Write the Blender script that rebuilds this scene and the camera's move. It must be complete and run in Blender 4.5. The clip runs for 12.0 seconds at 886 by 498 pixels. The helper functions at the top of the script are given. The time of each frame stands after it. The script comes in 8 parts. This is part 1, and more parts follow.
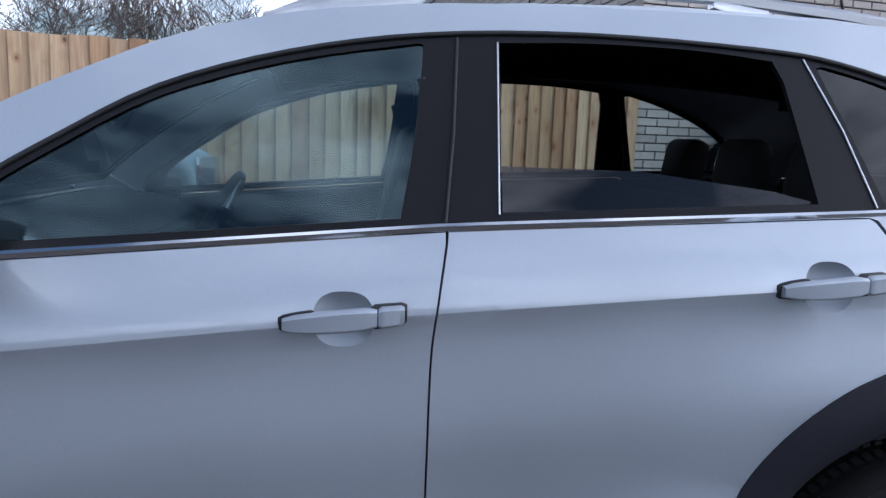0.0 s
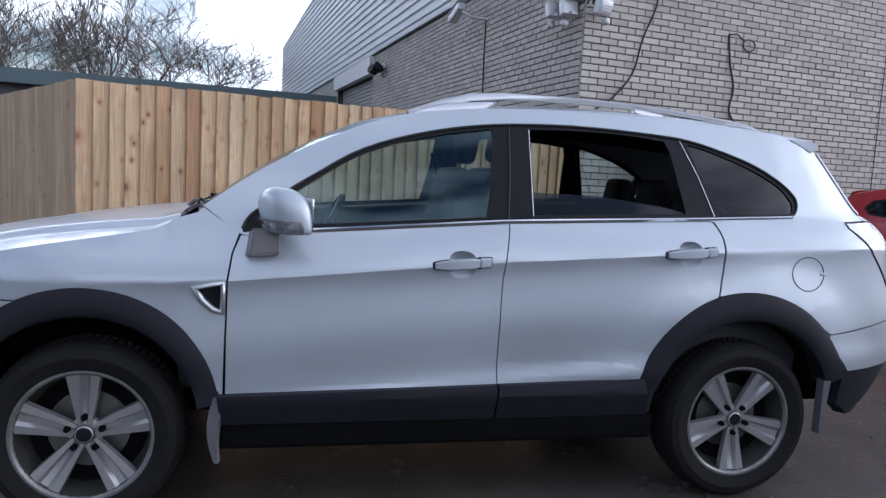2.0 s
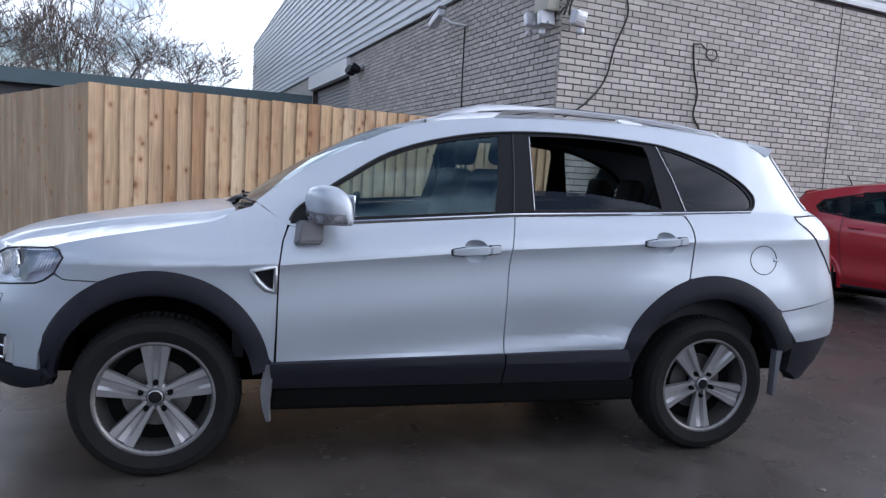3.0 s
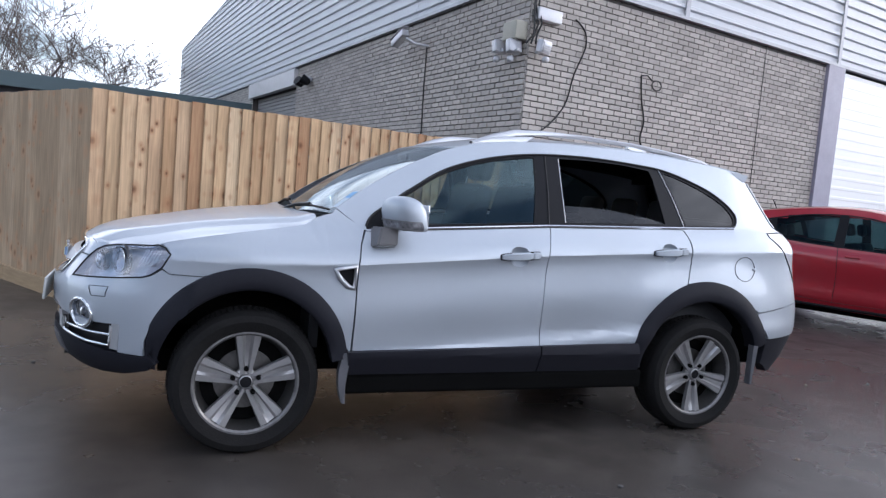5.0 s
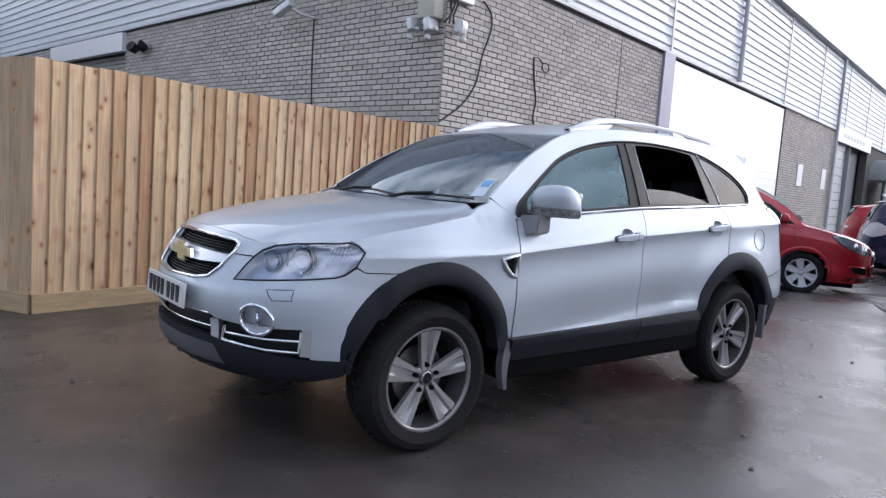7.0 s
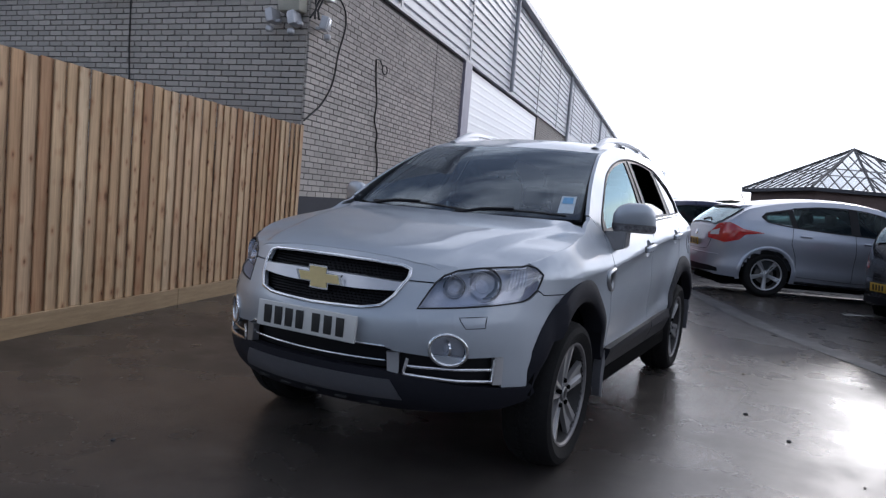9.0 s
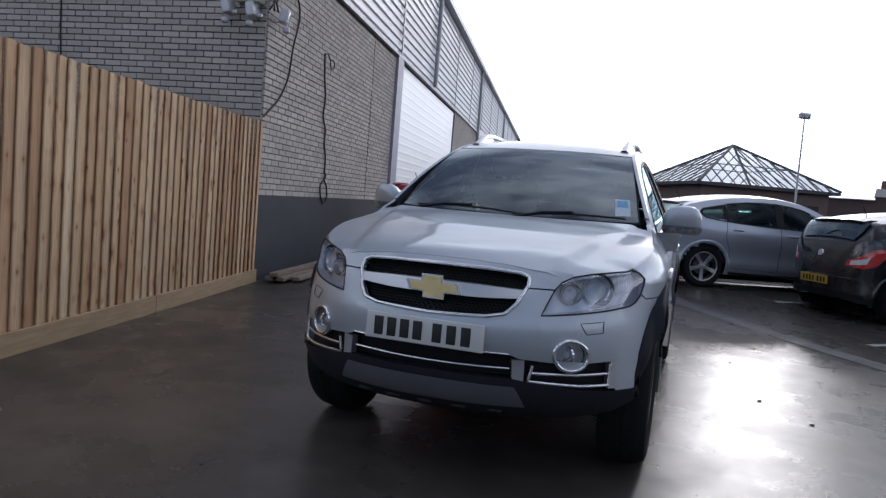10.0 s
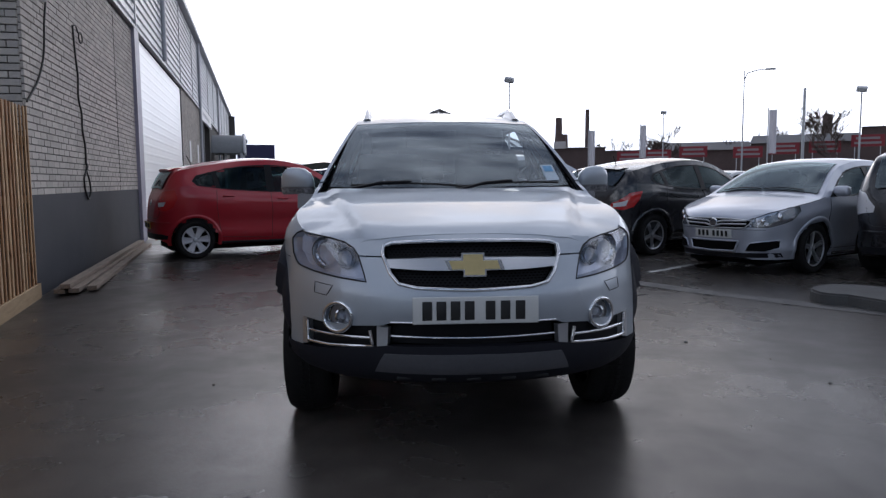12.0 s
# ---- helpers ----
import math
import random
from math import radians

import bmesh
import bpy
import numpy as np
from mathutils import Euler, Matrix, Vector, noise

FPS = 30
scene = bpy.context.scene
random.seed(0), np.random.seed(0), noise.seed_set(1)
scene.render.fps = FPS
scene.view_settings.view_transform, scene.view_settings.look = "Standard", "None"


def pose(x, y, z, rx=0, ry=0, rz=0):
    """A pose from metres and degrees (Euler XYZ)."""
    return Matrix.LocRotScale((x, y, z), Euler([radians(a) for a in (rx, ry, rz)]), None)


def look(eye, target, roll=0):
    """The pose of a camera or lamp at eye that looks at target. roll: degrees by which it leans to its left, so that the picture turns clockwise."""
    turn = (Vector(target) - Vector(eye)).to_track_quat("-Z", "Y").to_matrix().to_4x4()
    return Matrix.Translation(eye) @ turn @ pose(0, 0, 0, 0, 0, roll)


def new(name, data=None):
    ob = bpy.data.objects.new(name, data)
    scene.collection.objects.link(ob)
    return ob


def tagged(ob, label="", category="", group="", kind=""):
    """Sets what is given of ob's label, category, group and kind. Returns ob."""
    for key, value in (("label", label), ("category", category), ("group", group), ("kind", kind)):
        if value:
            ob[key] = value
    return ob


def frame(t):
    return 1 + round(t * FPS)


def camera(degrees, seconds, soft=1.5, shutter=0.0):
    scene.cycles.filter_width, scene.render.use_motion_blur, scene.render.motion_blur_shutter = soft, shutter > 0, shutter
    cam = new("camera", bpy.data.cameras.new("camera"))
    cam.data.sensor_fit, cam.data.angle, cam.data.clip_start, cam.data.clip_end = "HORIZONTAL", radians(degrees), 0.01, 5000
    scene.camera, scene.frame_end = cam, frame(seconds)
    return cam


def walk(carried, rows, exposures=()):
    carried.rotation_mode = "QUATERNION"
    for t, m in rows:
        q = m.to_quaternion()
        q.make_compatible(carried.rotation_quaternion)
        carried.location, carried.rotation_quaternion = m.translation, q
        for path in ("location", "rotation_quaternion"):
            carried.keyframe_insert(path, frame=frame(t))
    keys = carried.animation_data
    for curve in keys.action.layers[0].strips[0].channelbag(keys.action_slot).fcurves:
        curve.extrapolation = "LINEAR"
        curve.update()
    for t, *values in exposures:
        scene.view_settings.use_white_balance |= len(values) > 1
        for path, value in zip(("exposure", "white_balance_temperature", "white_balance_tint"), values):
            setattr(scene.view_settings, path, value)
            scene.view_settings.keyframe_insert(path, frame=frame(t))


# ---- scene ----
cam = camera(64.0, 12.0, soft=1.35)
PATH = [
    (0, (0.076, -2.217, 1.375), (0.305, -0.254, 1.068), 1.9),
    (0.5, (-0.008, -2.626, 1.423), (0.152, -0.657, 1.112), 2.1),
    (0.8, (-0.167, -2.836, 1.393), (0.079, -0.868, 1.134), 2.4),
    (1, (-0.278, -2.982, 1.382), (0.007, -1.016, 1.147), 2.5),
    (1.5, (-0.495, -3.314, 1.396), (-0.109, -1.365, 1.166), 3.2),
    (2, (-0.632, -3.594, 1.386), (-0.208, -1.651, 1.171), 3.1),
    (2.5, (-0.825, -3.828, 1.381), (-0.349, -1.897, 1.167), 3.3),
    (3, (-0.961, -4.022, 1.383), (-0.445, -2.101, 1.169), 3.3),
    (4.8, (-1.655, -4.31, 1.358), (-0.935, -2.451, 1.197), 5.0),
    (5, (-1.767, -4.277, 1.341), (-1.027, -2.426, 1.18), 5.0),
    (5.5, (-2.089, -4.038, 1.335), (-1.305, -2.209, 1.145), 4.4),
    (6, (-2.53, -3.866, 1.308), (-1.556, -2.128, 1.127), 4.3),
    (6.5, (-2.964, -3.628, 1.276), (-1.834, -1.988, 1.097), 4.5),
    (7, (-3.4, -3.397, 1.279), (-2.138, -1.857, 1.088), 4.2),
    (7.5, (-3.793, -3.124, 1.29), (-2.362, -1.74, 1.095), 4.2),
    (7.7, (-3.906, -2.979, 1.265), (-2.413, -1.662, 1.08), 4.6),
    (9.3, (-4.762, -1.623, 1.245), (-2.97, -0.748, 1.092), 4.8),
    (9.5, (-4.834, -1.466, 1.252), (-3.023, -0.632, 1.094), 4.8),
    (10, (-5.006, -1.008, 1.23), (-3.124, -0.346, 1.089), 4.6),
    (10.5, (-5.1, -0.534, 1.213), (-3.169, -0.034, 1.062), 4.5),
    (11, (-5.184, -0.095, 1.208), (-3.215, 0.217, 1.051), 2.4),
    (11.2, (-5.187, 0.056, 1.235), (-3.207, 0.281, 1.063), 1.6),
    (11.5, (-5.187, 0.21, 1.212), (-3.197, 0.295, 1.039), 1.5),
    (12, (-5.157, 0.316, 1.209), (-3.17, 0.189, 1.019), -0.4),
]
walk(cam, [(t, look(eye, target, roll)) for t, eye, target, roll in PATH],
     exposures=((0, 0.06, 5560, 15), (1.0, -0.06, 5660, 15), (3.0, 0.17, 5740, 15), (5.0, 0.30, 5880, 15), (6.0, 0.38, 5920, 15), (7.5, 0.20, 5980, 15), (9.4, -0.66, 5850, 15), (10.5, -0.66, 5850, 15), (11, -0.70, 5870, 15), (12, -0.78, 5930, 15)))

# ---- world, sun ----
SUN_AZ, SUN_EL = -5.0, 18.0
world = bpy.data.worlds.new("sky")
scene.world = world
world.use_nodes = True
wn, wl = world.node_tree.nodes, world.node_tree.links
wn.clear()
w_out = wn.new("ShaderNodeOutputWorld")
w_bg = wn.new("ShaderNodeBackground")
w_sky = wn.new("ShaderNodeTexSky")
w_sky.sky_type = "NISHITA"
w_sky.sun_disc = False
w_sky.sun_elevation = radians(SUN_EL)
w_sky.sun_rotation = radians(90 - SUN_AZ)
w_sky.air_density, w_sky.dust_density, w_sky.ozone_density = 1.0, 2.0, 1.0
w_tc = wn.new("ShaderNodeTexCoord")
w_map = wn.new("ShaderNodeMapping")
w_map.inputs["Scale"].default_value = (1.0, 1.0, 2.6)
w_map.inputs["Location"].default_value = (0.35, 0.1, 0.0)
w_noise = wn.new("ShaderNodeTexNoise")
w_noise.inputs["Scale"].default_value = 2.3
w_noise.inputs["Detail"].default_value = 7.0
w_noise.inputs["Roughness"].default_value = 0.55
w_ramp = wn.new("ShaderNodeValToRGB")
w_ramp.color_ramp.elements[0].position, w_ramp.color_ramp.elements[1].position = 0.415, 0.615
w_shade = wn.new("ShaderNodeTexNoise")
w_shade.inputs["Scale"].default_value = 1.7
w_shade.inputs["Detail"].default_value = 5.0
w_cl = wn.new("ShaderNodeValToRGB")
w_cl.color_ramp.elements[0].position, w_cl.color_ramp.elements[1].position = 0.32, 0.62
w_cl.color_ramp.elements[0].color, w_cl.color_ramp.elements[1].color = (6.0, 6.5, 7.4, 1), (20.0, 20.3, 20.6, 1)
w_mix = wn.new("ShaderNodeMixRGB")
w_dot = wn.new("ShaderNodeVectorMath")
w_dot.operation = "DOT_PRODUCT"
w_dot.inputs[1].default_value = (math.cos(radians(SUN_EL)) * math.cos(radians(SUN_AZ)), math.cos(radians(SUN_EL)) * math.sin(radians(SUN_AZ)), math.sin(radians(SUN_EL)))
w_bright = wn.new("ShaderNodeMapRange")
w_bright.inputs["From Min"].default_value, w_bright.inputs["From Max"].default_value = -0.8, 0.9
w_bright.inputs["To Min"].default_value, w_bright.inputs["To Max"].default_value = 1.18, 1.10
w_cover = wn.new("ShaderNodeMapRange")
w_cover.inputs["From Min"].default_value, w_cover.inputs["From Max"].default_value = -0.6, 0.7
w_cover.inputs["To Min"].default_value, w_cover.inputs["To Max"].default_value = -0.05, 0.06
w_sum = wn.new("ShaderNodeMath")
w_sum.operation = "ADD"
w_lit = wn.new("ShaderNodeVectorMath")
w_lit.operation = "SCALE"
wl.new(w_tc.outputs["Generated"], w_dot.inputs[0])
w_halo = wn.new("ShaderNodeMapRange")
w_halo.interpolation_type = "SMOOTHSTEP"
w_halo.inputs["From Min"].default_value, w_halo.inputs["From Max"].default_value = 0.55, 1.0
w_halo.inputs["To Min"].default_value, w_halo.inputs["To Max"].default_value = 0.0, 0.28
w_high = wn.new("ShaderNodeSeparateXYZ")
w_fade, w_thin = wn.new("ShaderNodeMapRange"), wn.new("ShaderNodeMapRange")
for _n_, _a_, _b_ in ((w_fade, 1.10, 0.82), (w_thin, 0.05, -0.055)):
    _n_.inputs["From Min"].default_value, _n_.inputs["From Max"].default_value = 0.08, 0.75
    _n_.inputs["To Min"].default_value, _n_.inputs["To Max"].default_value = _a_, _b_
    wl.new(w_high.outputs["Z"], _n_.inputs["Value"])
w_glow, w_gain, w_more = wn.new("ShaderNodeMath"), wn.new("ShaderNodeMath"), wn.new("ShaderNodeMath")
w_glow.operation, w_gain.operation, w_more.operation = "ADD", "MULTIPLY", "ADD"
wl.new(w_tc.outputs["Generated"], w_high.inputs["Vector"])
wl.new(w_dot.outputs["Value"], w_halo.inputs["Value"])
wl.new(w_bright.outputs["Result"], w_glow.inputs[0])
wl.new(w_halo.outputs["Result"], w_glow.inputs[1])
wl.new(w_glow.outputs["Value"], w_gain.inputs[0])
wl.new(w_fade.outputs["Result"], w_gain.inputs[1])
wl.new(w_cover.outputs["Result"], w_more.inputs[0])
wl.new(w_thin.outputs["Result"], w_more.inputs[1])
wl.new(w_dot.outputs["Value"], w_bright.inputs["Value"])
wl.new(w_dot.outputs["Value"], w_cover.inputs["Value"])
wl.new(w_tc.outputs["Generated"], w_map.inputs["Vector"])
wl.new(w_map.outputs["Vector"], w_noise.inputs["Vector"])
wl.new(w_map.outputs["Vector"], w_shade.inputs["Vector"])
wl.new(w_noise.outputs["Fac"], w_sum.inputs[0])
wl.new(w_more.outputs["Value"], w_sum.inputs[1])
wl.new(w_sum.outputs["Value"], w_ramp.inputs["Fac"])
wl.new(w_shade.outputs["Fac"], w_cl.inputs["Fac"])
wl.new(w_ramp.outputs["Color"], w_mix.inputs["Fac"])
wl.new(w_sky.outputs["Color"], w_mix.inputs["Color1"])
wl.new(w_cl.outputs["Color"], w_lit.inputs[0])
wl.new(w_gain.outputs["Value"], w_lit.inputs["Scale"])
wl.new(w_lit.outputs["Vector"], w_mix.inputs["Color2"])
wl.new(w_mix.outputs["Color"], w_bg.inputs["Color"])
w_bg.inputs["Strength"].default_value = 0.14
wl.new(w_bg.outputs["Background"], w_out.inputs["Surface"])

sun = new("sun", bpy.data.lights.new("sun", "SUN"))
sun.data.energy, sun.data.angle, sun.data.color = 0.50, radians(4.0), (1.0, 0.94, 0.84)
_dir = Vector((math.cos(radians(SUN_EL)) * math.cos(radians(SUN_AZ)), math.cos(radians(SUN_EL)) * math.sin(radians(SUN_AZ)), math.sin(radians(SUN_EL))))
sun.matrix_world = look(_dir * 50, (0, 0, 0))


# ---- mesh helpers ----
PANES = set()


def face_out(me):
    """Turn a pane's faces away from the middle of its car or building."""
    me.update()
    if sum(p.area * p.normal.dot(p.center - Vector((0, 0, 0.9))) for p in me.polygons) < 0:
        me.flip_normals()


def finish(name, me, material, parent=None, label=""):
    if material.name in PANES:
        face_out(me)
    ob = new(name, me)
    if material is not None:
        me.materials.append(material)
    if parent is not None:
        ob.parent = parent
    if label:
        tagged(ob, label)
    return ob


def part(name, bm, material, parent=None, label="", smooth=False, angle=35):
    me = bpy.data.meshes.new(name)
    bmesh.ops.recalc_face_normals(bm, faces=bm.faces)
    bm.to_mesh(me)
    bm.free()
    if smooth:
        me.shade_smooth()
        me.set_sharp_from_angle(angle=radians(angle))
    return finish(name, me, material, parent, label)


def empty(name, m=None, parent=None):
    ob = new(name)
    ob.empty_display_size = 0.2
    if m is not None:
        ob.matrix_world = m
    if parent is not None:
        ob.parent = parent
    return ob


def add_box(bm, cx, cy, cz, sx, sy, sz, bevel=0.0, m=None):
    made = bmesh.ops.create_cube(bm, size=1.0)["verts"]
    for v in made:
        v.co = Vector((cx + v.co.x * sx, cy + v.co.y * sy, cz + v.co.z * sz))
    if bevel > 0:
        edges = list({e for v in made for e in v.link_edges})
        got = bmesh.ops.bevel(bm, geom=edges, offset=bevel, segments=2, profile=0.5, affect="EDGES")
        made = list({v for f in got["faces"] for v in f.verts} | {v for v in made if v.is_valid})
    if m is not None:
        for v in made:
            v.co = m @ v.co
    return made


def box(name, c, s, material, parent=None, label="", bevel=0.0, m=None):
    bm = bmesh.new()
    add_box(bm, *c, *s, bevel=bevel, m=m)
    return part(name, bm, material, parent, label)


def boxes_mesh(name, items):
    """One mesh of many plain boxes (cx, cy, cz, sx, sy, sz)."""
    a = np.array(items, float)
    n = len(a)
    unit = np.array([(-1, -1, -1), (1, -1, -1), (1, 1, -1), (-1, 1, -1), (-1, -1, 1), (1, -1, 1), (1, 1, 1), (-1, 1, 1)]) * 0.5
    vs = (a[:, None, :3] + unit[None] * a[:, None, 3:]).reshape(-1, 3)
    quad = np.array([(0, 3, 2, 1), (4, 5, 6, 7), (0, 1, 5, 4), (1, 2, 6, 5), (2, 3, 7, 6), (3, 0, 4, 7)])
    fs = (quad[None] + 8 * np.arange(n)[:, None, None]).reshape(-1, 4)
    me = bpy.data.meshes.new(name)
    me.from_pydata(vs.tolist(), [], fs.tolist())
    me.update()
    return me


def tube(name, pts, r, material, parent=None, label="", res=3, cyclic=False):
    """A round bar or cable along points."""
    cu = bpy.data.curves.new(name, "CURVE")
    cu.dimensions, cu.bevel_depth, cu.bevel_resolution, cu.use_fill_caps = "3D", r, res, True
    sp = cu.splines.new("POLY")
    sp.points.add(len(pts) - 1)
    for p, q in zip(sp.points, pts):
        p.co = (*q, 1)
    sp.use_cyclic_u = cyclic
    tmp = bpy.data.objects.new(name, cu)
    me = bpy.data.meshes.new_from_object(tmp)
    me.name = name
    bpy.data.objects.remove(tmp)
    bpy.data.curves.remove(cu)
    me.shade_smooth()
    return finish(name, me, material, parent, label)


def interp(x, table):
    return float(np.interp(x, [p[0] for p in table], [p[1] for p in table]))


def smooth01(x, a, b):
    k = min(1.0, max(0.0, (x - a) / (b - a)))
    return k * k * (3 - 2 * k)


def ground_z(x, y):
    """The yard: level under the silver car, a low crown where the silver hatchback stands."""
    across = 0.891 * (x - 7.2) + 0.454 * (y + 1.5)
    return 0.05 * smooth01(x, 1.7, 5.0) + 0.145 * math.exp(-across * across / 2.6) * (1 - smooth01(y, -0.4, 1.8)) * smooth01(x, 3.0, 5.5) * (1 - smooth01(x, 9.5, 13.0))


# ---- materials ----
def material(name, base, rough=0.6, metal=0.0, vary=0.12, scale=6.0, fine=60.0, bump=0.0, bump_scale=80.0, tint=None, stain=0.0, coat=0.0, random_island=0.0, random_object=0.0, rough_vary=0.0, spec=0.5, stretch=(1, 1, 1)):
    """A painted or natural surface with variation at two scales and fine relief."""
    m = bpy.data.materials.new(name)
    m.use_nodes = True
    n, l = m.node_tree.nodes, m.node_tree.links
    b = n["Principled BSDF"]
    b.inputs["Roughness"].default_value, b.inputs["Metallic"].default_value = rough, metal
    b.inputs["Coat Weight"].default_value = coat
    b.inputs["Coat Roughness"].default_value = 0.04
    b.inputs["Specular IOR Level"].default_value = spec
    tc = n.new("ShaderNodeTexCoord")
    mp = n.new("ShaderNodeMapping")
    mp.inputs["Scale"].default_value = stretch
    l.new(tc.outputs["Object"], mp.inputs["Vector"])
    big, small = n.new("ShaderNodeTexNoise"), n.new("ShaderNodeTexNoise")
    for tex, sc in ((big, scale), (small, fine)):
        tex.inputs["Scale"].default_value, tex.inputs["Detail"].default_value = sc, 5.0
        l.new(mp.outputs["Vector"], tex.inputs["Vector"])
    add = n.new("ShaderNodeMath")
    add.operation = "ADD"
    l.new(big.outputs["Fac"], add.inputs[0])
    l.new(small.outputs["Fac"], add.inputs[1])
    rng = n.new("ShaderNodeMapRange")
    rng.inputs["From Min"].default_value, rng.inputs["From Max"].default_value = 0.6, 1.4
    rng.inputs["To Min"].default_value, rng.inputs["To Max"].default_value = 1 - vary, 1 + vary
    l.new(add.outputs["Value"], rng.inputs["Value"])
    last = rng.outputs["Result"]
    for amount, node, out in ((random_island, "ShaderNodeNewGeometry", "Random Per Island"), (random_object, "ShaderNodeObjectInfo", "Random")):
        if amount > 0:
            g = n.new(node)
            r2 = n.new("ShaderNodeMapRange")
            r2.inputs["To Min"].default_value, r2.inputs["To Max"].default_value = 1 - amount, 1 + amount
            l.new(g.outputs[out], r2.inputs["Value"])
            mu = n.new("ShaderNodeMath")
            mu.operation = "MULTIPLY"
            l.new(last, mu.inputs[0])
            l.new(r2.outputs["Result"], mu.inputs[1])
            last = mu.outputs["Value"]
    col = n.new("ShaderNodeVectorMath")
    col.operation = "SCALE"
    if tint is not None:
        mx = n.new("ShaderNodeMixRGB")
        mx.inputs["Color1"].default_value, mx.inputs["Color2"].default_value = (*base, 1), (*tint, 1)
        l.new(big.outputs["Fac"], mx.inputs["Fac"])
        l.new(mx.outputs["Color"], col.inputs[0])
    else:
        col.inputs[0].default_value = base
    l.new(last, col.inputs["Scale"])
    l.new(col.outputs["Vector"], b.inputs["Base Color"])
    if rough_vary > 0:
        rr = n.new("ShaderNodeMapRange")
        rr.inputs["From Min"].default_value, rr.inputs["From Max"].default_value = 0.3, 0.7
        rr.inputs["To Min"].default_value, rr.inputs["To Max"].default_value = max(0.02, rough - rough_vary), min(1, rough + rough_vary)
        l.new(big.outputs["Fac"], rr.inputs["Value"])
        l.new(rr.outputs["Result"], b.inputs["Roughness"])
    if bump > 0:
        tx = n.new("ShaderNodeTexNoise")
        tx.inputs["Scale"].default_value, tx.inputs["Detail"].default_value = bump_scale, 4.0
        l.new(mp.outputs["Vector"], tx.inputs["Vector"])
        bp = n.new("ShaderNodeBump")
        bp.inputs["Strength"].default_value, bp.inputs["Distance"].default_value = bump, 0.01
        l.new(tx.outputs["Fac"], bp.inputs["Height"])
        l.new(bp.outputs["Normal"], b.inputs["Normal"])
    return m


def glass(name, tint, ior=1.8, haze=0.0, gloss=(1, 1, 1), rough=0.02, fixed=0.0):
    """Thin automotive glass: clear tinted pass-through with a surface reflection that gloss can tint."""
    m = bpy.data.materials.new(name)
    PANES.add(m.name)
    m.use_nodes = True
    n, l = m.node_tree.nodes, m.node_tree.links
    n.clear()
    out = n.new("ShaderNodeOutputMaterial")
    tr, gl, mx, fr = n.new("ShaderNodeBsdfTransparent"), n.new("ShaderNodeBsdfGlossy"), n.new("ShaderNodeMixShader"), n.new("ShaderNodeFresnel")
    tr.inputs["Color"].default_value = (*tint, 1)
    gl.inputs["Roughness"].default_value = rough
    # A teal gloss puts the reflection of blue sky into the pane's colour.
    gl.inputs["Color"].default_value = (*gloss, 1)
    fr.inputs["IOR"].default_value = ior
    mx.inputs["Fac"].default_value = fixed
    if fixed == 0.0:
        l.new(fr.outputs["Fac"], mx.inputs["Fac"])
    l.new(tr.outputs["BSDF"], mx.inputs[1])
    l.new(gl.outputs["BSDF"], mx.inputs[2])
    # Haze mixes in grey diffuse; on the screens it stands in for sky sheen.
    if haze > 0:
        df, m2 = n.new("ShaderNodeBsdfDiffuse"), n.new("ShaderNodeMixShader")
        df.inputs["Color"].default_value = (0.42, 0.45, 0.52, 1)
        m2.inputs["Fac"].default_value = haze
        l.new(mx.outputs["Shader"], m2.inputs[1])
        l.new(df.outputs["BSDF"], m2.inputs[2])
        l.new(m2.outputs["Shader"], out.inputs["Surface"])
        return m
    l.new(mx.outputs["Shader"], out.inputs["Surface"])
    return m


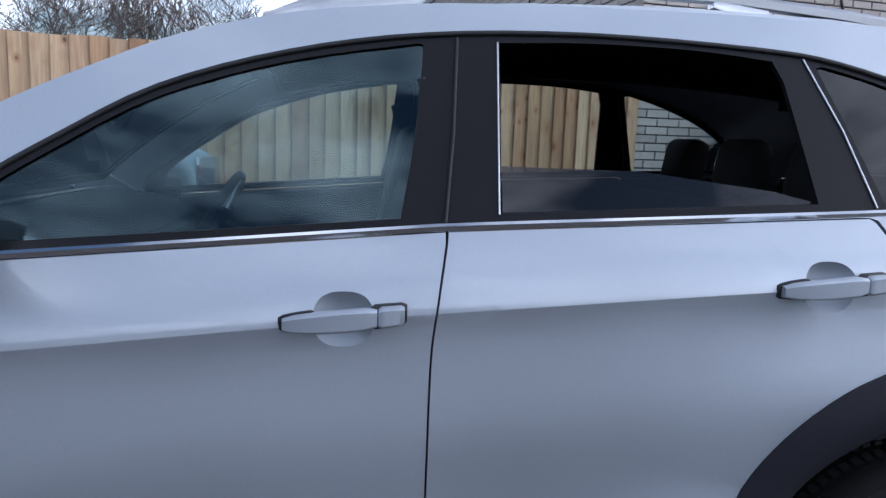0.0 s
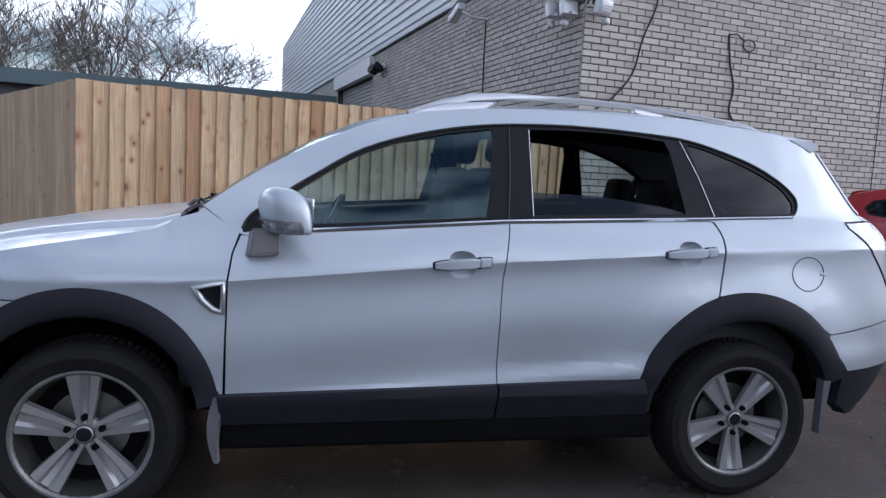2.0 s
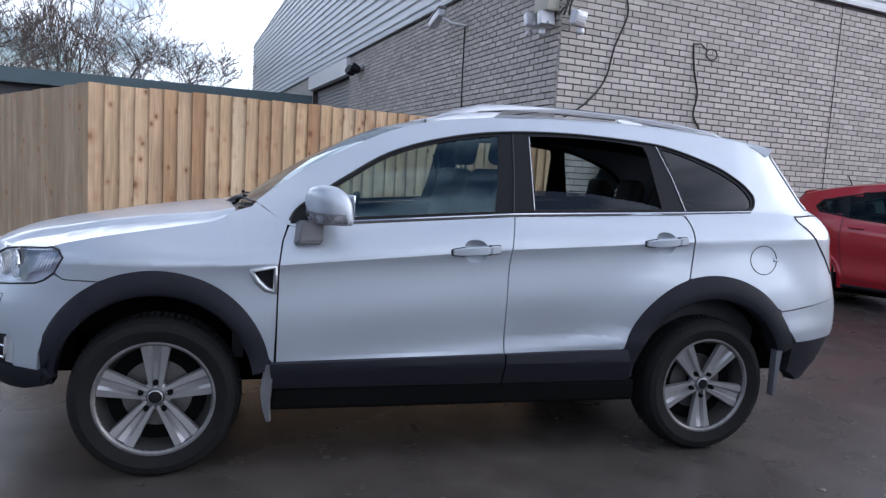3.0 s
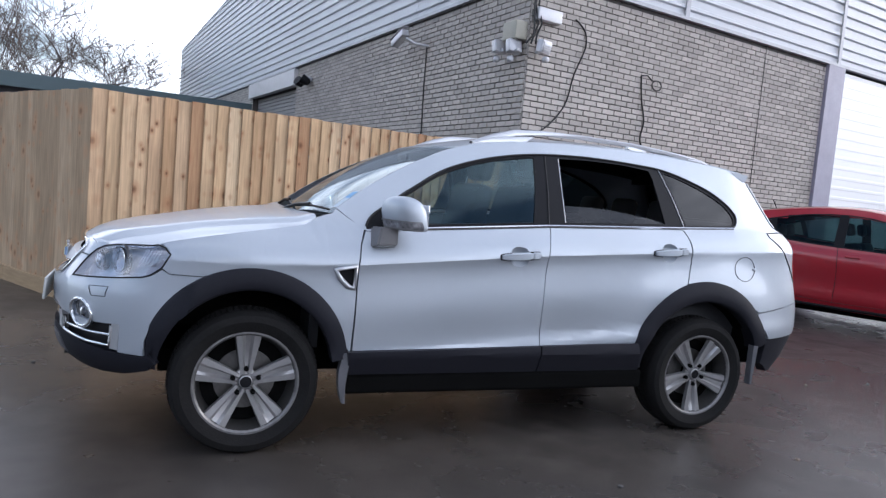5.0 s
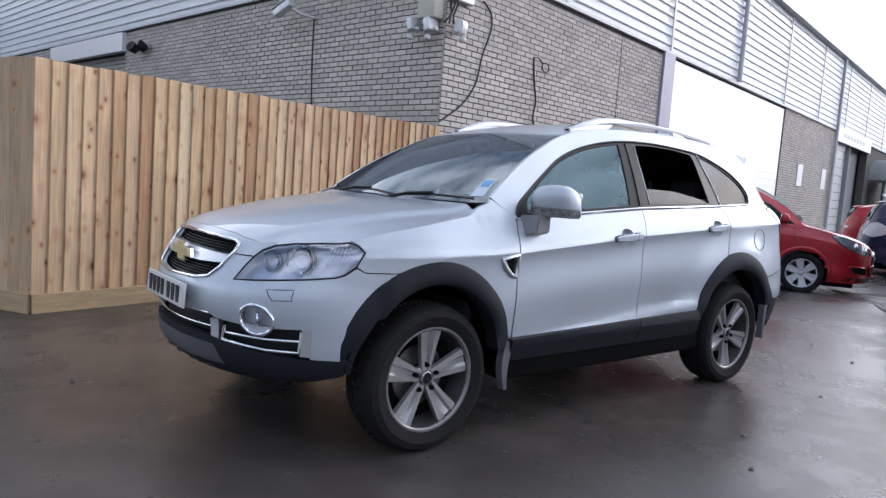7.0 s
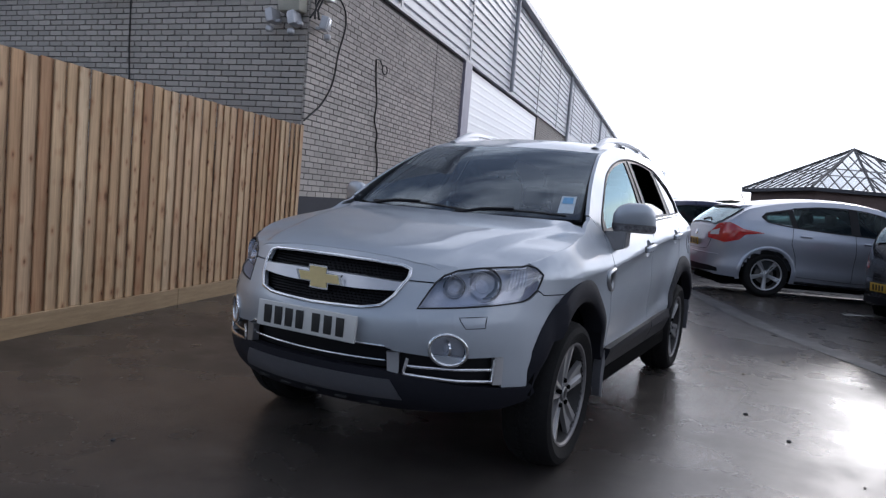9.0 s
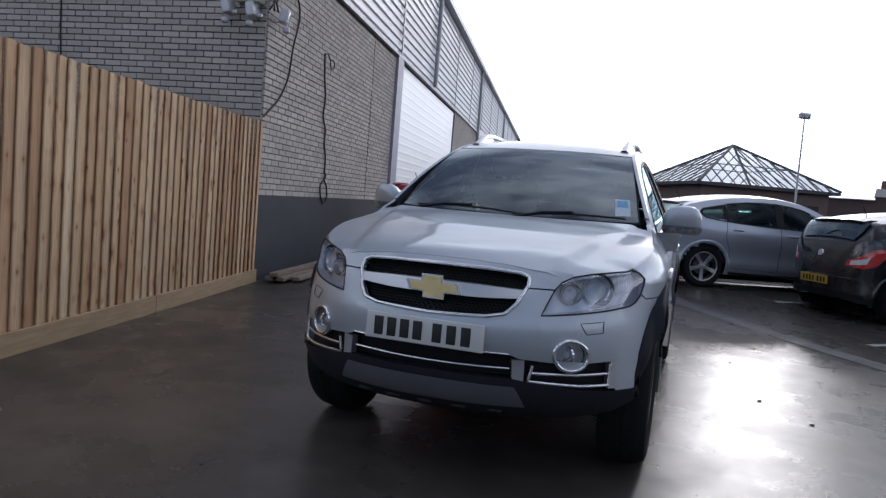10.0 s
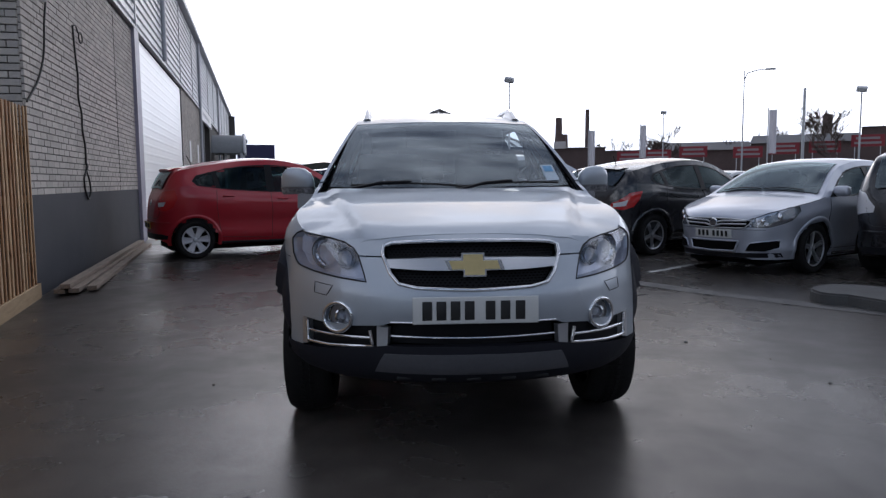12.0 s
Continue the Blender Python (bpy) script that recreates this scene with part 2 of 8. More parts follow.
def ground_material():
    m = bpy.data.materials.new("wet_tarmac")
    m.use_nodes = True
    n, l = m.node_tree.nodes, m.node_tree.links
    b = n["Principled BSDF"]
    tc = n.new("ShaderNodeTexCoord")

    def tex(scale, detail=5.0, rough=0.55):
        t = n.new("ShaderNodeTexNoise")
        t.inputs["Scale"].default_value, t.inputs["Detail"].default_value, t.inputs["Roughness"].default_value = scale, detail, rough
        l.new(tc.outputs["Object"], t.inputs["Vector"])
        return t

    def ramp(src, p0, p1, c0, c1):
        r = n.new("ShaderNodeValToRGB")
        r.color_ramp.elements[0].position, r.color_ramp.elements[1].position = p0, p1
        r.color_ramp.elements[0].color, r.color_ramp.elements[1].color = (*c0, 1), (*c1, 1)
        l.new(src, r.inputs["Fac"])
        return r

    b.inputs["Specular IOR Level"].default_value = 0.38
    patch, mid, grit = tex(0.45, 4.0), tex(3.0, 6.0), tex(170.0, 3.0)
    colour = ramp(patch.outputs["Fac"], 0.35, 0.65, (0.046, 0.040, 0.036), (0.086, 0.075, 0.066))
    speck = ramp(grit.outputs["Fac"], 0.3, 0.75, (0.75, 0.75, 0.75), (1.3, 1.3, 1.3))
    stain = ramp(mid.outputs["Fac"], 0.35, 0.7, (0.8, 0.8, 0.8), (1.15, 1.15, 1.15))
    m1, m2 = n.new("ShaderNodeMixRGB"), n.new("ShaderNodeMixRGB")
    for x in (m1, m2):
        x.blend_type, x.inputs["Fac"].default_value = "MULTIPLY", 1.0
    l.new(colour.outputs["Color"], m1.inputs["Color1"])
    l.new(speck.outputs["Color"], m1.inputs["Color2"])
    l.new(m1.outputs["Color"], m2.inputs["Color1"])
    l.new(stain.outputs["Color"], m2.inputs["Color2"])
    l.new(m2.outputs["Color"], b.inputs["Base Color"])
    wet = n.new("ShaderNodeMath")
    wet.operation = "ADD"
    half = n.new("ShaderNodeMath")
    half.operation, half.inputs[1].default_value = "MULTIPLY", 0.45
    l.new(mid.outputs["Fac"], half.inputs[0])
    l.new(patch.outputs["Fac"], wet.inputs[0])
    l.new(half.outputs["Value"], wet.inputs[1])
    rr = ramp(wet.outputs["Value"], 0.56, 0.86, (0.42, 0.42, 0.42), (0.20, 0.20, 0.20))
    l.new(rr.outputs["Color"], b.inputs["Roughness"])
    bp = n.new("ShaderNodeBump")
    bp.inputs["Strength"].default_value, bp.inputs["Distance"].default_value = 0.25, 0.004
    l.new(grit.outputs["Fac"], bp.inputs["Height"])
    l.new(bp.outputs["Normal"], b.inputs["Normal"])
    return m


def wood_material(name, tones, knot):
    """Sawn softwood boards: grain along z, dark knots with a red halo, water stains, and a tone of its own for each board."""
    m = bpy.data.materials.new(name)
    m.use_nodes = True
    n, l = m.node_tree.nodes, m.node_tree.links
    b = n["Principled BSDF"]
    b.inputs["Roughness"].default_value = 0.75
    b.inputs["Specular IOR Level"].default_value = 0.25
    tc, oi = n.new("ShaderNodeTexCoord"), n.new("ShaderNodeObjectInfo")
    off, add = n.new("ShaderNodeVectorMath"), n.new("ShaderNodeVectorMath")
    off.operation, off.inputs[0].default_value = "SCALE", (7.0, 3.0, 31.0)
    l.new(oi.outputs["Random"], off.inputs["Scale"])
    l.new(tc.outputs["Object"], add.inputs[0])
    l.new(off.outputs["Vector"], add.inputs[1])

    def mapped(scale):
        mp = n.new("ShaderNodeMapping")
        mp.inputs["Scale"].default_value = scale
        l.new(add.outputs["Vector"], mp.inputs["Vector"])
        return mp.outputs["Vector"]

    def noise_at(scale, detail, size):
        t = n.new("ShaderNodeTexNoise")
        t.inputs["Scale"].default_value, t.inputs["Detail"].default_value = size, detail
        l.new(mapped(scale), t.inputs["Vector"])
        return t.outputs["Fac"]

    def ranged(src, a, b_, c, d):
        r = n.new("ShaderNodeMapRange")
        for key, v in (("From Min", a), ("From Max", b_), ("To Min", c), ("To Max", d)):
            r.inputs[key].default_value = v
        l.new(src, r.inputs["Value"])
        return r.outputs["Result"]

    def mix(fac, c1, c2, kind="MIX"):
        x = n.new("ShaderNodeMixRGB")
        x.blend_type = kind
        for key, v in (("Fac", fac), ("Color1", c1), ("Color2", c2)):
            if isinstance(v, bpy.types.NodeSocket):
                l.new(v, x.inputs[key])
            else:
                x.inputs[key].default_value = v
        return x.outputs["Color"]

    ramp = n.new("ShaderNodeValToRGB")
    ramp.color_ramp.elements[0].color = (*tones[0], 1)
    ramp.color_ramp.elements[1].color = (*tones[-1], 1)
    for k, c in enumerate(tones[1:-1]):
        e = ramp.color_ramp.elements.new((k + 1) / (len(tones) - 1))
        e.color = (*c, 1)
    l.new(oi.outputs["Random"], ramp.inputs["Fac"])
    grain = ranged(noise_at((6.0, 6.0, 0.30), 6.0, 10.0), 0.3, 0.7, 0.80, 1.14)
    stain = ranged(noise_at((1.6, 1.6, 0.7), 4.0, 2.0), 0.35, 0.65, 0.86, 1.10)
    scaled = n.new("ShaderNodeVectorMath")
    scaled.operation = "SCALE"
    both_ = n.new("ShaderNodeMath")
    both_.operation = "MULTIPLY"
    l.new(grain, both_.inputs[0])
    l.new(stain, both_.inputs[1])
    l.new(ramp.outputs["Color"], scaled.inputs[0])
    l.new(both_.outputs["Value"], scaled.inputs["Scale"])
    col = scaled.outputs["Vector"]
    for scale, r0, r1 in (((5.2, 0.5, 3.8), 0.13, 0.40), ((8.5, 0.5, 6.0), 0.10, 0.30)):
        vor = n.new("ShaderNodeTexVoronoi")
        vor.inputs["Scale"].default_value = 1.0
        l.new(mapped(scale), vor.inputs["Vector"])
        col = mix(ranged(vor.outputs["Distance"], r0, r1, 0.55, 0.0), col, (knot[0] * 2.4, knot[1] * 2.2, knot[2] * 2.0, 1))
        col = mix(ranged(vor.outputs["Distance"], r0 * 0.45, r0 * 1.35, 0.85, 0.0), col, (*knot, 1))
    l.new(col, b.inputs["Base Color"])
    bp = n.new("ShaderNodeBump")
    bp.inputs["Strength"].default_value, bp.inputs["Distance"].default_value = 0.25, 0.003
    l.new(grain, bp.inputs["Height"])
    l.new(bp.outputs["Normal"], b.inputs["Normal"])
    return m


M_GROUND = ground_material()
M_BRICK = material("grey_brick", (0.465, 0.425, 0.385), 0.85, vary=0.12, scale=1.2, fine=45, bump=0.4, random_island=0.13, random_object=0.13)
M_MORTAR = material("dark_mortar", (0.078, 0.073, 0.069), 0.95, vary=0.15)
M_BAND = material("grey_masonry_paint", (0.062, 0.064, 0.074), 0.80, vary=0.12, scale=2.0, bump=0.15, spec=0.2)
M_CLAD = material("pale_grey_cladding", (0.55, 0.57, 0.60), 0.42, vary=0.06, scale=0.7, fine=7.0, stretch=(0.3, 1, 2.5))
M_CLAD_TRIM = material("grey_trim", (0.42, 0.43, 0.46), 0.45)
M_WHITE = material("white_sheet", (0.88, 0.88, 0.88), 0.34, vary=0.04, scale=0.8)
M_PIER = material("lilac_grey_steel", (0.30, 0.29, 0.36), 0.5)
M_DARK = material("dark_opening", (0.03, 0.03, 0.033), 0.7)
M_ROOF = material("grey_roof_sheet", (0.25, 0.26, 0.27), 0.6)
M_FENCE = wood_material("fence_wood", ((0.37, 0.21, 0.115), (0.48, 0.31, 0.175), (0.54, 0.37, 0.215), (0.59, 0.42, 0.26), (0.51, 0.34, 0.205), (0.61, 0.46, 0.30)), (0.13, 0.062, 0.032))
# Narrower, greyer range of tones than the main fence.
M_FENCE_RETURN = wood_material("return_fence_wood", ((0.40, 0.29, 0.185), (0.45, 0.33, 0.21), (0.49, 0.365, 0.24)), (0.22, 0.13, 0.075))
M_RAIL = material("gravel_board_wood", (0.33, 0.22, 0.12), 0.8, vary=0.2, stretch=(0.6, 6, 6), tint=(0.42, 0.31, 0.18))
M_TIMBER = material("old_timber", (0.24, 0.19, 0.15), 0.85, vary=0.5, stretch=(0.5, 6, 6))

# ---- setting ----
def build_ground():
    xs = sorted(set([-2000, -800, -300, -120, -60, -40] + [x * 0.5 for x in range(-20, 40)] + [x * 1.0 for x in range(-30, 61)] + [80, 120, 300, 800, 2000]))
    ys = xs
    vs = [(x, y, ground_z(x, y)) for y in ys for x in xs]
    w = len(xs)
    fs = [(j * w + i, j * w + i + 1, (j + 1) * w + i + 1, (j + 1) * w + i) for j in range(len(ys) - 1) for i in range(w - 1)]
    me = bpy.data.meshes.new("ground")
    me.from_pydata(vs, [], fs)
    me.shade_smooth()
    tagged(finish("ground", me, M_GROUND), "dark damp tarmac yard with glossy wet patches", "ground", kind="structure")


build_ground()
CORNER = (2.547, 4.150)
FRONT = pose(CORNER[0], CORNER[1], 0, 0, 0, 10.8)     # x along the front wall, y into the building
LEFT = pose(CORNER[0], CORNER[1], 0, 0, 0, 97.0)      # x along the side wall, -y outwards... y negative inside


def solid_wall(name, m, u0, u1, z0, z1, thick, inward, material_, label, openings=()):
    """A wall slab in the plane y = 0 of m, with rectangular openings (u0, u1, z0, z1) that go through."""
    us = sorted({u0, u1, *[o[0] for o in openings], *[o[1] for o in openings]})
    zs = sorted({z0, z1, *[o[2] for o in openings], *[o[3] for o in openings]})
    items = []
    for a, b in zip(us, us[1:]):
        for c, d in zip(zs, zs[1:]):
            if any(o[0] <= a and b <= o[1] and o[2] <= c and d <= o[3] for o in openings):
                continue
            items.append(((a + b) / 2, inward * thick / 2, (c + d) / 2, b - a, thick, d - c))
    ob = finish(name, boxes_mesh(name, items), material_)
    ob.matrix_world = m
    return tagged(ob, label, "wall", kind="structure")


BRICK_L, BRICK_H, JOINT = 0.225, 0.066, 0.011


def brick_cells(u0, u1, z0, z1, openings=()):
    """Stretcher bond: (centre u, centre z, length) of each brick."""
    cells = []
    for r in range(int((z1 - z0) / (BRICK_H + JOINT))):
        z = z0 + (r + 0.5) * (BRICK_H + JOINT)
        u = u0 - ((BRICK_L + JOINT) / 2 if r % 2 else 0.0)
        while u < u1 - 0.02:
            a, b = max(u, u0), min(u + BRICK_L, u1)
            if b - a > 0.03 and not any(o[0] < b and a < o[1] and o[2] < z < o[3] for o in openings):
                cells.append(((a + b) / 2, z, b - a))
            u += BRICK_L + JOINT
    return cells


def lay_bricks(wall, cells, outward, pick):
    """Bricks proud of the mortar: those that pick() chooses are parts of their own, the rest one joined part."""
    rnd = random.Random(7)
    shared, rest, count = {}, [], 0
    for u, z, ln in cells:
        proud = 0.012 + rnd.uniform(-0.002, 0.003)
        if count < 300 and pick(u, z) and ln > BRICK_L - 0.005:
            key = round(proud, 3)
            if key not in shared:
                bm = bmesh.new()
                add_box(bm, 0, 0, 0, BRICK_L - 0.002, 0.03, BRICK_H - 0.002)
                outer = [e for e in bm.edges if all(v.co.y * outward > 0 for v in e.verts)]
                bmesh.ops.bevel(bm, geom=outer, offset=0.004, segments=1, affect="EDGES")
                me = bpy.data.meshes.new("brick")
                bm.to_mesh(me)
                bm.free()
                me.materials.append(M_BRICK)
                shared[key] = me
            b = new("brick", shared[key])
            b.parent = wall
            b.location = (u, outward * (proud - 0.015), z)
            count += 1
        else:
            rest.append((u, outward * (proud - 0.015), z, ln - 0.002, 0.03, BRICK_H - 0.002))
    if rest:
        ob = finish("brickwork", boxes_mesh("brickwork", rest), M_BRICK, wall)
        tagged(ob, kind="stuff")


def cladding(name, m, u0, u1, z0, z1, outward, label, joints, profile=0.19, top=None):
    """Horizontally ribbed sheets with trapezoid ribs, one sheet a bay."""
    holder = empty(name, m)
    tagged(holder, label, "wall cladding", kind="structure")
    edges = [u0, *[j for j in joints if u0 < j < u1], u1]
    for a, b in zip(edges, edges[1:]):
        bm = bmesh.new()
        z = z0
        pts = []
        while z < z1 - 0.01:
            for dz, dy in ((0, 0.0), (0.105, 0.0), (0.125, 0.035), (0.17, 0.035)):
                if z + dz < z1:
                    pts.append((dy, z + dz))
            z += profile
        pts.append((0.0, z1))
        rows = []
        for dy, zz in pts:
            za = min(zz, top(a)) if top else zz
            zb = min(zz, top(b)) if top else zz
            rows.append((bm.verts.new((a + 0.004, outward * (dy + 0.02), za)), bm.verts.new((b - 0.004, outward * (dy + 0.02), zb))))
        for (p, q), (r, s) in zip(rows, rows[1:]):
            bm.faces.new((p, q, s, r))
        part("cladding_sheet", bm, M_CLAD, holder)
        jt = boxes_mesh("joint_cover", [(b, outward * 0.065, (z0 + z1) / 2, 0.09, 0.02, z1 - z0)])
        if top is None:
            finish("joint_cover", jt, M_CLAD_TRIM, holder)
    return holder


EAVES = 6.85
# openings along the front: white door bay, service door
solid_wall("wall_front", FRONT, 0.035, 6.80, 0, 4.25, 0.3, 1, M_MORTAR, "grey brick wall with a dark grey painted base band")
wall_front = bpy.data.objects["wall_front"]
solid_wall("wall_front_far", FRONT, 15.9, 55.0, 0, 4.25, 0.3, 1, M_MORTAR, "grey brick wall of the workshop beyond the white bay", openings=((23.0, 29.4, 0, 3.95),))
wall_far = bpy.data.objects["wall_front_far"]
solid_wall("wall_side", LEFT, 0.32, 31.0, 0, 4.2, 0.3, -1, M_MORTAR, "grey brick side wall behind the timber fence", openings=((10.4, 15.0, 0, 3.72),))
wall_side = bpy.data.objects["wall_side"]
# lower painted band
band = finish("painted_band", boxes_mesh("painted_band", [(3.40, -0.009, 0.55, 6.80, 0.018, 1.09)]), M_BAND)
band.matrix_world = FRONT
tagged(band, "dark grey painted band along the foot of the brick wall", "wall band", kind="structure")
# white bay
bm = bmesh.new()
rows = []
for k in range(23):
    z = 0.0 + k * 0.19
    for dz, dy in ((0.0, 0.0), (0.12, 0.0), (0.135, -0.0025), (0.175, -0.0025)):
        if z + dz <= 4.25:
            rows.append((bm.verts.new((7.33, dy + 0.02, z + dz)), bm.verts.new((15.9, dy + 0.02, z + dz))))
for (p, q), (r, s) in zip(rows, rows[1:]):
    bm.faces.new((p, q, s, r))
ob = part("white_panel", bm, M_WHITE)
ob.matrix_world = FRONT
tagged(ob, "white ribbed metal panel closing a wide bay", "wall panel", kind="structure")
ob = finish("steel_pier", boxes_mesh("steel_pier", [(7.065, 0.05, 2.12, 0.53, 0.25, 4.24)]), M_PIER)
ob.matrix_world = FRONT
tagged(ob, "lilac grey steel pier beside the white bay", "pier", kind="structure")
cladding("cladding_front", FRONT, 0.0, 55.0, 4.27, EAVES, -1, "pale grey ribbed metal cladding under the eaves", [2.9 + 4.2 * i for i in range(13)])
side_top = lambda v: EAVES + 1.1 * (v / 14.0) if v < 14 else EAVES + 1.1 - 0.66 * (v - 14) / 17.0
cladding("cladding_side", LEFT, 0.0, 31.0, 4.22, 8.05, 1, "pale grey ribbed metal cladding on the gable side", [3.4 * i for i in range(1, 10)], top=side_top)
for nm, m, it, lab in (("drip_trim", FRONT, (27.5, -0.03, 4.25, 55.0, 0.10, 0.05), "pale metal drip trim under the cladding"),
                       ("drip_trim", LEFT, (15.5, 0.03, 4.20, 31.0, 0.10, 0.05), "pale metal drip trim on the side wall"),
                       ("gutter", FRONT, (27.5, -0.12, EAVES + 0.06, 55.4, 0.22, 0.16), "grey metal gutter along the eaves")):
    ob = finish(nm, boxes_mesh(nm, [it]), M_CLAD_TRIM)
    ob.matrix_world = m
    tagged(ob, lab, "trim", kind="structure")
# roof and closing walls
bm = bmesh.new()
vs = [bm.verts.new(p) for p in ((0, 0, EAVES), (55, 0, EAVES), (55, 14, EAVES + 1.1), (0.93, 13.97, EAVES + 1.1), (55, 31, EAVES + 0.44), (2.05, 30.93, EAVES + 0.44))]
bm.faces.new((vs[0], vs[1], vs[2], vs[3]))
bm.faces.new((vs[3], vs[2], vs[4], vs[5]))
ob = part("roof", bm, M_ROOF)
ob.matrix_world = FRONT
tagged(ob, "shallow grey sheet roof of the workshop", "roof", kind="structure")
ob = finish("wall_back", boxes_mesh("wall_back", [(28.6, 30.9, 3.6, 52.8, 0.3, 7.2), (55, 15, 3.4, 0.3, 31, 6.8)]), M_MORTAR)
ob.matrix_world = FRONT
tagged(ob, "plain grey rear walls of the workshop", "wall", kind="structure")
lay_bricks(wall_side, brick_cells(0.02, 10.35, 1.6, 4.2), 1, lambda u, z: z > 2.3 and u < 4.6)
lay_bricks(wall_side, brick_cells(15.05, 31.0, 2.0, 4.2), 1, lambda u, z: False)
lay_bricks(wall_far, brick_cells(15.95, 22.95, 0.0, 4.25), -1, lambda u, z: False)
lay_bricks(wall_front, brick_cells(0.0, 6.8, 1.09, 4.22), -1, lambda u, z: z > 2.0 and u < 5.0)

# ---- fence ----
FENCE_A, FENCE_B = Vector((-2.40, 2.895, 0)), Vector((2.56, 4.13, 0))


def build_fence(name, a, b, label, seed, spacing=0.124, step=0.021, wood=None):
    d = b - a
    ang = math.degrees(math.atan2(d.y, d.x))
    f = empty(name, pose(a.x, a.y, 0, 0, 0, ang))
    tagged(f, label, "fence")
    rnd = random.Random(seed)
    n = int(round(d.length / spacing))
    kinds = []
    for k in range(5):
        bm = bmesh.new()
        wob = rnd.uniform(-0.004, 0.004)
        prof = [(-0.058, 0.004), (-0.066, 0.010 - step * 0.9), (-0.060, 0.006 - step), (0.070, 0.006), (0.070, 0.014)]
        lo = [bm.verts.new((x, y, 0)) for x, y in prof]
        mid = [bm.verts.new((x + wob, y + wob * 0.6, 0.9)) for x, y in prof]
        top = [bm.verts.new((x, y, 1.84)) for x, y in prof]
        for r, s in ((lo, mid), (mid, top)):
            for i in range(5):
                j = (i + 1) % 5
                bm.faces.new((r[i], r[j], s[j], s[i]))
        bm.faces.new(top)
        bm.faces.new(lo[::-1])
        me = bpy.data.meshes.new("board")
        bmesh.ops.recalc_face_normals(bm, faces=bm.faces)
        bm.to_mesh(me)
        bm.free()
        me.materials.append(wood or M_FENCE)
        kinds.append(me)
    for i in range(n):
        u = (i + 0.5) * d.length / n
        p = a + d * (u / d.length)
        ob = new("board", kinds[rnd.randrange(5)])
        ob.parent = f
        ob.location = (u, rnd.uniform(-0.002, 0.002), ground_z(p.x, p.y) + 0.15 + rnd.uniform(-0.006, 0.006))
        ob.rotation_euler = (0, radians(rnd.uniform(-0.25, 0.25)), radians(rnd.uniform(-2.6, 2.6)))
    # gravel boards in lengths, rails and posts behind
    for s in range(int(d.length // 2.6) + 1):
        u0, u1 = s * 2.6, min(d.length, (s + 1) * 2.6)
        if u1 - u0 < 0.05:
            continue
        g0, g1 = (ground_z(*(a + d * (u / d.length)).xy) for u in (u0, u1))
        bm = bmesh.new()
        add_box(bm, (u0 + u1) / 2, -0.014, 0.08, u1 - u0 - 0.006, 0.03, 0.16, bevel=0.004)
        for v in bm.verts:
            v.co.z += g0 + (g1 - g0) * (v.co.x - u0) / (u1 - u0) - 0.004
        part("gravel_board", bm, M_RAIL, f)
        for z in (0.45, 1.05, 1.65):
            bm = bmesh.new()
            add_box(bm, (u0 + u1) / 2, 0.05, z + (g0 + g1) / 2, u1 - u0, 0.07, 0.08)
            part("rail", bm, M_RAIL, f)
        bm = bmesh.new()
        add_box(bm, u0 + 0.06, 0.08, 0.9 + g0, 0.10, 0.10, 1.84)
        part("post", bm, M_RAIL, f)
    return f


build_fence("timber_fence", FENCE_A, FENCE_B, "pale new featheredge timber fence against the brick corner", 3)
RETURN_A = Vector((-2.40, 2.895, 0))
RETURN_B = RETURN_A + Vector((math.cos(radians(120)), math.sin(radians(120)), 0)) * 7.0
build_fence("timber_fence", RETURN_B, RETURN_A, "timber fence return beside the yard", 5, step=0.012, wood=M_FENCE_RETURN)

# ---- car materials ----
def car_paint(name, base, flake=0.35, rough=0.32, metal=0.6):
    """Metallic lacquer: flake sparkle in the base, clear coat above, faint road dust."""
    m = bpy.data.materials.new(name)
    m.use_nodes = True
    n, l = m.node_tree.nodes, m.node_tree.links
    b = n["Principled BSDF"]
    b.inputs["Metallic"].default_value = metal
    b.inputs["Coat Weight"].default_value, b.inputs["Coat Roughness"].default_value = 0.75, 0.03
    tc = n.new("ShaderNodeTexCoord")
    dust, fl = n.new("ShaderNodeTexNoise"), n.new("ShaderNodeTexNoise")
    dust.inputs["Scale"].default_value, dust.inputs["Detail"].default_value = 2.2, 6.0
    fl.inputs["Scale"].default_value, fl.inputs["Detail"].default_value = 900.0, 1.0
    l.new(tc.outputs["Object"], dust.inputs["Vector"])
    l.new(tc.outputs["Object"], fl.inputs["Vector"])
    mr = n.new("ShaderNodeMapRange")
    mr.inputs["From Min"].default_value, mr.inputs["From Max"].default_value = 0.3, 0.7
    mr.inputs["To Min"].default_value, mr.inputs["To Max"].default_value = 1 - flake * 0.25, 1 + flake * 0.25
    l.new(fl.outputs["Fac"], mr.inputs["Value"])
    sc = n.new("ShaderNodeVectorMath")
    sc.operation, sc.inputs[0].default_value = "SCALE", base
    l.new(mr.outputs["Result"], sc.inputs["Scale"])
    l.new(sc.outputs["Vector"], b.inputs["Base Color"])
    rr = n.new("ShaderNodeMapRange")
    rr.inputs["From Min"].default_value, rr.inputs["From Max"].default_value = 0.35, 0.7
    rr.inputs["To Min"].default_value, rr.inputs["To Max"].default_value = rough - 0.04, rough + 0.08
    l.new(dust.outputs["Fac"], rr.inputs["Value"])
    l.new(rr.outputs["Result"], b.inputs["Roughness"])
    return m


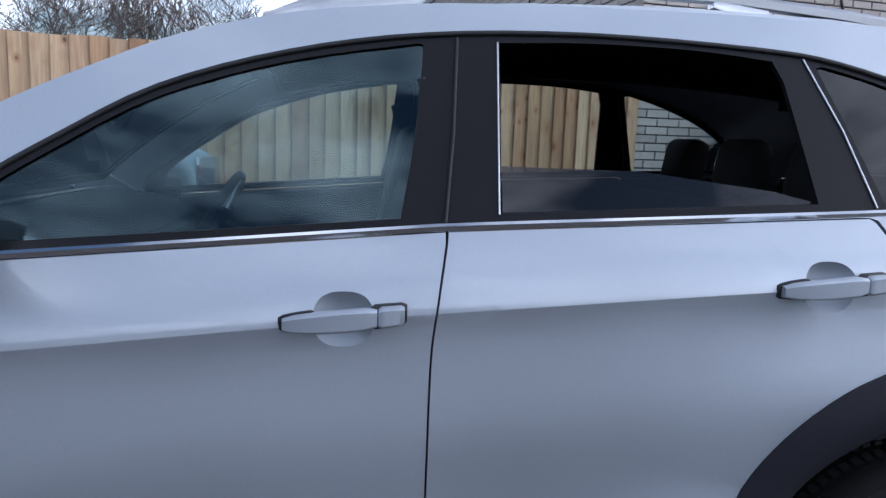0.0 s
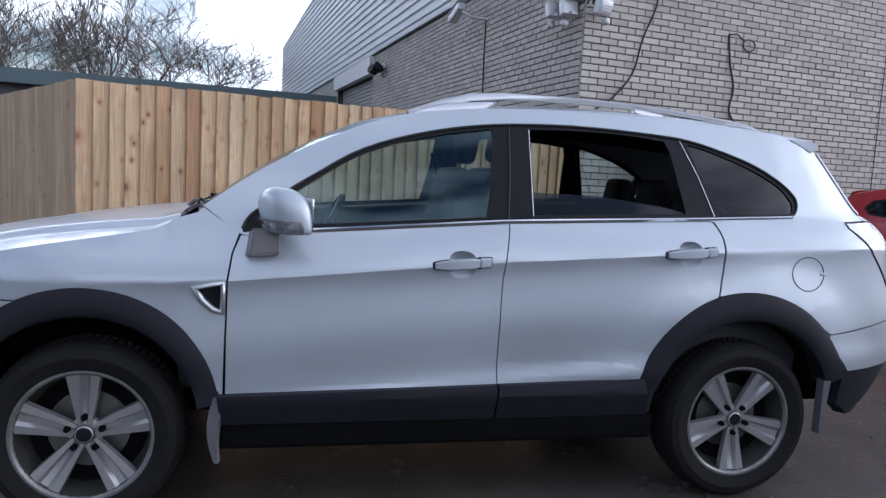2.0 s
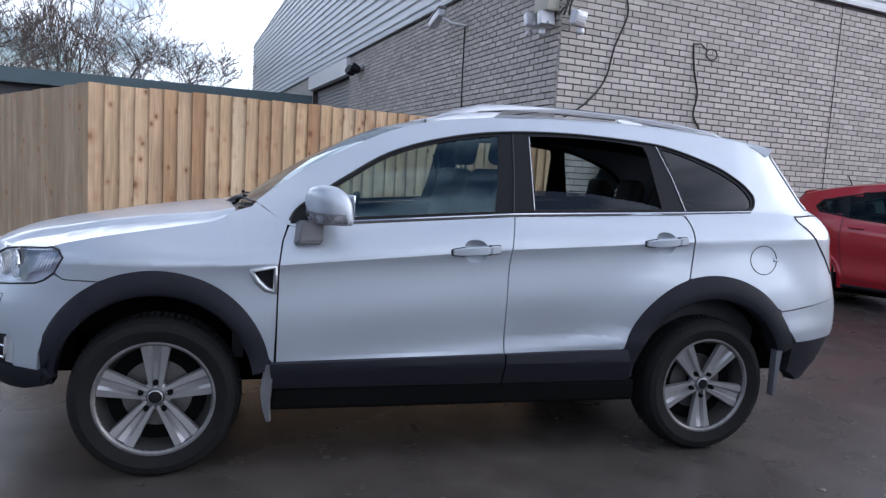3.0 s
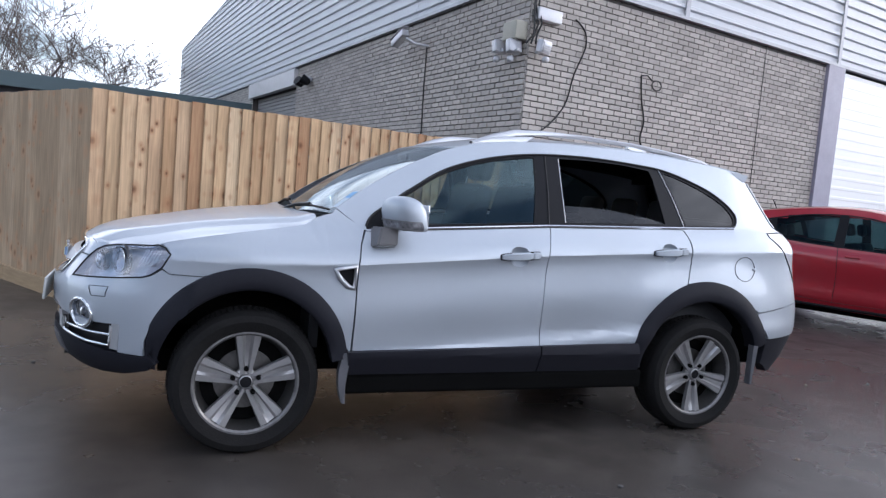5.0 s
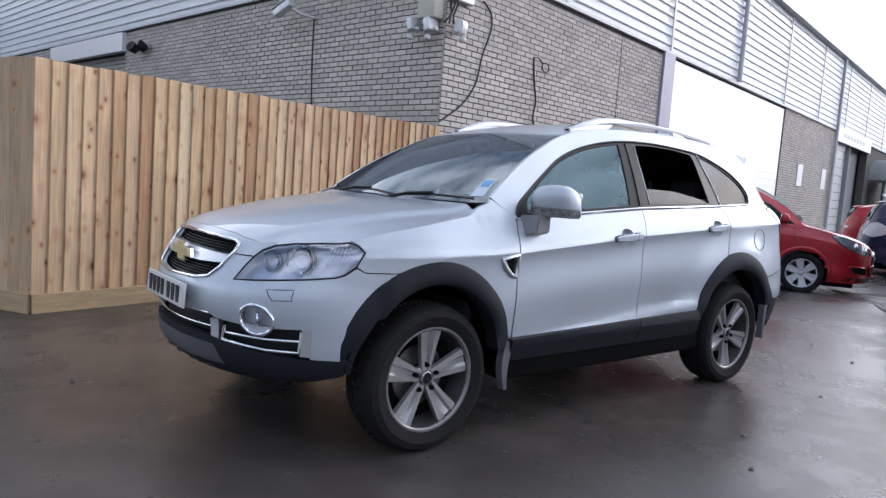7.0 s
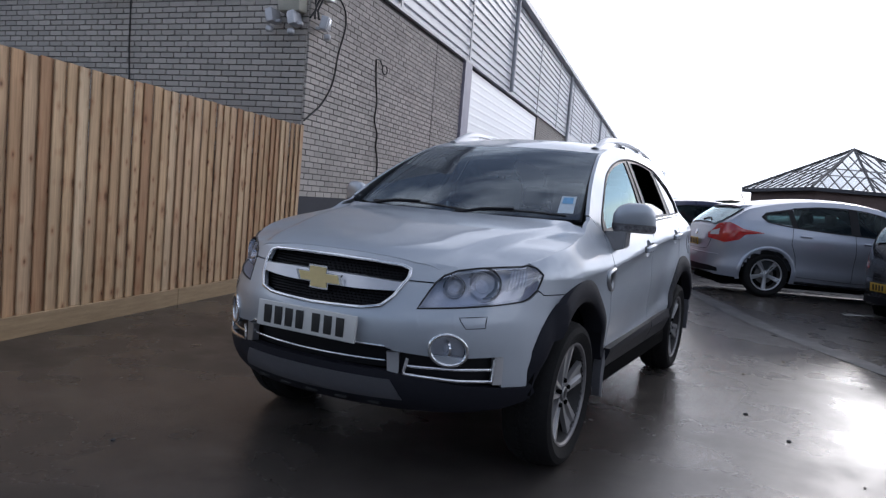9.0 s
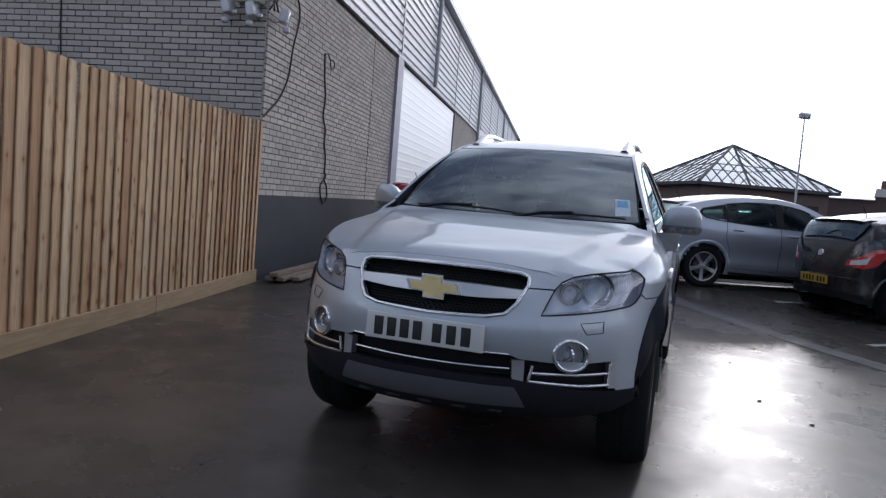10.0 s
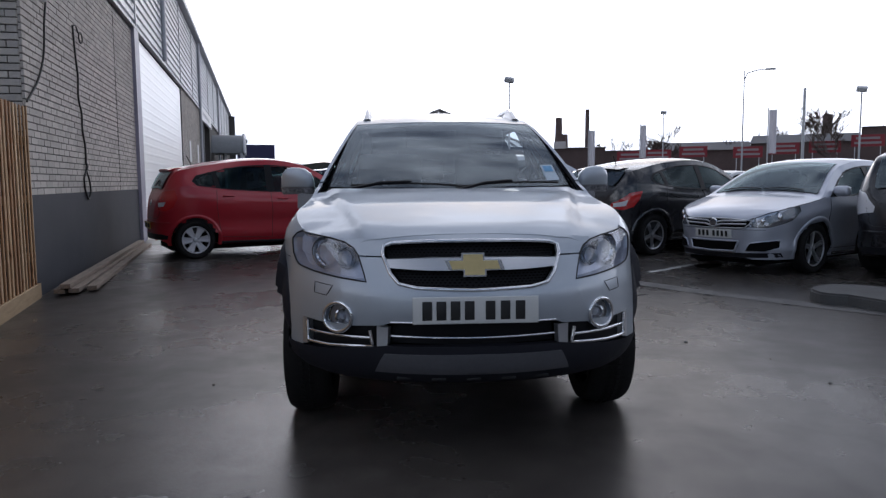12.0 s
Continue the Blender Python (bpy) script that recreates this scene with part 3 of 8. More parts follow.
M_PAINT = car_paint("silver_metallic_paint", (0.428, 0.465, 0.512), rough=0.47, metal=0.62)
M_PLASTIC = material("charcoal_plastic", (0.0165, 0.0168, 0.0225), 0.62, vary=0.08, scale=3, bump=0.1, bump_scale=300, spec=0.15)
M_BLACK = material("black_trim", (0.012, 0.012, 0.014), 0.35, vary=0.08, spec=0.14)
M_SEAL = material("rubber_seal", (0.01, 0.01, 0.01), 0.6, vary=0.1)
M_CHROME = material("chrome", (0.75, 0.76, 0.78), 0.10, metal=1.0, vary=0.03)
M_SATIN = material("satin_silver", (0.55, 0.56, 0.58), 0.35, metal=0.9, vary=0.03)
M_LIP = material("worn_rim_edge", (0.20, 0.195, 0.195), 0.42, metal=0.6, vary=0.3, scale=12)
M_ALLOY = material("grey_alloy", (0.36, 0.355, 0.355), 0.36, metal=0.65, vary=0.08, scale=8, coat=0.3)
# Alloy darkened so that the shade inside the rim is in its colour.
M_DISC = material("shaded_rim_barrel", (0.05, 0.048, 0.046), 0.6, metal=0.4, vary=0.2)
M_ROTOR = material("worn_brake_disc", (0.15, 0.145, 0.14), 0.42, metal=0.7, vary=0.2, scale=10)
M_TYRE = material("tyre_rubber", (0.011, 0.0105, 0.0105), 0.8, vary=0.25, scale=6, bump=0.2, bump_scale=120, spec=0.2)
M_UNDER = material("underbody", (0.006, 0.006, 0.006), 0.9, vary=0.2, spec=0.03)
M_CABIN = material("dark_grey_cabin_trim", (0.020, 0.021, 0.024), 0.75, vary=0.1, bump=0.1, bump_scale=200)
M_SEAT = material("charcoal_seat_cloth", (0.024, 0.025, 0.028), 0.85, vary=0.15, scale=12, bump=0.2, bump_scale=250)
M_GOLD = material("gold_enamel", (0.74, 0.60, 0.30), 0.35, metal=0.4, vary=0.06)
M_PLATE = material("white_plate", (0.56, 0.56, 0.54), 0.35, vary=0.03)
M_PLATE_Y = material("yellow_plate", (0.46, 0.29, 0.035), 0.35, vary=0.03)
M_INK = material("black_ink", (0.01, 0.01, 0.01), 0.5, vary=0.05)
M_FOOT = material("grey_mirror_foot", (0.19, 0.185, 0.19), 0.4, vary=0.06)
M_INDICATOR = material("indicator_lens", (0.30, 0.30, 0.32), 0.15, metal=0.4, vary=0.9, scale=40, coat=1.0)
M_FLAP = material("grey_mudflap", (0.12, 0.12, 0.13), 0.5, vary=0.1, scale=8)
M_LAMP_BOWL = material("lamp_bowl", (0.52, 0.53, 0.59), 0.34, metal=0.55, vary=0.12, scale=9)
M_BEZEL = material("lamp_bezel", (0.045, 0.046, 0.052), 0.3, vary=0.1)
M_RED_LENS = material("red_lens", (0.45, 0.012, 0.012), 0.12, vary=0.08, coat=1.0)
M_WHITE_LENS = material("clear_lens", (0.60, 0.60, 0.62), 0.12, vary=0.05, coat=1.0)
M_SKID = material("dull_grey_plate", (0.10, 0.10, 0.11), 0.5, metal=0.3, vary=0.1)
M_STICKER = material("sticker_paper", (0.50, 0.58, 0.64), 0.6, vary=0.1)
M_STICKER_IN = material("sticker_blue", (0.16, 0.36, 0.58), 0.6, vary=0.2)
G_SIDE = glass("tinted_side_glass", (0.60, 0.72, 0.73), 1.75, gloss=(0.66, 0.92, 1.0))
G_DARK = glass("privacy_glass", (0.05, 0.05, 0.06), 1.45)
G_LOW = glass("tinted_rear_door_glass", (0.17, 0.17, 0.19), 1.6)
G_SCREEN = glass("windscreen_glass", (0.60, 0.67, 0.69), 2.1, haze=0.11, gloss=(0.88, 0.97, 1.0))
G_LAMP = glass("lamp_lens", (0.88, 0.91, 0.97), haze=0.09, rough=0.04, fixed=0.13)

# ---- the silver car: body surfaces ----
HUB_X, HUB_Z, TYRE_R = 1.3535, 0.350, 0.350
BELT = [(-1.097, 1.088), (-0.804, 1.115), (0.246, 1.2), (1.191, 1.243), (1.598, 1.264), (2.341, 1.284)]
CREASE = [(-2.343, 0.907), (-1.293, 0.925), (-0.854, 0.943), (0.212, 1.037), (1.205, 1.103), (1.795, 1.131), (2.342, 1.148)]
W_CREASE = [(-1.34, 0.905), (-0.85, 0.903), (0.0, 0.886), (1.1, 0.868), (1.6, 0.857), (2.3, 0.83)]
W_BELT = [(-1.34, 0.815), (-0.8, 0.815), (0.25, 0.812), (1.18, 0.782), (1.6, 0.758), (2.0, 0.72)]
NOSE = [(0.28, -2.10), (0.345, -2.18), (0.38, -2.225), (0.42, -2.248), (0.48, -2.262), (0.58, -2.265), (0.66, -2.28), (0.74, -2.28), (0.80, -2.245), (0.86, -2.21), (0.96, -2.14), (1.02, -2.04), (1.08, -1.87)]
TAIL = [(0.3, 2.10), (0.36, 2.17), (0.45, 2.27), (0.56, 2.345), (0.62, 2.367), (0.743, 2.381), (0.868, 2.352), (0.958, 2.325), (1.137, 2.30), (1.21, 2.28), (1.265, 2.235), (1.30, 2.175), (1.45, 2.07), (1.60, 1.965), (1.75, 1.90)]
NF, NR = 2.2, 4.5
HANDLES = ((0.044, 1.029), (1.052, 1.097))


def raw_w(x, z):
    zc, zb = interp(x, CREASE), interp(x, BELT)
    wc, wb = interp(x, W_CREASE), interp(x, W_BELT)
    if z >= zb:
        t = z - zb
        return wb - 0.445 * t - 0.10 * t * t
    fade = smooth01(x, -1.70, -0.76)
    if z >= zc:
        k = (z - zc) / (zb - zc)
        return wc + (wb - wc) * k ** (1.9 - 0.45 * fade)
    k = zc - z
    rear = smooth01(x, 1.05, 1.65)
    ends = wc - 0.014 * fade * (1 - 0.75 * rear) * (1 - math.exp(-k / 0.045)) + 0.028 * smooth01(k, 0.12 - 0.10 * rear, 0.42) + 0.012 * smooth01(k, 0.40, 0.50)
    doors = wc - 0.011 * (1 - math.exp(-k / 0.040)) + 0.014 * smooth01(k, 0.03, 0.30) - 0.015 * smooth01(k, 0.20, 0.45) + 0.012 * smooth01(k, 0.43, 0.50)
    g = smooth01(x, -1.25, -0.88) * (1 - smooth01(x, 0.90, 1.35))
    swell = 0.020 * (1 - smooth01(math.hypot(x - 1.3535, z - 0.35), 0.56, 0.80)) * smooth01(z, 0.45, 0.60)
    return ends + (doors - ends) * g + swell


def nose_b(z):
    return -1.34 - interp(z, NOSE)


def side_w(x, z):
    w = raw_w(max(x, -1.34), z)
    if x < -1.34:
        q = min(1.0, (-1.34 - x) / nose_b(z))
        w *= (1 - q ** NF) ** (1 / NF)
    if x > 1.5:
        q = min(1.0, (x - 1.5) / (interp(z, TAIL) - 1.5))
        w *= (1 - q ** NR) ** (1 / NR)
    return w


def on_side(s, proud=0.0):
    return lambda x, z, ins=0.0: Vector((x, s * (side_w(x, z) - ins + proud), z))


def on_nose(proud=0.0):
    """u: degrees round the nose, 0 at the middle; v: height."""
    def f(u, v, ins=0.0):
        ph = radians(min(89.5, abs(u)))
        b, a = nose_b(v) + proud - ins, raw_w(-1.34, v) + proud - ins - 0.05 * (1 - smooth01(v, 0.33, 0.50))
        return Vector((-1.34 - b * math.cos(ph) ** (2 / NF), math.copysign(a * math.sin(ph) ** (2 / NF), u), v))
    return f


def NY(y):
    return math.copysign(math.degrees(math.asin((min(abs(y), 0.88) / 0.905) ** (NF / 2))), y)


def NX(x, z=0.62):
    return math.degrees(math.acos((max(0.0, -1.34 - x) / nose_b(z)) ** (NF / 2)))


def on_tail(proud=0.0):
    """u: degrees round the tail, 0 at the middle; v: height."""
    def f(u, v, ins=0.0):
        ph = radians(min(89.5, abs(u)))
        x = 1.5 + (interp(v, TAIL) - 1.5 + proud - ins) * math.cos(ph) ** (2 / NR)
        return Vector((x, math.copysign((raw_w(x, v) + proud - ins) * math.sin(ph) ** (2 / NR), u), v))
    return f


def TX(x, z):
    return math.degrees(math.acos(min(1.0, (x - 1.5) / (interp(z, TAIL) - 1.5)) ** (NR / 2)))


def TY(y, z):
    return math.degrees(math.asin(min(1.0, y / raw_w(2.2, z)) ** (NR / 2)))


def panel(name, outer, mapper, mat, parent, holes=(), step=(0.06, 0.05), thick=0.02, label="", extra_u=(), extra_v=(), angle=30, extra_cuts=()):
    """A sheet cut to an outline (with holes) in two coordinates, diced and laid on a curved surface, with turned-in edges."""
    bm = bmesh.new()
    for loop in (outer, *holes):
        vs = [bm.verts.new((p[0], p[1], 0)) for p in loop]
        for a, b in zip(vs, vs[1:] + vs[:1]):
            bm.edges.new((a, b))
    bmesh.ops.triangle_fill(bm, use_beauty=True, use_dissolve=False, edges=bm.edges[:], normal=(0, 0, 1))
    us, vs = [p[0] for p in outer], [p[1] for p in outer]
    cuts = [((u, 0, 0), (1, 0, 0)) for u in (*np.arange(min(us) + step[0] * 0.5, max(us), step[0]), *extra_u)]
    cuts += [((0, v, 0), (0, 1, 0)) for v in (*np.arange(min(vs) + step[1] * 0.5, max(vs), step[1]), *extra_v)]
    cuts += list(extra_cuts)
    for co, no in cuts:
        bmesh.ops.bisect_plane(bm, geom=bm.verts[:] + bm.edges[:] + bm.faces[:], dist=1e-5, plane_co=co, plane_no=no)
    if thick:
        rim = [e for e in bm.edges if e.is_boundary]
        got = bmesh.ops.extrude_edge_only(bm, edges=rim)["geom"]
        for v in got:
            if isinstance(v, bmesh.types.BMVert):
                v.co.z = 1
    for v in bm.verts:
        v.co = mapper(v.co.x, v.co.y, thick if v.co.z > 0.5 else 0.0)
    return part(name, bm, mat, parent, label, smooth=True, angle=angle)


def mirrored(poly):
    return [(-u, v) for u, v in poly]


def arch(xc, r0, r1, a0, a1, n=18):
    """Points of a wheel arch, from angle a0 to a1 (degrees, 90 is the top)."""
    out = []
    for i in range(n + 1):
        a = radians(a0 + (a1 - a0) * i / n)
        r = r0 + r1 * max(0.0, math.sin(a))
        out.append((xc + r * math.cos(a), HUB_Z + r * math.sin(a)))
    return out


def wire(name, pts, r, mat, parent, label="", cyclic=False, res=2):
    return tube(name, pts, r, mat, parent, label, res=res, cyclic=cyclic)


def along(fn, pts, n=6, closed=False):
    """Dense points of a polyline in surface coordinates, laid on the surface."""
    out = []
    pairs = list(zip(pts, pts[1:] + pts[:1])) if closed else list(zip(pts, pts[1:]))
    for a, b in pairs:
        for i in range(n):
            k = i / n
            out.append(fn(a[0] + (b[0] - a[0]) * k, a[1] + (b[1] - a[1]) * k))
    if not closed:
        out.append(fn(*pts[-1]))
    return out


def lathe(name, profile, mat, parent, label="", n=48, m=None, smooth=True, angle=35):
    """Turned shape about the y axis; profile of (radius, y)."""
    bm = bmesh.new()
    rings = []
    for r, y in profile:
        rings.append([bm.verts.new((r * math.cos(2 * math.pi * i / n), y, r * math.sin(2 * math.pi * i / n))) for i in range(n)])
    for a, b in zip(rings, rings[1:]):
        for i in range(n):
            j = (i + 1) % n
            bm.faces.new((a[i], a[j], b[j], b[i]))
    if m is not None:
        bmesh.ops.transform(bm, matrix=m, verts=bm.verts)
    return part(name, bm, mat, parent, label, smooth=smooth, angle=angle)


def rounded(name, c, s, mat, parent, label="", bevel=0.03, m=None, seg=3):
    """A box with soft edges."""
    bm = bmesh.new()
    bmesh.ops.create_cube(bm, size=1.0)
    for v in bm.verts:
        v.co = Vector((v.co.x * s[0], v.co.y * s[1], v.co.z * s[2]))
    bmesh.ops.bevel(bm, geom=bm.edges[:], offset=min(bevel, 0.49 * min(s)), segments=seg, profile=0.5, affect="EDGES")
    mm = Matrix.Translation(c) @ (m if m is not None else Matrix())
    bmesh.ops.transform(bm, matrix=mm, verts=bm.verts)
    return part(name, bm, mat, parent, label, smooth=True, angle=40)


suv = empty("suv")
tagged(suv, "silver estate-height four-wheel-drive car with charcoal plastic arches, parked on wet tarmac", "car")


def spline(pts, n=5):
    """Rounded polyline through points."""
    P = [Vector((p[0], p[1])) for p in pts]
    out = []
    for i in range(len(P) - 1):
        p0, p1, p2, p3 = P[max(i - 1, 0)], P[i], P[i + 1], P[min(i + 2, len(P) - 1)]
        for k in range(n):
            t = k / n
            q = 0.5 * ((2 * p1) + (p2 - p0) * t + (2 * p0 - 5 * p1 + 4 * p2 - p3) * t * t + (3 * p1 - p0 - 3 * p2 + p3) * t ** 3)
            out.append((q.x, q.y))
    out.append((P[-1].x, P[-1].y))
    return out


def belt_line(x0, x1, dz, n=10):
    return [(x0 + (x1 - x0) * i / n, interp(x0 + (x1 - x0) * i / n, BELT) + dz) for i in range(n + 1)]


DLO_TOP = spline([(-0.809, 1.133), (-0.776, 1.187), (-0.667, 1.266), (-0.543, 1.348), (-0.345, 1.464), (-0.085, 1.548), (0.213, 1.599), (0.581, 1.617), (0.981, 1.603), (1.182, 1.578), (1.427, 1.505), (1.564, 1.434), (1.638, 1.37), (1.654, 1.33), (1.635, 1.286), (1.593, 1.265)], 4)
DLO = DLO_TOP + belt_line(1.575, -0.805, 0.004, 14)
WIN_F = spline([(0.153, 1.213), (0.185, 1.384), (0.204, 1.576)], 3) + spline([(0.193, 1.579), (-0.085, 1.528), (-0.345, 1.442), (-0.543, 1.325), (-0.662, 1.243), (-0.706, 1.197), (-0.721, 1.145)], 4)
WIN_R = [(0.36, 1.228)] + spline([(0.373, 1.589), (0.581, 1.598), (0.831, 1.594), (1.016, 1.577)], 4) + [(1.035, 1.529), (1.068, 1.26)]
WIN_Q = [(1.229, 1.263), (1.177, 1.411), (1.123, 1.565)] + spline([(1.141, 1.57), (1.262, 1.539), (1.426, 1.481), (1.563, 1.409), (1.622, 1.345), (1.629, 1.313), (1.615, 1.287), (1.579, 1.278)], 4)
SCREEN_EDGE = spline([(-0.956, 1.212), (-0.804, 1.323), (-0.64, 1.424), (-0.469, 1.51), (-0.314, 1.578), (-0.113, 1.631), (0.085, 1.66), (0.383, 1.68), (0.983, 1.685), (1.49, 1.661), (1.76, 1.627), (1.85, 1.600)], 3)

ARCH_F = arch(-HUB_X, 0.468, 0.088, 14, 166)
ARCH_R = arch(HUB_X, 0.515, 0.066, 18, 162)


def crease_cuts():
    """Cuts along the shoulder crease and just beside it, so that it stays a clean line."""
    out = []
    for (xa, za), (xb, zb) in zip(CREASE, CREASE[1:]):
        d = Vector((xb - xa, zb - za, 0)).normalized()
        for off in (-0.05, -0.025, 0.0, 0.012):
            out.append(((xa, za + off, 0), (-d.y, d.x, 0)))
    return out


CC = crease_cuts()


HOOD = spline([(-0.975, 1.185), (-1.048, 1.161), (-1.117, 1.121), (-1.243, 1.096), (-1.422, 1.065), (-1.606, 1.029), (-1.76, 0.990)], 4)


def build_side(s, tag):
    on = on_side(s)
    fr_arch_back = [p for p in ARCH_F if p[1] > 0.49 and p[0] > -HUB_X]
    fr_arch_fwd = [p for p in ARCH_F if p[1] > 0.862 and p[0] <= -HUB_X]
    # front wing
    hood_line = HOOD
    wing = [(-0.863, 0.496), (-0.858, 0.76), (-0.856, 0.941), (-0.842, 1.045), (-0.819, 1.115), (-0.873, 1.152), (-0.956, 1.205)] + hood_line + [(-1.738, 0.975), (-1.716, 0.945), (-1.752, 0.880), (-1.72, 0.858), (-1.577, 0.858)] + fr_arch_fwd[::-1] + fr_arch_back[::-1]
    vent = [(-0.967, 0.918), (-0.866, 0.938), (-0.868, 0.827), (-0.902, 0.837), (-0.941, 0.873)]
    panel("front_wing", wing, on, M_PAINT, suv, holes=[vent], extra_cuts=CC[4:12])
    panel("wing_vent", [(-0.959, 0.915), (-0.872, 0.932), (-0.874, 0.833), (-0.902, 0.842), (-0.937, 0.875)], on_side(s, -0.012), M_BLACK, suv, thick=0.0)
    wire("vent_trim", [on_side(s, 0.003)(*p) for p in vent], 0.014, M_SATIN, suv, "satin silver vent surround", cyclic=True)
    # doors
    door_f = [(-0.852, 0.512), (-0.851, 0.76), (-0.849, 0.941), (-0.835, 1.045), (-0.811, 1.108)] + belt_line(-0.785, 0.2435, -0.010) + spline([(0.243, 1.169), (0.2235, 1.049), (0.2125, 0.92), (0.2105, 0.693), (0.2125, 0.536)], 3)
    sq = lambda q: math.copysign(abs(q) ** 0.8, q)
    bx, bz = lambda a: 0.058 * sq(math.cos(a)), lambda a: (0.050 if math.sin(a) > 0 else 0.058) * sq(math.sin(a))
    bowl = lambda h: [(h[0] + bx(a), h[1] + bz(a)) for a in np.linspace(0, 2 * math.pi, 29)[:-1]]
    d1 = panel("front_door", door_f, on, M_PAINT, suv, holes=[bowl(HANDLES[0])], extra_cuts=CC[8:16], step=(0.08, 0.06), angle=15)
    door_r = spline([(0.217, 0.536), (0.2150, 0.693), (0.217, 0.92), (0.228, 1.049), (0.248, 1.169)], 3) + belt_line(0.2495, 1.178, -0.010) + spline([(1.189, 1.225), (1.211, 1.164), (1.212, 1.043), (1.194, 0.912)], 3) + [p for p in ARCH_R if p[0] < 1.192 and p[1] > 0.56] + [(0.850, 0.553)]
    d2 = panel("rear_door", door_r, on, M_PAINT, suv, holes=[bowl(HANDLES[1])], extra_cuts=CC[12:16], step=(0.08, 0.06), angle=15)
    for door, (hx, hz) in zip((d1, d2), HANDLES):
        bm = bmesh.new()
        rings = []
        for q in (1.0, 0.97, 0.9, 0.78, 0.6, 0.4, 0.2):
            rings.append([bm.verts.new((hx + q * bx(a), s * (side_w(hx + q * bx(a), hz + q * bz(a)) - 0.030 * (1 - q ** 2.4)), hz + q * bz(a))) for a in np.linspace(0, 2 * math.pi, 29)[:-1]])
        for p, q in zip(rings, rings[1:]):
            for i in range(28):
                bm.faces.new((p[i], p[(i + 1) % 28], q[(i + 1) % 28], q[i]))
        bm.faces.new(rings[-1])
        part("handle_bowl", bm, M_PAINT, door, smooth=True, angle=60)
        yy = s * (side_w(hx + 0.09, hz) + 0.012)
        def grip(x0, x1, ht, dep, bevel, lift):
            """A length of the tapered, slightly bowed pull."""
            g = bmesh.new()
            cuts = 8
            ring = []
            for i in range(cuts + 1):
                x = x0 + (x1 - x0) * i / cuts
                q = x / 0.118
                end = min(1.0, (min(i, cuts - i) + 0.35) / 1.1)
                hh = ht / 2 * (1 - (0.38 if x < 0 else 0.14) * min(1.2, q * q)) * (0.72 + 0.28 * end)
                yo = lift + 0.012 * (1 - q * q)
                dd = dep * (0.55 + 0.45 * end)
                zc_ = 0.085 * x
                ring.append([g.verts.new((hx + x, yy + s * (yo + b_), hz + zc_ + a_)) for a_, b_ in ((-hh, -dd), (-hh, dd * 0.4), (-hh * 0.72, dd), (hh * 0.72, dd), (hh, dd * 0.4), (hh, -dd))])
            for p, r in zip(ring, ring[1:]):
                for i in range(6):
                    g.faces.new((p[i], p[(i + 1) % 6], r[(i + 1) % 6], r[i]))
            g.faces.new(ring[0])
            g.faces.new(ring[-1])
            return g
        hd = part("door_handle", grip(-0.114, 0.064, 0.043, 0.012, 0.009, 0.0), M_PAINT, door, smooth=True, angle=40)
        part("handle_cap", grip(0.066, 0.116, 0.043, 0.012, 0.009, 0.0), M_PAINT, door, smooth=True, angle=40)
        for x0, x1 in ((-0.123, -0.052), (0.052, 0.122)):
            part("handle_gasket", grip(x0, x1, 0.050, 0.006, 0.004, -0.012), M_SEAL, door, smooth=True, angle=40)
    # body side with quarter panel and roof pillar, round the windows
    tail_edge = [(1.862, 1.575), (1.94, 1.45), (2.05, 1.285), (2.055, 1.262), (1.905, 1.254), (1.905, 1.225), (2.02, 1.105), (2.15, 0.965), (2.185, 0.930), (2.185, 0.812), (2.05, 0.788), (1.77, 0.752)]
    rear_arch_up = [p for p in ARCH_R if p[0] > 1.204 and p[1] > 0.752]
    # the outline runs on round the window band
    hole = DLO
    outer = SCREEN_EDGE + tail_edge + rear_arch_up + spline([(1.202, 0.916), (1.22, 1.043), (1.22, 1.164), (1.197, 1.23)], 3) + belt_line(1.175, -0.795, -0.007, 16) + [(-0.824, 1.117), (-0.875, 1.154)]
    panel("body_side", outer, on, M_PAINT, suv, holes=[hole], step=(0.05, 0.04), extra_cuts=CC[16:20], angle=17)
    # black window surround and glass
    panel("window_surround", [(p[0], p[1]) for p in DLO], on_side(s, -0.004), M_BLACK, suv, holes=[WIN_F, WIN_R, WIN_Q], thick=0.015)
    wire("window_seal", along(on_side(s, -0.001), DLO_TOP, 2), 0.006, M_SEAL, suv)
    strip = along(on_side(s, 0.003), belt_line(-0.60, 1.612, 0.000, 24), 2)
    bm = bmesh.new()
    rows = []
    for p in strip:
        o = Vector((0, s * 0.006, 0))
        rows.append([bm.verts.new(p + Vector((0, 0, -0.008))), bm.verts.new(p + Vector((0, 0, -0.007)) + o * 0.3), bm.verts.new(p + Vector((0, 0, 0.003)) + o), bm.verts.new(p + Vector((0, -s * 0.005, 0.008)) + o * 0.6)])
    for a, b in zip(rows, rows[1:]):
        for i in range(3):
            bm.faces.new((a[i], b[i], b[i + 1], a[i + 1]))
    part("belt_trim", bm, M_CHROME, suv, "chrome strip under the side windows", smooth=True)
    wire("b_pillar_seal", [on_side(s, -0.001)(*p) for p in ((0.244, 1.208), (0.264, 1.385), (0.278, 1.594))], 0.004, M_SEAL, suv)
    wire("guide_rail", [on_side(s, -0.001)(*p) for p in ((0.355, 1.226), (0.368, 1.589))], 0.0022, M_SATIN, suv)
    wire("door_edge_seal", [on_side(s, -0.001)(*p) for p in ((1.205, 1.255), (1.157, 1.421), (1.093, 1.585))], 0.0025, M_SATIN, suv)
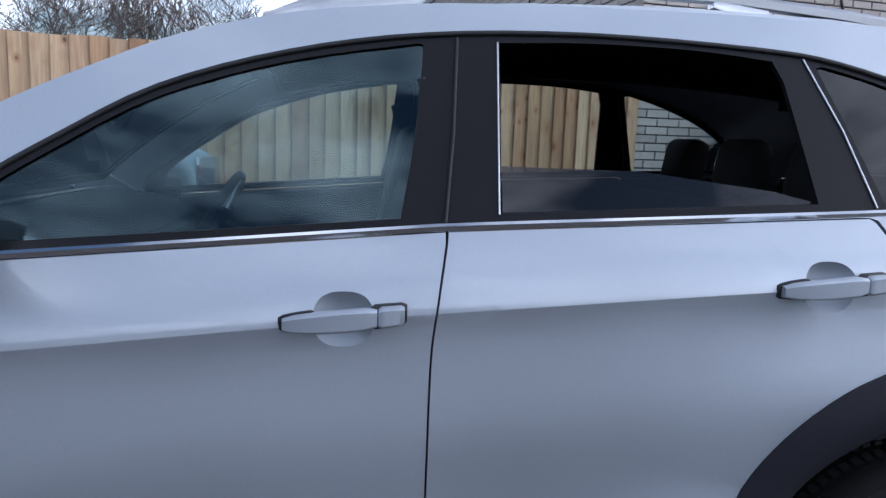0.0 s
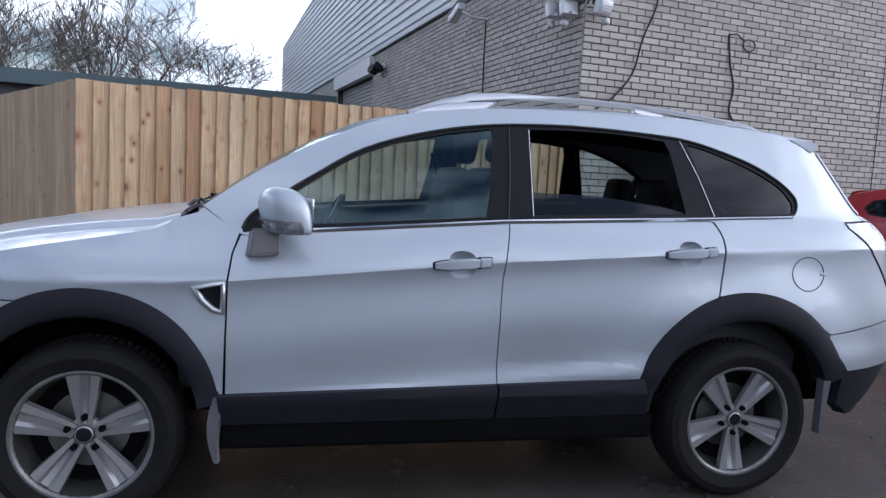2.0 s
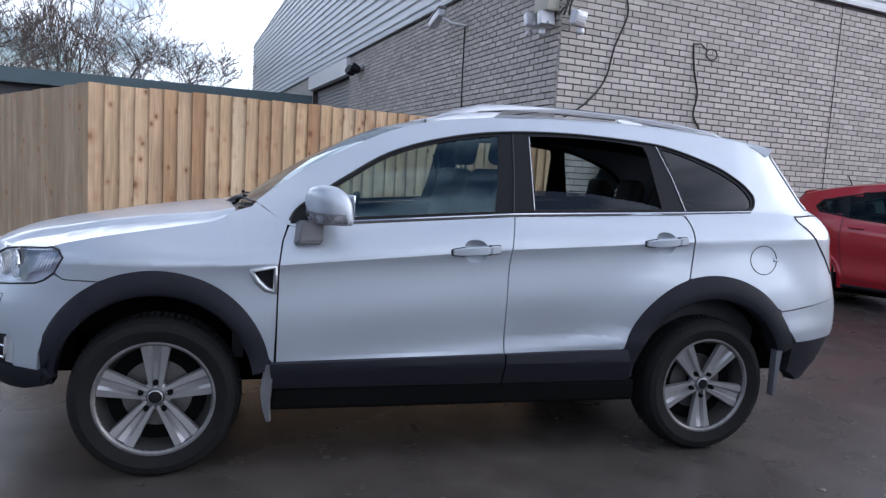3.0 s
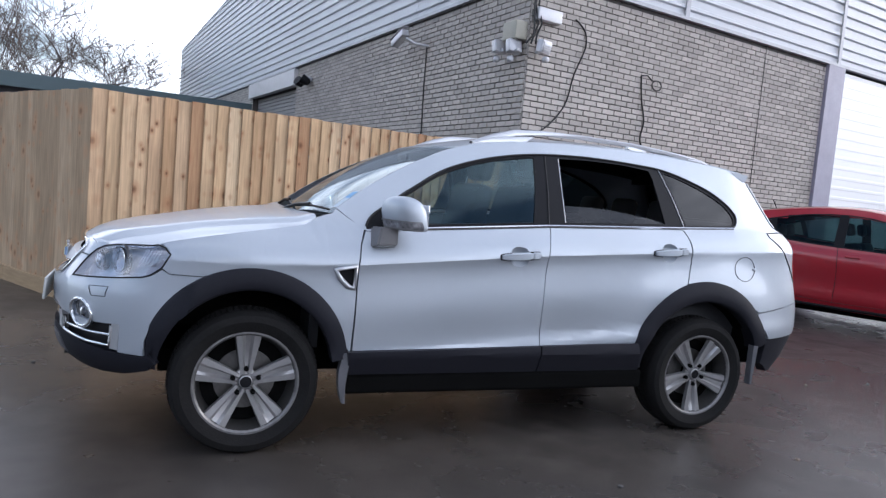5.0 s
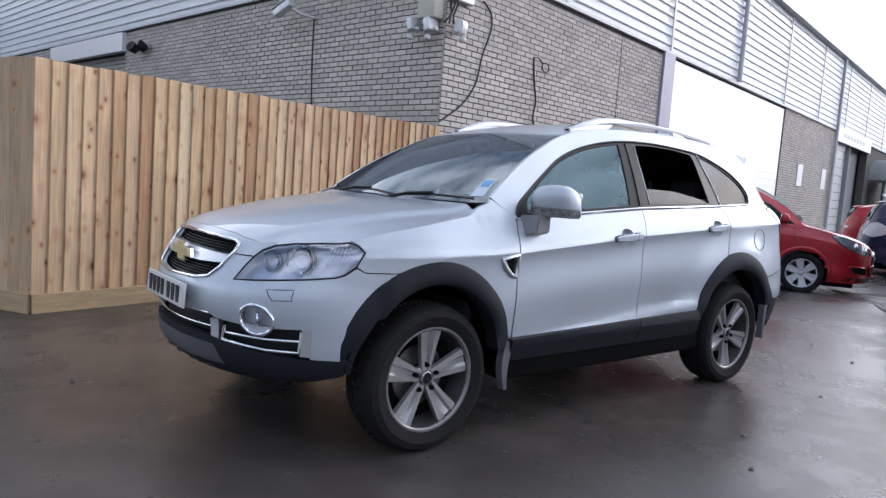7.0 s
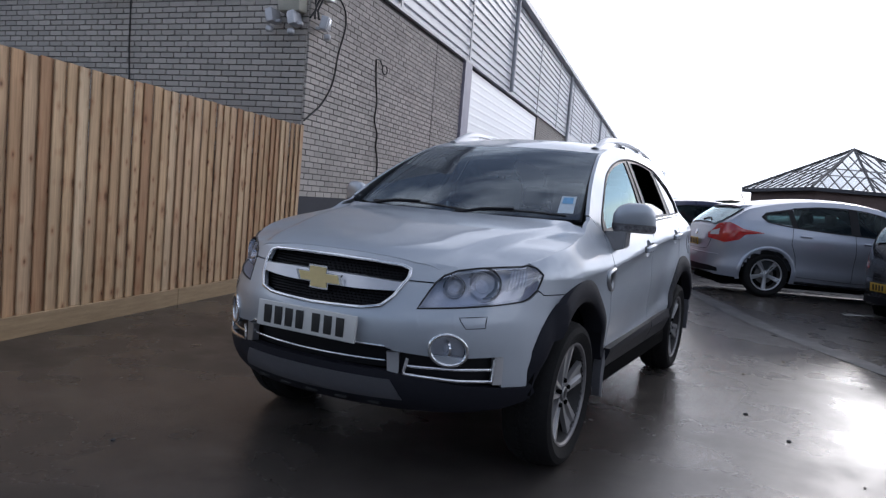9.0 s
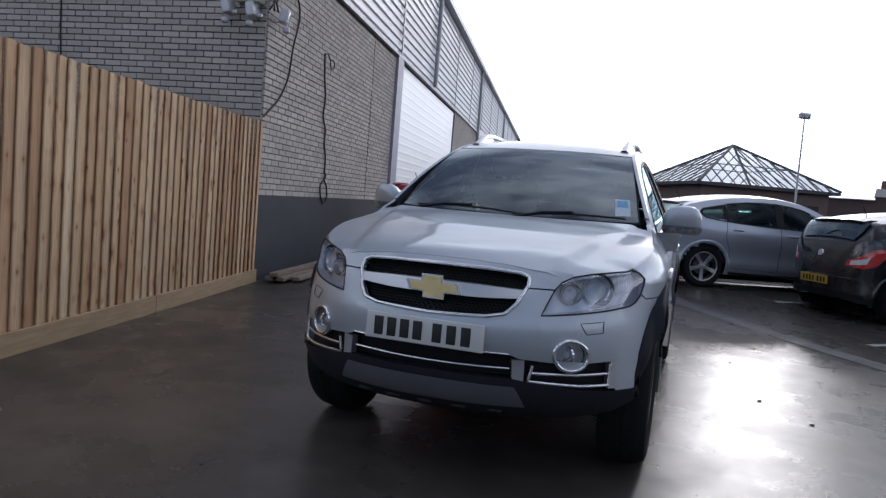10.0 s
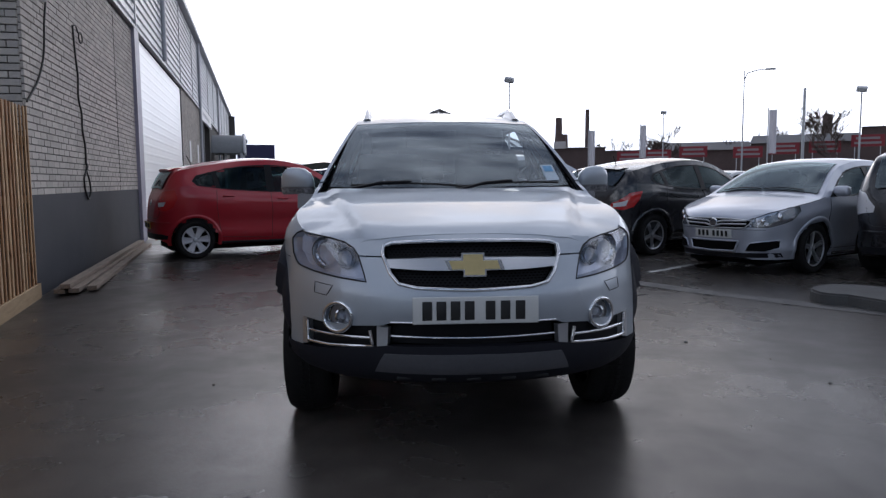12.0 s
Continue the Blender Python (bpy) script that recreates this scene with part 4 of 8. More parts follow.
    panel("rear_door_glass", WIN_R, on_side(1, -0.012), G_SIDE, suv, thick=0.0) if s > 0 else None
    if s > 0:
        panel("side_glass", WIN_F, on_side(s, -0.010), G_SIDE, suv, thick=0.0)
    if s < 0:
        panel("side_glass", WIN_F, on_side(s, -0.010), G_SIDE, suv, thick=0.0)
        panel("lowered_glass", [(0.365, 1.209), (0.367, 1.322), (0.675, 1.319), (0.973, 1.284), (1.063, 1.264), (1.062, 1.233)], on_side(s, -0.018), G_LOW, suv, thick=0.0, label="rear door glass wound most of the way down")
    panel("quarter_glass", WIN_Q, on_side(s, -0.010), G_DARK if s < 0 else G_SIDE, suv, thick=0.0, label="dark privacy glass")
    # arch flares
    for nm, pts, xc in (("front_arch", ARCH_F, -HUB_X), ("rear_arch", ARCH_R, HUB_X)):
        a0 = (15, 172) if xc < 0 else (22, 173)
        bm = bmesh.new()
        rows = []
        n = 40
        for i in range(n + 1):
            a = radians(a0[0] + (a0[1] - a0[0]) * i / n)
            up = max(0.0, math.sin(a))
            ro = 0.468 + 0.088 * up if xc < 0 else 0.515 + 0.066 * up
            ri = 0.405 + 0.047 * up if xc < 0 else 0.440 + 0.020 * up
            row = []
            for k, (rr, dy) in enumerate(((ro + 0.004, -0.03), (ro + 0.004, 0.003), (ro - 0.012, 0.012), (ro * 0.45 + ri * 0.55, 0.018), (ri + 0.012, 0.016), (ri, 0.004), (ri + 0.002, -0.09))):
                x, z = xc + rr * math.cos(a), HUB_Z + rr * math.sin(a)
                base = side_w(x, max(0.42, z)) if abs(x - xc) > 0.3 and (x < -1.34 or x > 1.5) else min(0.912, raw_w(max(-1.3, min(1.6, x)), z))
                end = smooth01(min(i, n - i), 0, 7)
                row.append(bm.verts.new((x, s * (base + (dy if dy < 0 else dy * (0.2 + 0.8 * end)) - (0.035 * (1 - end) if xc < 0 and i > n / 2 else 0.0)), z)))
            rows.append(row)
        for p, q in zip(rows, rows[1:]):
            for k in range(6):
                bm.faces.new((p[k], q[k], q[k + 1], p[k + 1]))
        part(nm, bm, M_PLASTIC, suv, "charcoal plastic wheel arch flare", smooth=True, angle=50)
    # sill cladding
    for x0, x1, xb0, xb1 in ((-0.880, 0.211, -0.865, 0.211), (0.219, 0.868, 0.219, 0.905)):
        top = lambda x: 0.507 + 0.042 * (x + 0.85) / 1.7
        pl = [(x0, top(x0) + 0.004), (x1, top(x1) + 0.004), (xb1, 0.388), (xb0, 0.388)]
        fn = lambda x, z, ins=0.0: Vector((x, s * (0.922 - 0.010 * x - 0.42 * max(0.0, 0.50 - z) - 0.3 * max(0.0, z - 0.50) - ins), z))
        panel("sill_cladding", pl, fn, M_PLASTIC, suv, thick=0.035, step=(0.2, 0.03), label="charcoal plastic sill cladding")
    bm = bmesh.new()
    add_box(bm, 0.03, s * 0.80, 0.335, 1.82, 0.14, 0.11, bevel=0.02)
    part("rocker", bm, M_UNDER, suv)
    # mudflaps: a plate behind the wheel with a lip that wraps to the side
    for x, z0, z1, wd in ((-0.885, 0.245, 0.50, 0.060), (1.775, 0.290, 0.54, 0.05)):
        bm = bmesh.new()
        rows = []
        for k in range(9):
            t = k / 8
            z = z1 + (z0 - z1) * t
            sway = -0.030 * math.sin(2.2 * t)
            x1 = x + 0.03 - wd * (0.35 + 0.65 * math.sin(math.pi * (0.15 + 0.75 * t))) if x < 0 else x - 0.03 + wd * 0.2
            x2 = x + 0.035 + sway if x < 0 else x + 0.010 - 0.022 * t
            yo, yi = 0.900, 0.855
            rows.append([bm.verts.new(p) for p in ((x1, s * yo, z), (x2, s * (yo + 0.006), z), (x2 + 0.010, s * (yo - 0.02), z), (x2 + 0.006, s * yi, z), (x1, s * yi, z))])
        for p, q in zip(rows, rows[1:]):
            for i in range(5):
                j = (i + 1) % 5
                bm.faces.new((p[i], p[j], q[j], q[i]))
        bm.faces.new(rows[0])
        bm.faces.new(rows[-1][::-1])
        part("mudflap", bm, M_FLAP, suv, "pale grey mudflap", smooth=True)
    # fuel flap
    if s < 0:
        pts = [(1.645 + 0.085 * math.cos(a), 1.02 + 0.075 * math.sin(a)) for a in np.linspace(0, 2 * math.pi, 33)[:-1]]
        wire("fuel_flap_gap", [on_side(s, 0.0005)(*p) for p in pts], 0.0022, M_SEAL, suv, cyclic=True)
        rounded("fuel_flap_notch", (1.725, s * (side_w(1.725, 1.02) + 0.001), 1.02), (0.03, 0.008, 0.016), M_PAINT, suv, bevel=0.003)
    # mirror
    mir = empty("door_mirror", None, suv)
    bm = bmesh.new()
    bmesh.ops.create_uvsphere(bm, u_segments=28, v_segments=24, radius=1.0)
    for v in bm.verts:
        c = v.co.copy()
        e = lambda q, p: math.copysign(abs(q) ** p, q)
        x, y, z = e(c.x, 0.80), e(c.y, 0.72), e(c.z, 0.84 if c.z > 0 else 0.45)
        z = max(z, -0.70)
        x *= 0.066 if x < 0 else 0.094
        v.co = Vector((x - 0.02 * z, s * (y * 0.107), z * (0.100 if z > 0 else 0.092) + 0.008 * y * (1 if z > 0 else 0)))
        v.co.x = min(v.co.x, 0.078) + 0.38 * 0.107 * y
    bmesh.ops.translate(bm, verts=bm.verts, vec=(-0.662, s * 0.934, 1.200))
    # a band of clear lens set into the lower front of the shell
    lens = bm.copy()
    bmesh.ops.delete(lens, geom=[v for v in lens.verts if not 1.130 < v.co.z < 1.21 or v.co.x - 0.38 * (s * v.co.y - 0.934) > -0.620], context="VERTS")
    for v in lens.verts:
        v.co.x, v.co.y = -0.662 + (v.co.x + 0.662) * 1.03, s * 0.930 + (v.co.y - s * 0.930) * 1.02
    part("mirror_shell", bm, M_PAINT, mir, smooth=True, angle=50)
    for v in lens.verts:
        v.co.z = min(v.co.z, 1.183)
    strip_ = lens.copy()
    bmesh.ops.delete(strip_, geom=[v for v in strip_.verts if not 1.139 < v.co.z < 1.19], context="VERTS")
    for v in strip_.verts:
        v.co.z = max(1.144, min(v.co.z, 1.176))
        v.co.x, v.co.y = -0.662 + (v.co.x + 0.662) * 1.02, s * 0.930 + (v.co.y - s * 0.930) * 1.015
    part("indicator_seat", lens, M_FOOT, mir, smooth=True)
    part("indicator", strip_, M_INDICATOR, mir, "clear indicator lens with chrome behind it", smooth=True)
    rounded("mirror_glass", (-0.582, s * 0.934, 1.208), (0.006, 0.172, 0.115), M_CHROME, mir, bevel=0.002, m=pose(0, 0, 0, 0, 0, -s * 20.8))
    bm = bmesh.new()
    q = [(-0.800, 0.850, 1.026), (-0.668, 0.850, 1.034), (-0.67, 0.80, 1.135), (-0.78, 0.80, 1.135), (-0.775, 0.925, 1.046), (-0.670, 0.925, 1.052), (-0.670, 0.925, 1.142), (-0.760, 0.925, 1.142)]
    vs = [bm.verts.new((a, s * b, c)) for a, b, c in q]
    for f in ((0, 1, 5, 4), (1, 2, 6, 5), (2, 3, 7, 6), (3, 0, 4, 7), (4, 5, 6, 7), (0, 3, 2, 1)):
        bm.faces.new([vs[i] for i in f])
    bmesh.ops.bevel(bm, geom=bm.edges[:], offset=0.008, segments=2, affect="EDGES")
    part("mirror_foot", bm, M_FOOT, mir, "satin grey mirror foot")
    # roof rail
    rail = empty("roof_rail", None, suv)
    def bar(name, pts, w, h0):
        bm = bmesh.new()
        rows = []
        for x, y, z, h in pts:
            rows.append([bm.verts.new((x, s * (y + dy), z + dz)) for dy, dz in ((-w, -h), (w, -h), (w * 1.1, h * 0.3), (w * 0.5, h), (-w * 0.5, h), (-w * 1.1, h * 0.3))])
        for a, b in zip(rows, rows[1:]):
            for i in range(6):
                j = (i + 1) % 6
                bm.faces.new((a[i], a[j], b[j], b[i]))
        bm.faces.new(rows[0][::-1])
        bm.faces.new(rows[-1])
        part(name, bm, M_SATIN, rail, smooth=True, angle=50)
    bar("rail_bar", [(x, 0.530 - 0.020 * abs(x - 0.7), z, h) for x, z, h in ((-0.15, 1.636, 0.006), (0.0, 1.682, 0.022), (0.12, 1.718, 0.018), (0.28, 1.734, 0.014), (0.58, 1.738, 0.013), (0.93, 1.730, 0.013), (1.23, 1.708, 0.013), (1.45, 1.684, 0.013), (1.57, 1.658, 0.008))], 0.018, 0)
    bar("rail_foot", [(x, 0.518, z, h) for x, z, h in ((-0.15, 1.633, 0.010), (0.03, 1.670, 0.026), (0.20, 1.692, 0.018), (0.24, 1.704, 0.006))], 0.024, 0)
    bar("rail_foot", [(x, 0.528, z, h) for x, z, h in ((0.90, 1.714, 0.010), (0.96, 1.706, 0.018), (1.04, 1.698, 0.010))], 0.015, 0)
    bar("rail_foot", [(x, 0.518, z, h) for x, z, h in ((1.37, 1.680, 0.010), (1.49, 1.666, 0.024), (1.61, 1.644, 0.008))], 0.022, 0)
    # tail lamp
    lamp = [(TX(1.909, 1.248), 1.248), (TX(2.06, 1.256), 1.256), (TX(2.15, 1.255), 1.252), (TY(0.60, 1.2), 1.20), (TY(0.60, 1.05), 1.05), (TY(0.63, 0.94), 0.94), (TX(2.187, 0.94), 0.94), (TX(2.154, 0.970), 0.970), (TX(2.025, 1.108), 1.108), (TX(1.910, 1.226), 1.226)]
    on_t = on_tail(0.003)
    tl = panel("tail_lamp", [(s * u, v) for u, v in lamp], on_t, M_WHITE_LENS, suv, step=(4, 0.03), thick=0.03, label="clear and red tail lamp")
    panel("red_lens", [(s * TX(2.19, 1.06), 1.06), (s * TY(0.62, 1.06), 1.06), (s * TY(0.64, 0.96), 0.96), (s * TX(2.20, 0.96), 0.96)], on_tail(0.007), M_RED_LENS, tl, step=(4, 0.03), thick=0.004, label="red lamp segment")
    wire("lamp_gap", along(on_tail(0.001), [(s * u, v) for u, v in lamp[6:] + lamp[:2]], 4), 0.0035, M_SEAL, tl)


for _s in (-1, 1):
    build_side(_s, "")

# ---- nose ----
nose = on_nose()
HL_TOP = [(NY(0.475), 0.850), (NY(0.490), 0.892), (NY(0.510), 0.922), (NY(0.552), 0.945), (NY(0.62), 0.960), (NY(0.70), 0.970), (NY(0.76), 0.976), (NX(-1.775, 0.982), 0.982)]
HL = [(NY(0.455), 0.786)] + HL_TOP + [(NX(-1.742, 0.972), 0.972), (NX(-1.722, 0.945), 0.945), (NX(-1.757, 0.880), 0.880), (NX(-1.80, 0.846), 0.846), (NY(0.78), 0.830), (NY(0.70), 0.813), (NY(0.58), 0.797)]
GRILLE = [(NY(y), z) for y, z in ((0.0, 0.956), (0.20, 0.954), (0.34, 0.947), (0.378, 0.934), (0.382, 0.90), (0.352, 0.825), (0.315, 0.783), (0.24, 0.768), (0.0, 0.760))]
GRILLE = GRILLE + mirrored(GRILLE)[::-1][1:-1]
FOG_Y, FOG_Z = 0.570, 0.627
FOG = [(NY(FOG_Y + 0.062 * math.cos(a)), FOG_Z + 0.064 * math.sin(a)) for a in np.linspace(0, 2 * math.pi, 25)[:-1]]
arch_edge = [(NX(x, z), z) for x, z in ARCH_F[::-1] if 0.485 < z < 0.850 and x < -HUB_X]
half = [(NY(0.486), 0.886), (NY(0.472), 0.850), (NY(0.451), 0.782), (NY(0.58), 0.793), (NY(0.70), 0.809), (NY(0.782), 0.826), (NX(-1.795, 0.842), 0.842), (NX(-1.755, 0.872), 0.872), (NX(-1.72, 0.853), 0.853), (NX(-1.578, 0.853), 0.853)] + sorted(arch_edge, key=lambda p: -p[1]) + [(NY(0.80), 0.472), (NY(0.733), 0.474), (NY(0.738), 0.603), (NY(0.64), 0.596), (NY(0.38), 0.606), (NY(0.34), 0.622)]
gr_low = [p for p in GRILLE if p[1] < 0.885] + [(NY(0.3765), 0.886), (NY(-0.3765), 0.886)]
right_low = sorted([p for p in gr_low if p[0] >= 0], key=lambda p: p[1])
left_low = sorted([p for p in gr_low if p[0] < 0], key=lambda p: -p[1])
skin = half + mirrored(half)[::-1] + left_low + right_low
panel("front_bumper", skin, nose, M_PAINT, suv, holes=[FOG, mirrored(FOG)], step=(5.0, 0.03))
# bonnet nose above the grille
up_r = [(NY(0.379), 0.892)] + sorted([p for p in GRILLE if p[0] >= 0 and p[1] > 0.895], key=lambda p: p[1])
bn = [(NY(0.4885), 0.892), (NY(0.508), 0.924), (NY(0.550), 0.947), (NY(0.548), 0.958), (NY(0.30), 0.980), (0.0, 0.985)]
bonnet_nose = bn + mirrored(bn)[::-1][1:] + sorted(mirrored(up_r), key=lambda p: p[1]) + sorted(up_r, key=lambda p: -p[1])
panel("bonnet_edge", bonnet_nose, nose, M_PAINT, suv, step=(5.0, 0.025))
# grille: dark mesh, bar, rim and badge
panel("grille_mesh", GRILLE, on_nose(-0.035), M_BLACK, suv, thick=0.0, step=(5, 0.03))
bm = bmesh.new()
mesh_pts = []
for zz in np.arange(0.775, 0.948, 0.011):
    for uu in np.arange(-24, 24, 1.15):
        p = on_nose(-0.030)(uu + (0.57 if int(round((zz - 0.775) / 0.011)) % 2 else 0), zz)
        if abs(p.y) < 0.355 - max(0, (0.83 - zz)) * 0.6:
            mesh_pts.append((p.x, p.y, p.z, 0.010, 0.0085, 0.004))
finish("grille_lattice", boxes_mesh("grille_lattice", mesh_pts), M_UNDER, suv)
bm.free()
barp = [(NY(y), z) for y, z in ((-0.372, 0.880), (-0.20, 0.887), (0.0, 0.889), (0.20, 0.887), (0.372, 0.880), (0.360, 0.846), (0.20, 0.838), (0.0, 0.836), (-0.20, 0.838), (-0.360, 0.846))]
panel("grille_bar", barp, on_nose(0.004), M_SATIN, suv, thick=0.04, step=(4, 0.02), label="satin silver grille bar")
wire("grille_rim", along(on_nose(0.002), GRILLE, 3, closed=True), 0.0085, M_CHROME, suv, "chrome grille surround", cyclic=True)
bm = bmesh.new()
bow = [(-0.105, 0.018), (-0.040, 0.018), (-0.040, 0.046), (0.048, 0.046), (0.048, 0.018), (0.112, 0.018), (0.096, -0.020), (0.040, -0.020), (0.040, -0.046), (-0.048, -0.046), (-0.048, -0.020), (-0.118, -0.020)]
def badge(scale, x, mat, nm, th):
    bm = bmesh.new()
    f = bm.faces.new([bm.verts.new((x, a * scale, 0.862 + b * scale)) for a, b in bow])
    got = bmesh.ops.extrude_face_region(bm, geom=[f])["geom"]
    bmesh.ops.translate(bm, verts=[v for v in got if isinstance(v, bmesh.types.BMVert)], vec=(-th, 0, 0))
    part(nm, bm, mat, suv)
badge(1.10, -2.216, M_CHROME, "badge_rim", 0.016)
badge(0.94, -2.230, M_GOLD, "badge", 0.006)
# number plate with plain bars
plate = rounded("number_plate", (-2.298, 0.0, 0.682), (0.012, 0.520, 0.111), M_PLATE, suv, "white front plate with plain dark bars", bevel=0.004, m=pose(0, 0, 0, 0, 4, 0))
for i, y in enumerate((0.20, 0.142, 0.084, 0.026, -0.060, -0.122, -0.184)):
    rounded("plate_bar", (-2.306, y, 0.682), (0.004, 0.040, 0.078), M_INK, plate, bevel=0.001)
# headlamps, fog lamps, inlets, washers
for s in (-1, 1):
    sg = [(u * s, v) for u, v in HL]
    hl = empty("headlamp", None, suv)
    panel("lamp_housing", sg, on_nose(-0.055), M_LAMP_BOWL, hl, thick=-0.048, step=(4, 0.03))
    wire("lamp_seal", along(on_nose(-0.001), sg, 3, closed=True), 0.0036, M_SEAL, hl, cyclic=True)
    for y, z, r in ((0.565, 0.875, 0.040), (0.665, 0.892, 0.062)):
        c = on_nose(-0.035)(NY(y) * s, z)
        m = Matrix.Translation(c) @ pose(0, 0, 0, 0, 0, -90 - s * 28 + 180)
        lathe("reflector", [(r, -0.022), (r * 0.98, 0.0), (r * 0.72, 0.015), (r * 0.68, 0.022)], M_CHROME, hl, n=28, m=m @ pose(0, 0, 0, 0, 0, 180))
        lathe("projector", [(r * 0.66, 0.0), (r * 0.60, -0.012), (r * 0.38, -0.024), (0.002, -0.029)], M_WHITE_LENS, hl, n=24, m=m)
        lathe("bezel", [(r * 1.20, 0.010), (r * 1.17, -0.012), (r * 1.04, -0.016), (r * 1.00, -0.004)], M_BEZEL, hl, n=28, m=m)
    for k in range(6):
        u = NY(0.742) + (NX(-1.785, 0.93) - NY(0.742)) * k / 5
        wire("lens_rib", [on_nose(-0.030)(u * s, z) for z in (0.868 + 0.004 * k, 0.91, 0.958)], 0.005, M_LAMP_BOWL, hl)
    wire("lamp_brow", [on_nose(-0.020)(u * s, v - 0.012) for u, v in HL_TOP[2:]], 0.008, M_CHROME, hl, "bright strip along the lamp's upper edge")
    panel("lamp_lens", sg, on_nose(-0.003), G_LAMP, hl, thick=0.0, step=(4, 0.03))
    fog = empty("fog_lamp", None, suv)
    c = on_nose(-0.03)(NY(FOG_Y) * s, FOG_Z)
    m = Matrix.Translation(c) @ pose(0, 0, 0, 0, 0, -90 + s * 26)
    rim = [on_nose(0.003)(u * s, v) for u, v in FOG]
    wire("fog_rim", rim, 0.009, M_CHROME, fog, "chrome fog lamp ring", cyclic=True)
    panel("fog_backing", [(u * s, v) for u, v in FOG], on_nose(-0.034), M_SATIN, fog, thick=0.0, step=(4, 0.03))
    panel("fog_lens", [(u * s, v) for u, v in FOG], on_nose(-0.006), G_LAMP, fog, thick=0.0, step=(4, 0.03))
    lathe("fog_bowl", [(0.040, -0.004), (0.036, -0.012), (0.028, -0.010), (0.010, 0.002)], M_CHROME, fog, n=28, m=m)
    lathe("fog_bulb", [(0.016, 0.006), (0.016, -0.008), (0.002, -0.012)], M_WHITE_LENS, fog, n=16, m=m)
    inlet = [(NY(0.375) * s, 0.607), (NY(0.375) * s, 0.520), (NY(0.60) * s, 0.488), (NY(0.733) * s, 0.484), (NY(0.738) * s, 0.602), (NY(0.64) * s, 0.594)]
    panel("side_inlet", inlet, on_nose(-0.030), M_BLACK, suv, thick=0.0, step=(4, 0.03))
    wire("inlet_rim", along(on_nose(0.001), [(NY(0.43) * s, 0.583), (NY(0.415) * s, 0.515), (NY(0.60) * s, 0.500), (NY(0.705) * s, 0.500), (NY(0.712) * s, 0.592)], 4), 0.008, M_CHROME, suv, "chrome inlet trim")
    wire("inlet_rim", along(on_nose(-0.006), [(NY(0.43) * s, 0.548), (NY(0.60) * s, 0.545), (NY(0.708) * s, 0.548)], 5), 0.007, M_CHROME, suv)
    panel("inlet_end", [(NY(0.714) * s, 0.600), (NY(0.738) * s, 0.602), (NY(0.733) * s, 0.484), (NY(0.706) * s, 0.486)], on_nose(0.002), M_SATIN, suv, thick=0.03, step=(3, 0.03))
    panel("inlet_bracket", [(NY(0.352) * s, 0.600), (NY(0.400) * s, 0.603), (NY(0.398) * s, 0.515), (NY(0.355) * s, 0.522)], on_nose(0.004), M_SATIN, suv, thick=0.03, step=(3, 0.03))
    wp = [(NY(0.605) * s, 0.760), (NY(0.690) * s, 0.768), (NY(0.690) * s, 0.722), (NY(0.630) * s, 0.716)]
    wire("washer_cap_gap", along(on_nose(0.0), wp, 3, closed=True), 0.0018, M_SEAL, suv, cyclic=True)
# lower centre inlet and black lower bumper with skid plate
low_in = [(NY(y), z) for y, z in ((-0.35, 0.625), (0.0, 0.628), (0.35, 0.625), (0.36, 0.525), (0.0, 0.520), (-0.36, 0.525))]
panel("lower_inlet", low_in, on_nose(-0.045), M_BLACK, suv, thick=0.0, step=(4, 0.03))
wire("inlet_trim", along(on_nose(-0.012), [(NY(-0.345), 0.560), (0, 0.556), (NY(0.345), 0.560)], 8), 0.006, M_CHROME, suv)
wire("inlet_trim", along(on_nose(0.000), [(NY(-0.345), 0.622), (0, 0.626), (NY(0.345), 0.622)], 8), 0.005, M_CHROME, suv)
lowb = [(NX(-1.80, 0.49), 0.482), (NY(0.80), 0.468), (NY(0.733), 0.470), (NY(0.60), 0.484), (NY(0.375), 0.518), (0, 0.522)]
lowb2 = [(0, 0.345), (NY(0.40), 0.347), (NY(0.62), 0.352), (NY(0.74), 0.368), (NX(-1.80, 0.42), 0.400), (NX(-1.765, 0.44), 0.44)]
full = lowb + mirrored(lowb)[::-1][1:] + mirrored(lowb2)[::-1] + lowb2[1:]
panel("lower_bumper", full, on_nose(0.004), M_PLASTIC, suv, thick=0.05, step=(4, 0.02), label="charcoal plastic lower bumper", angle=60)
skid = [(NY(-0.365), 0.486), (0, 0.488), (NY(0.365), 0.486), (NY(0.415), 0.400), (0, 0.396), (NY(-0.415), 0.400)]
panel("skid_plate", skid, on_nose(0.010), M_SKID, suv, thick=0.012, step=(5, 0.02), label="dull grey skid plate", angle=60)
for y in (-0.30, -0.15, 0.0, 0.15, 0.30):
    rounded("lower_slot", tuple(on_nose(0.002)(NY(y), 0.372)), (0.02, 0.06, 0.012), M_SEAL, suv, bevel=0.003)

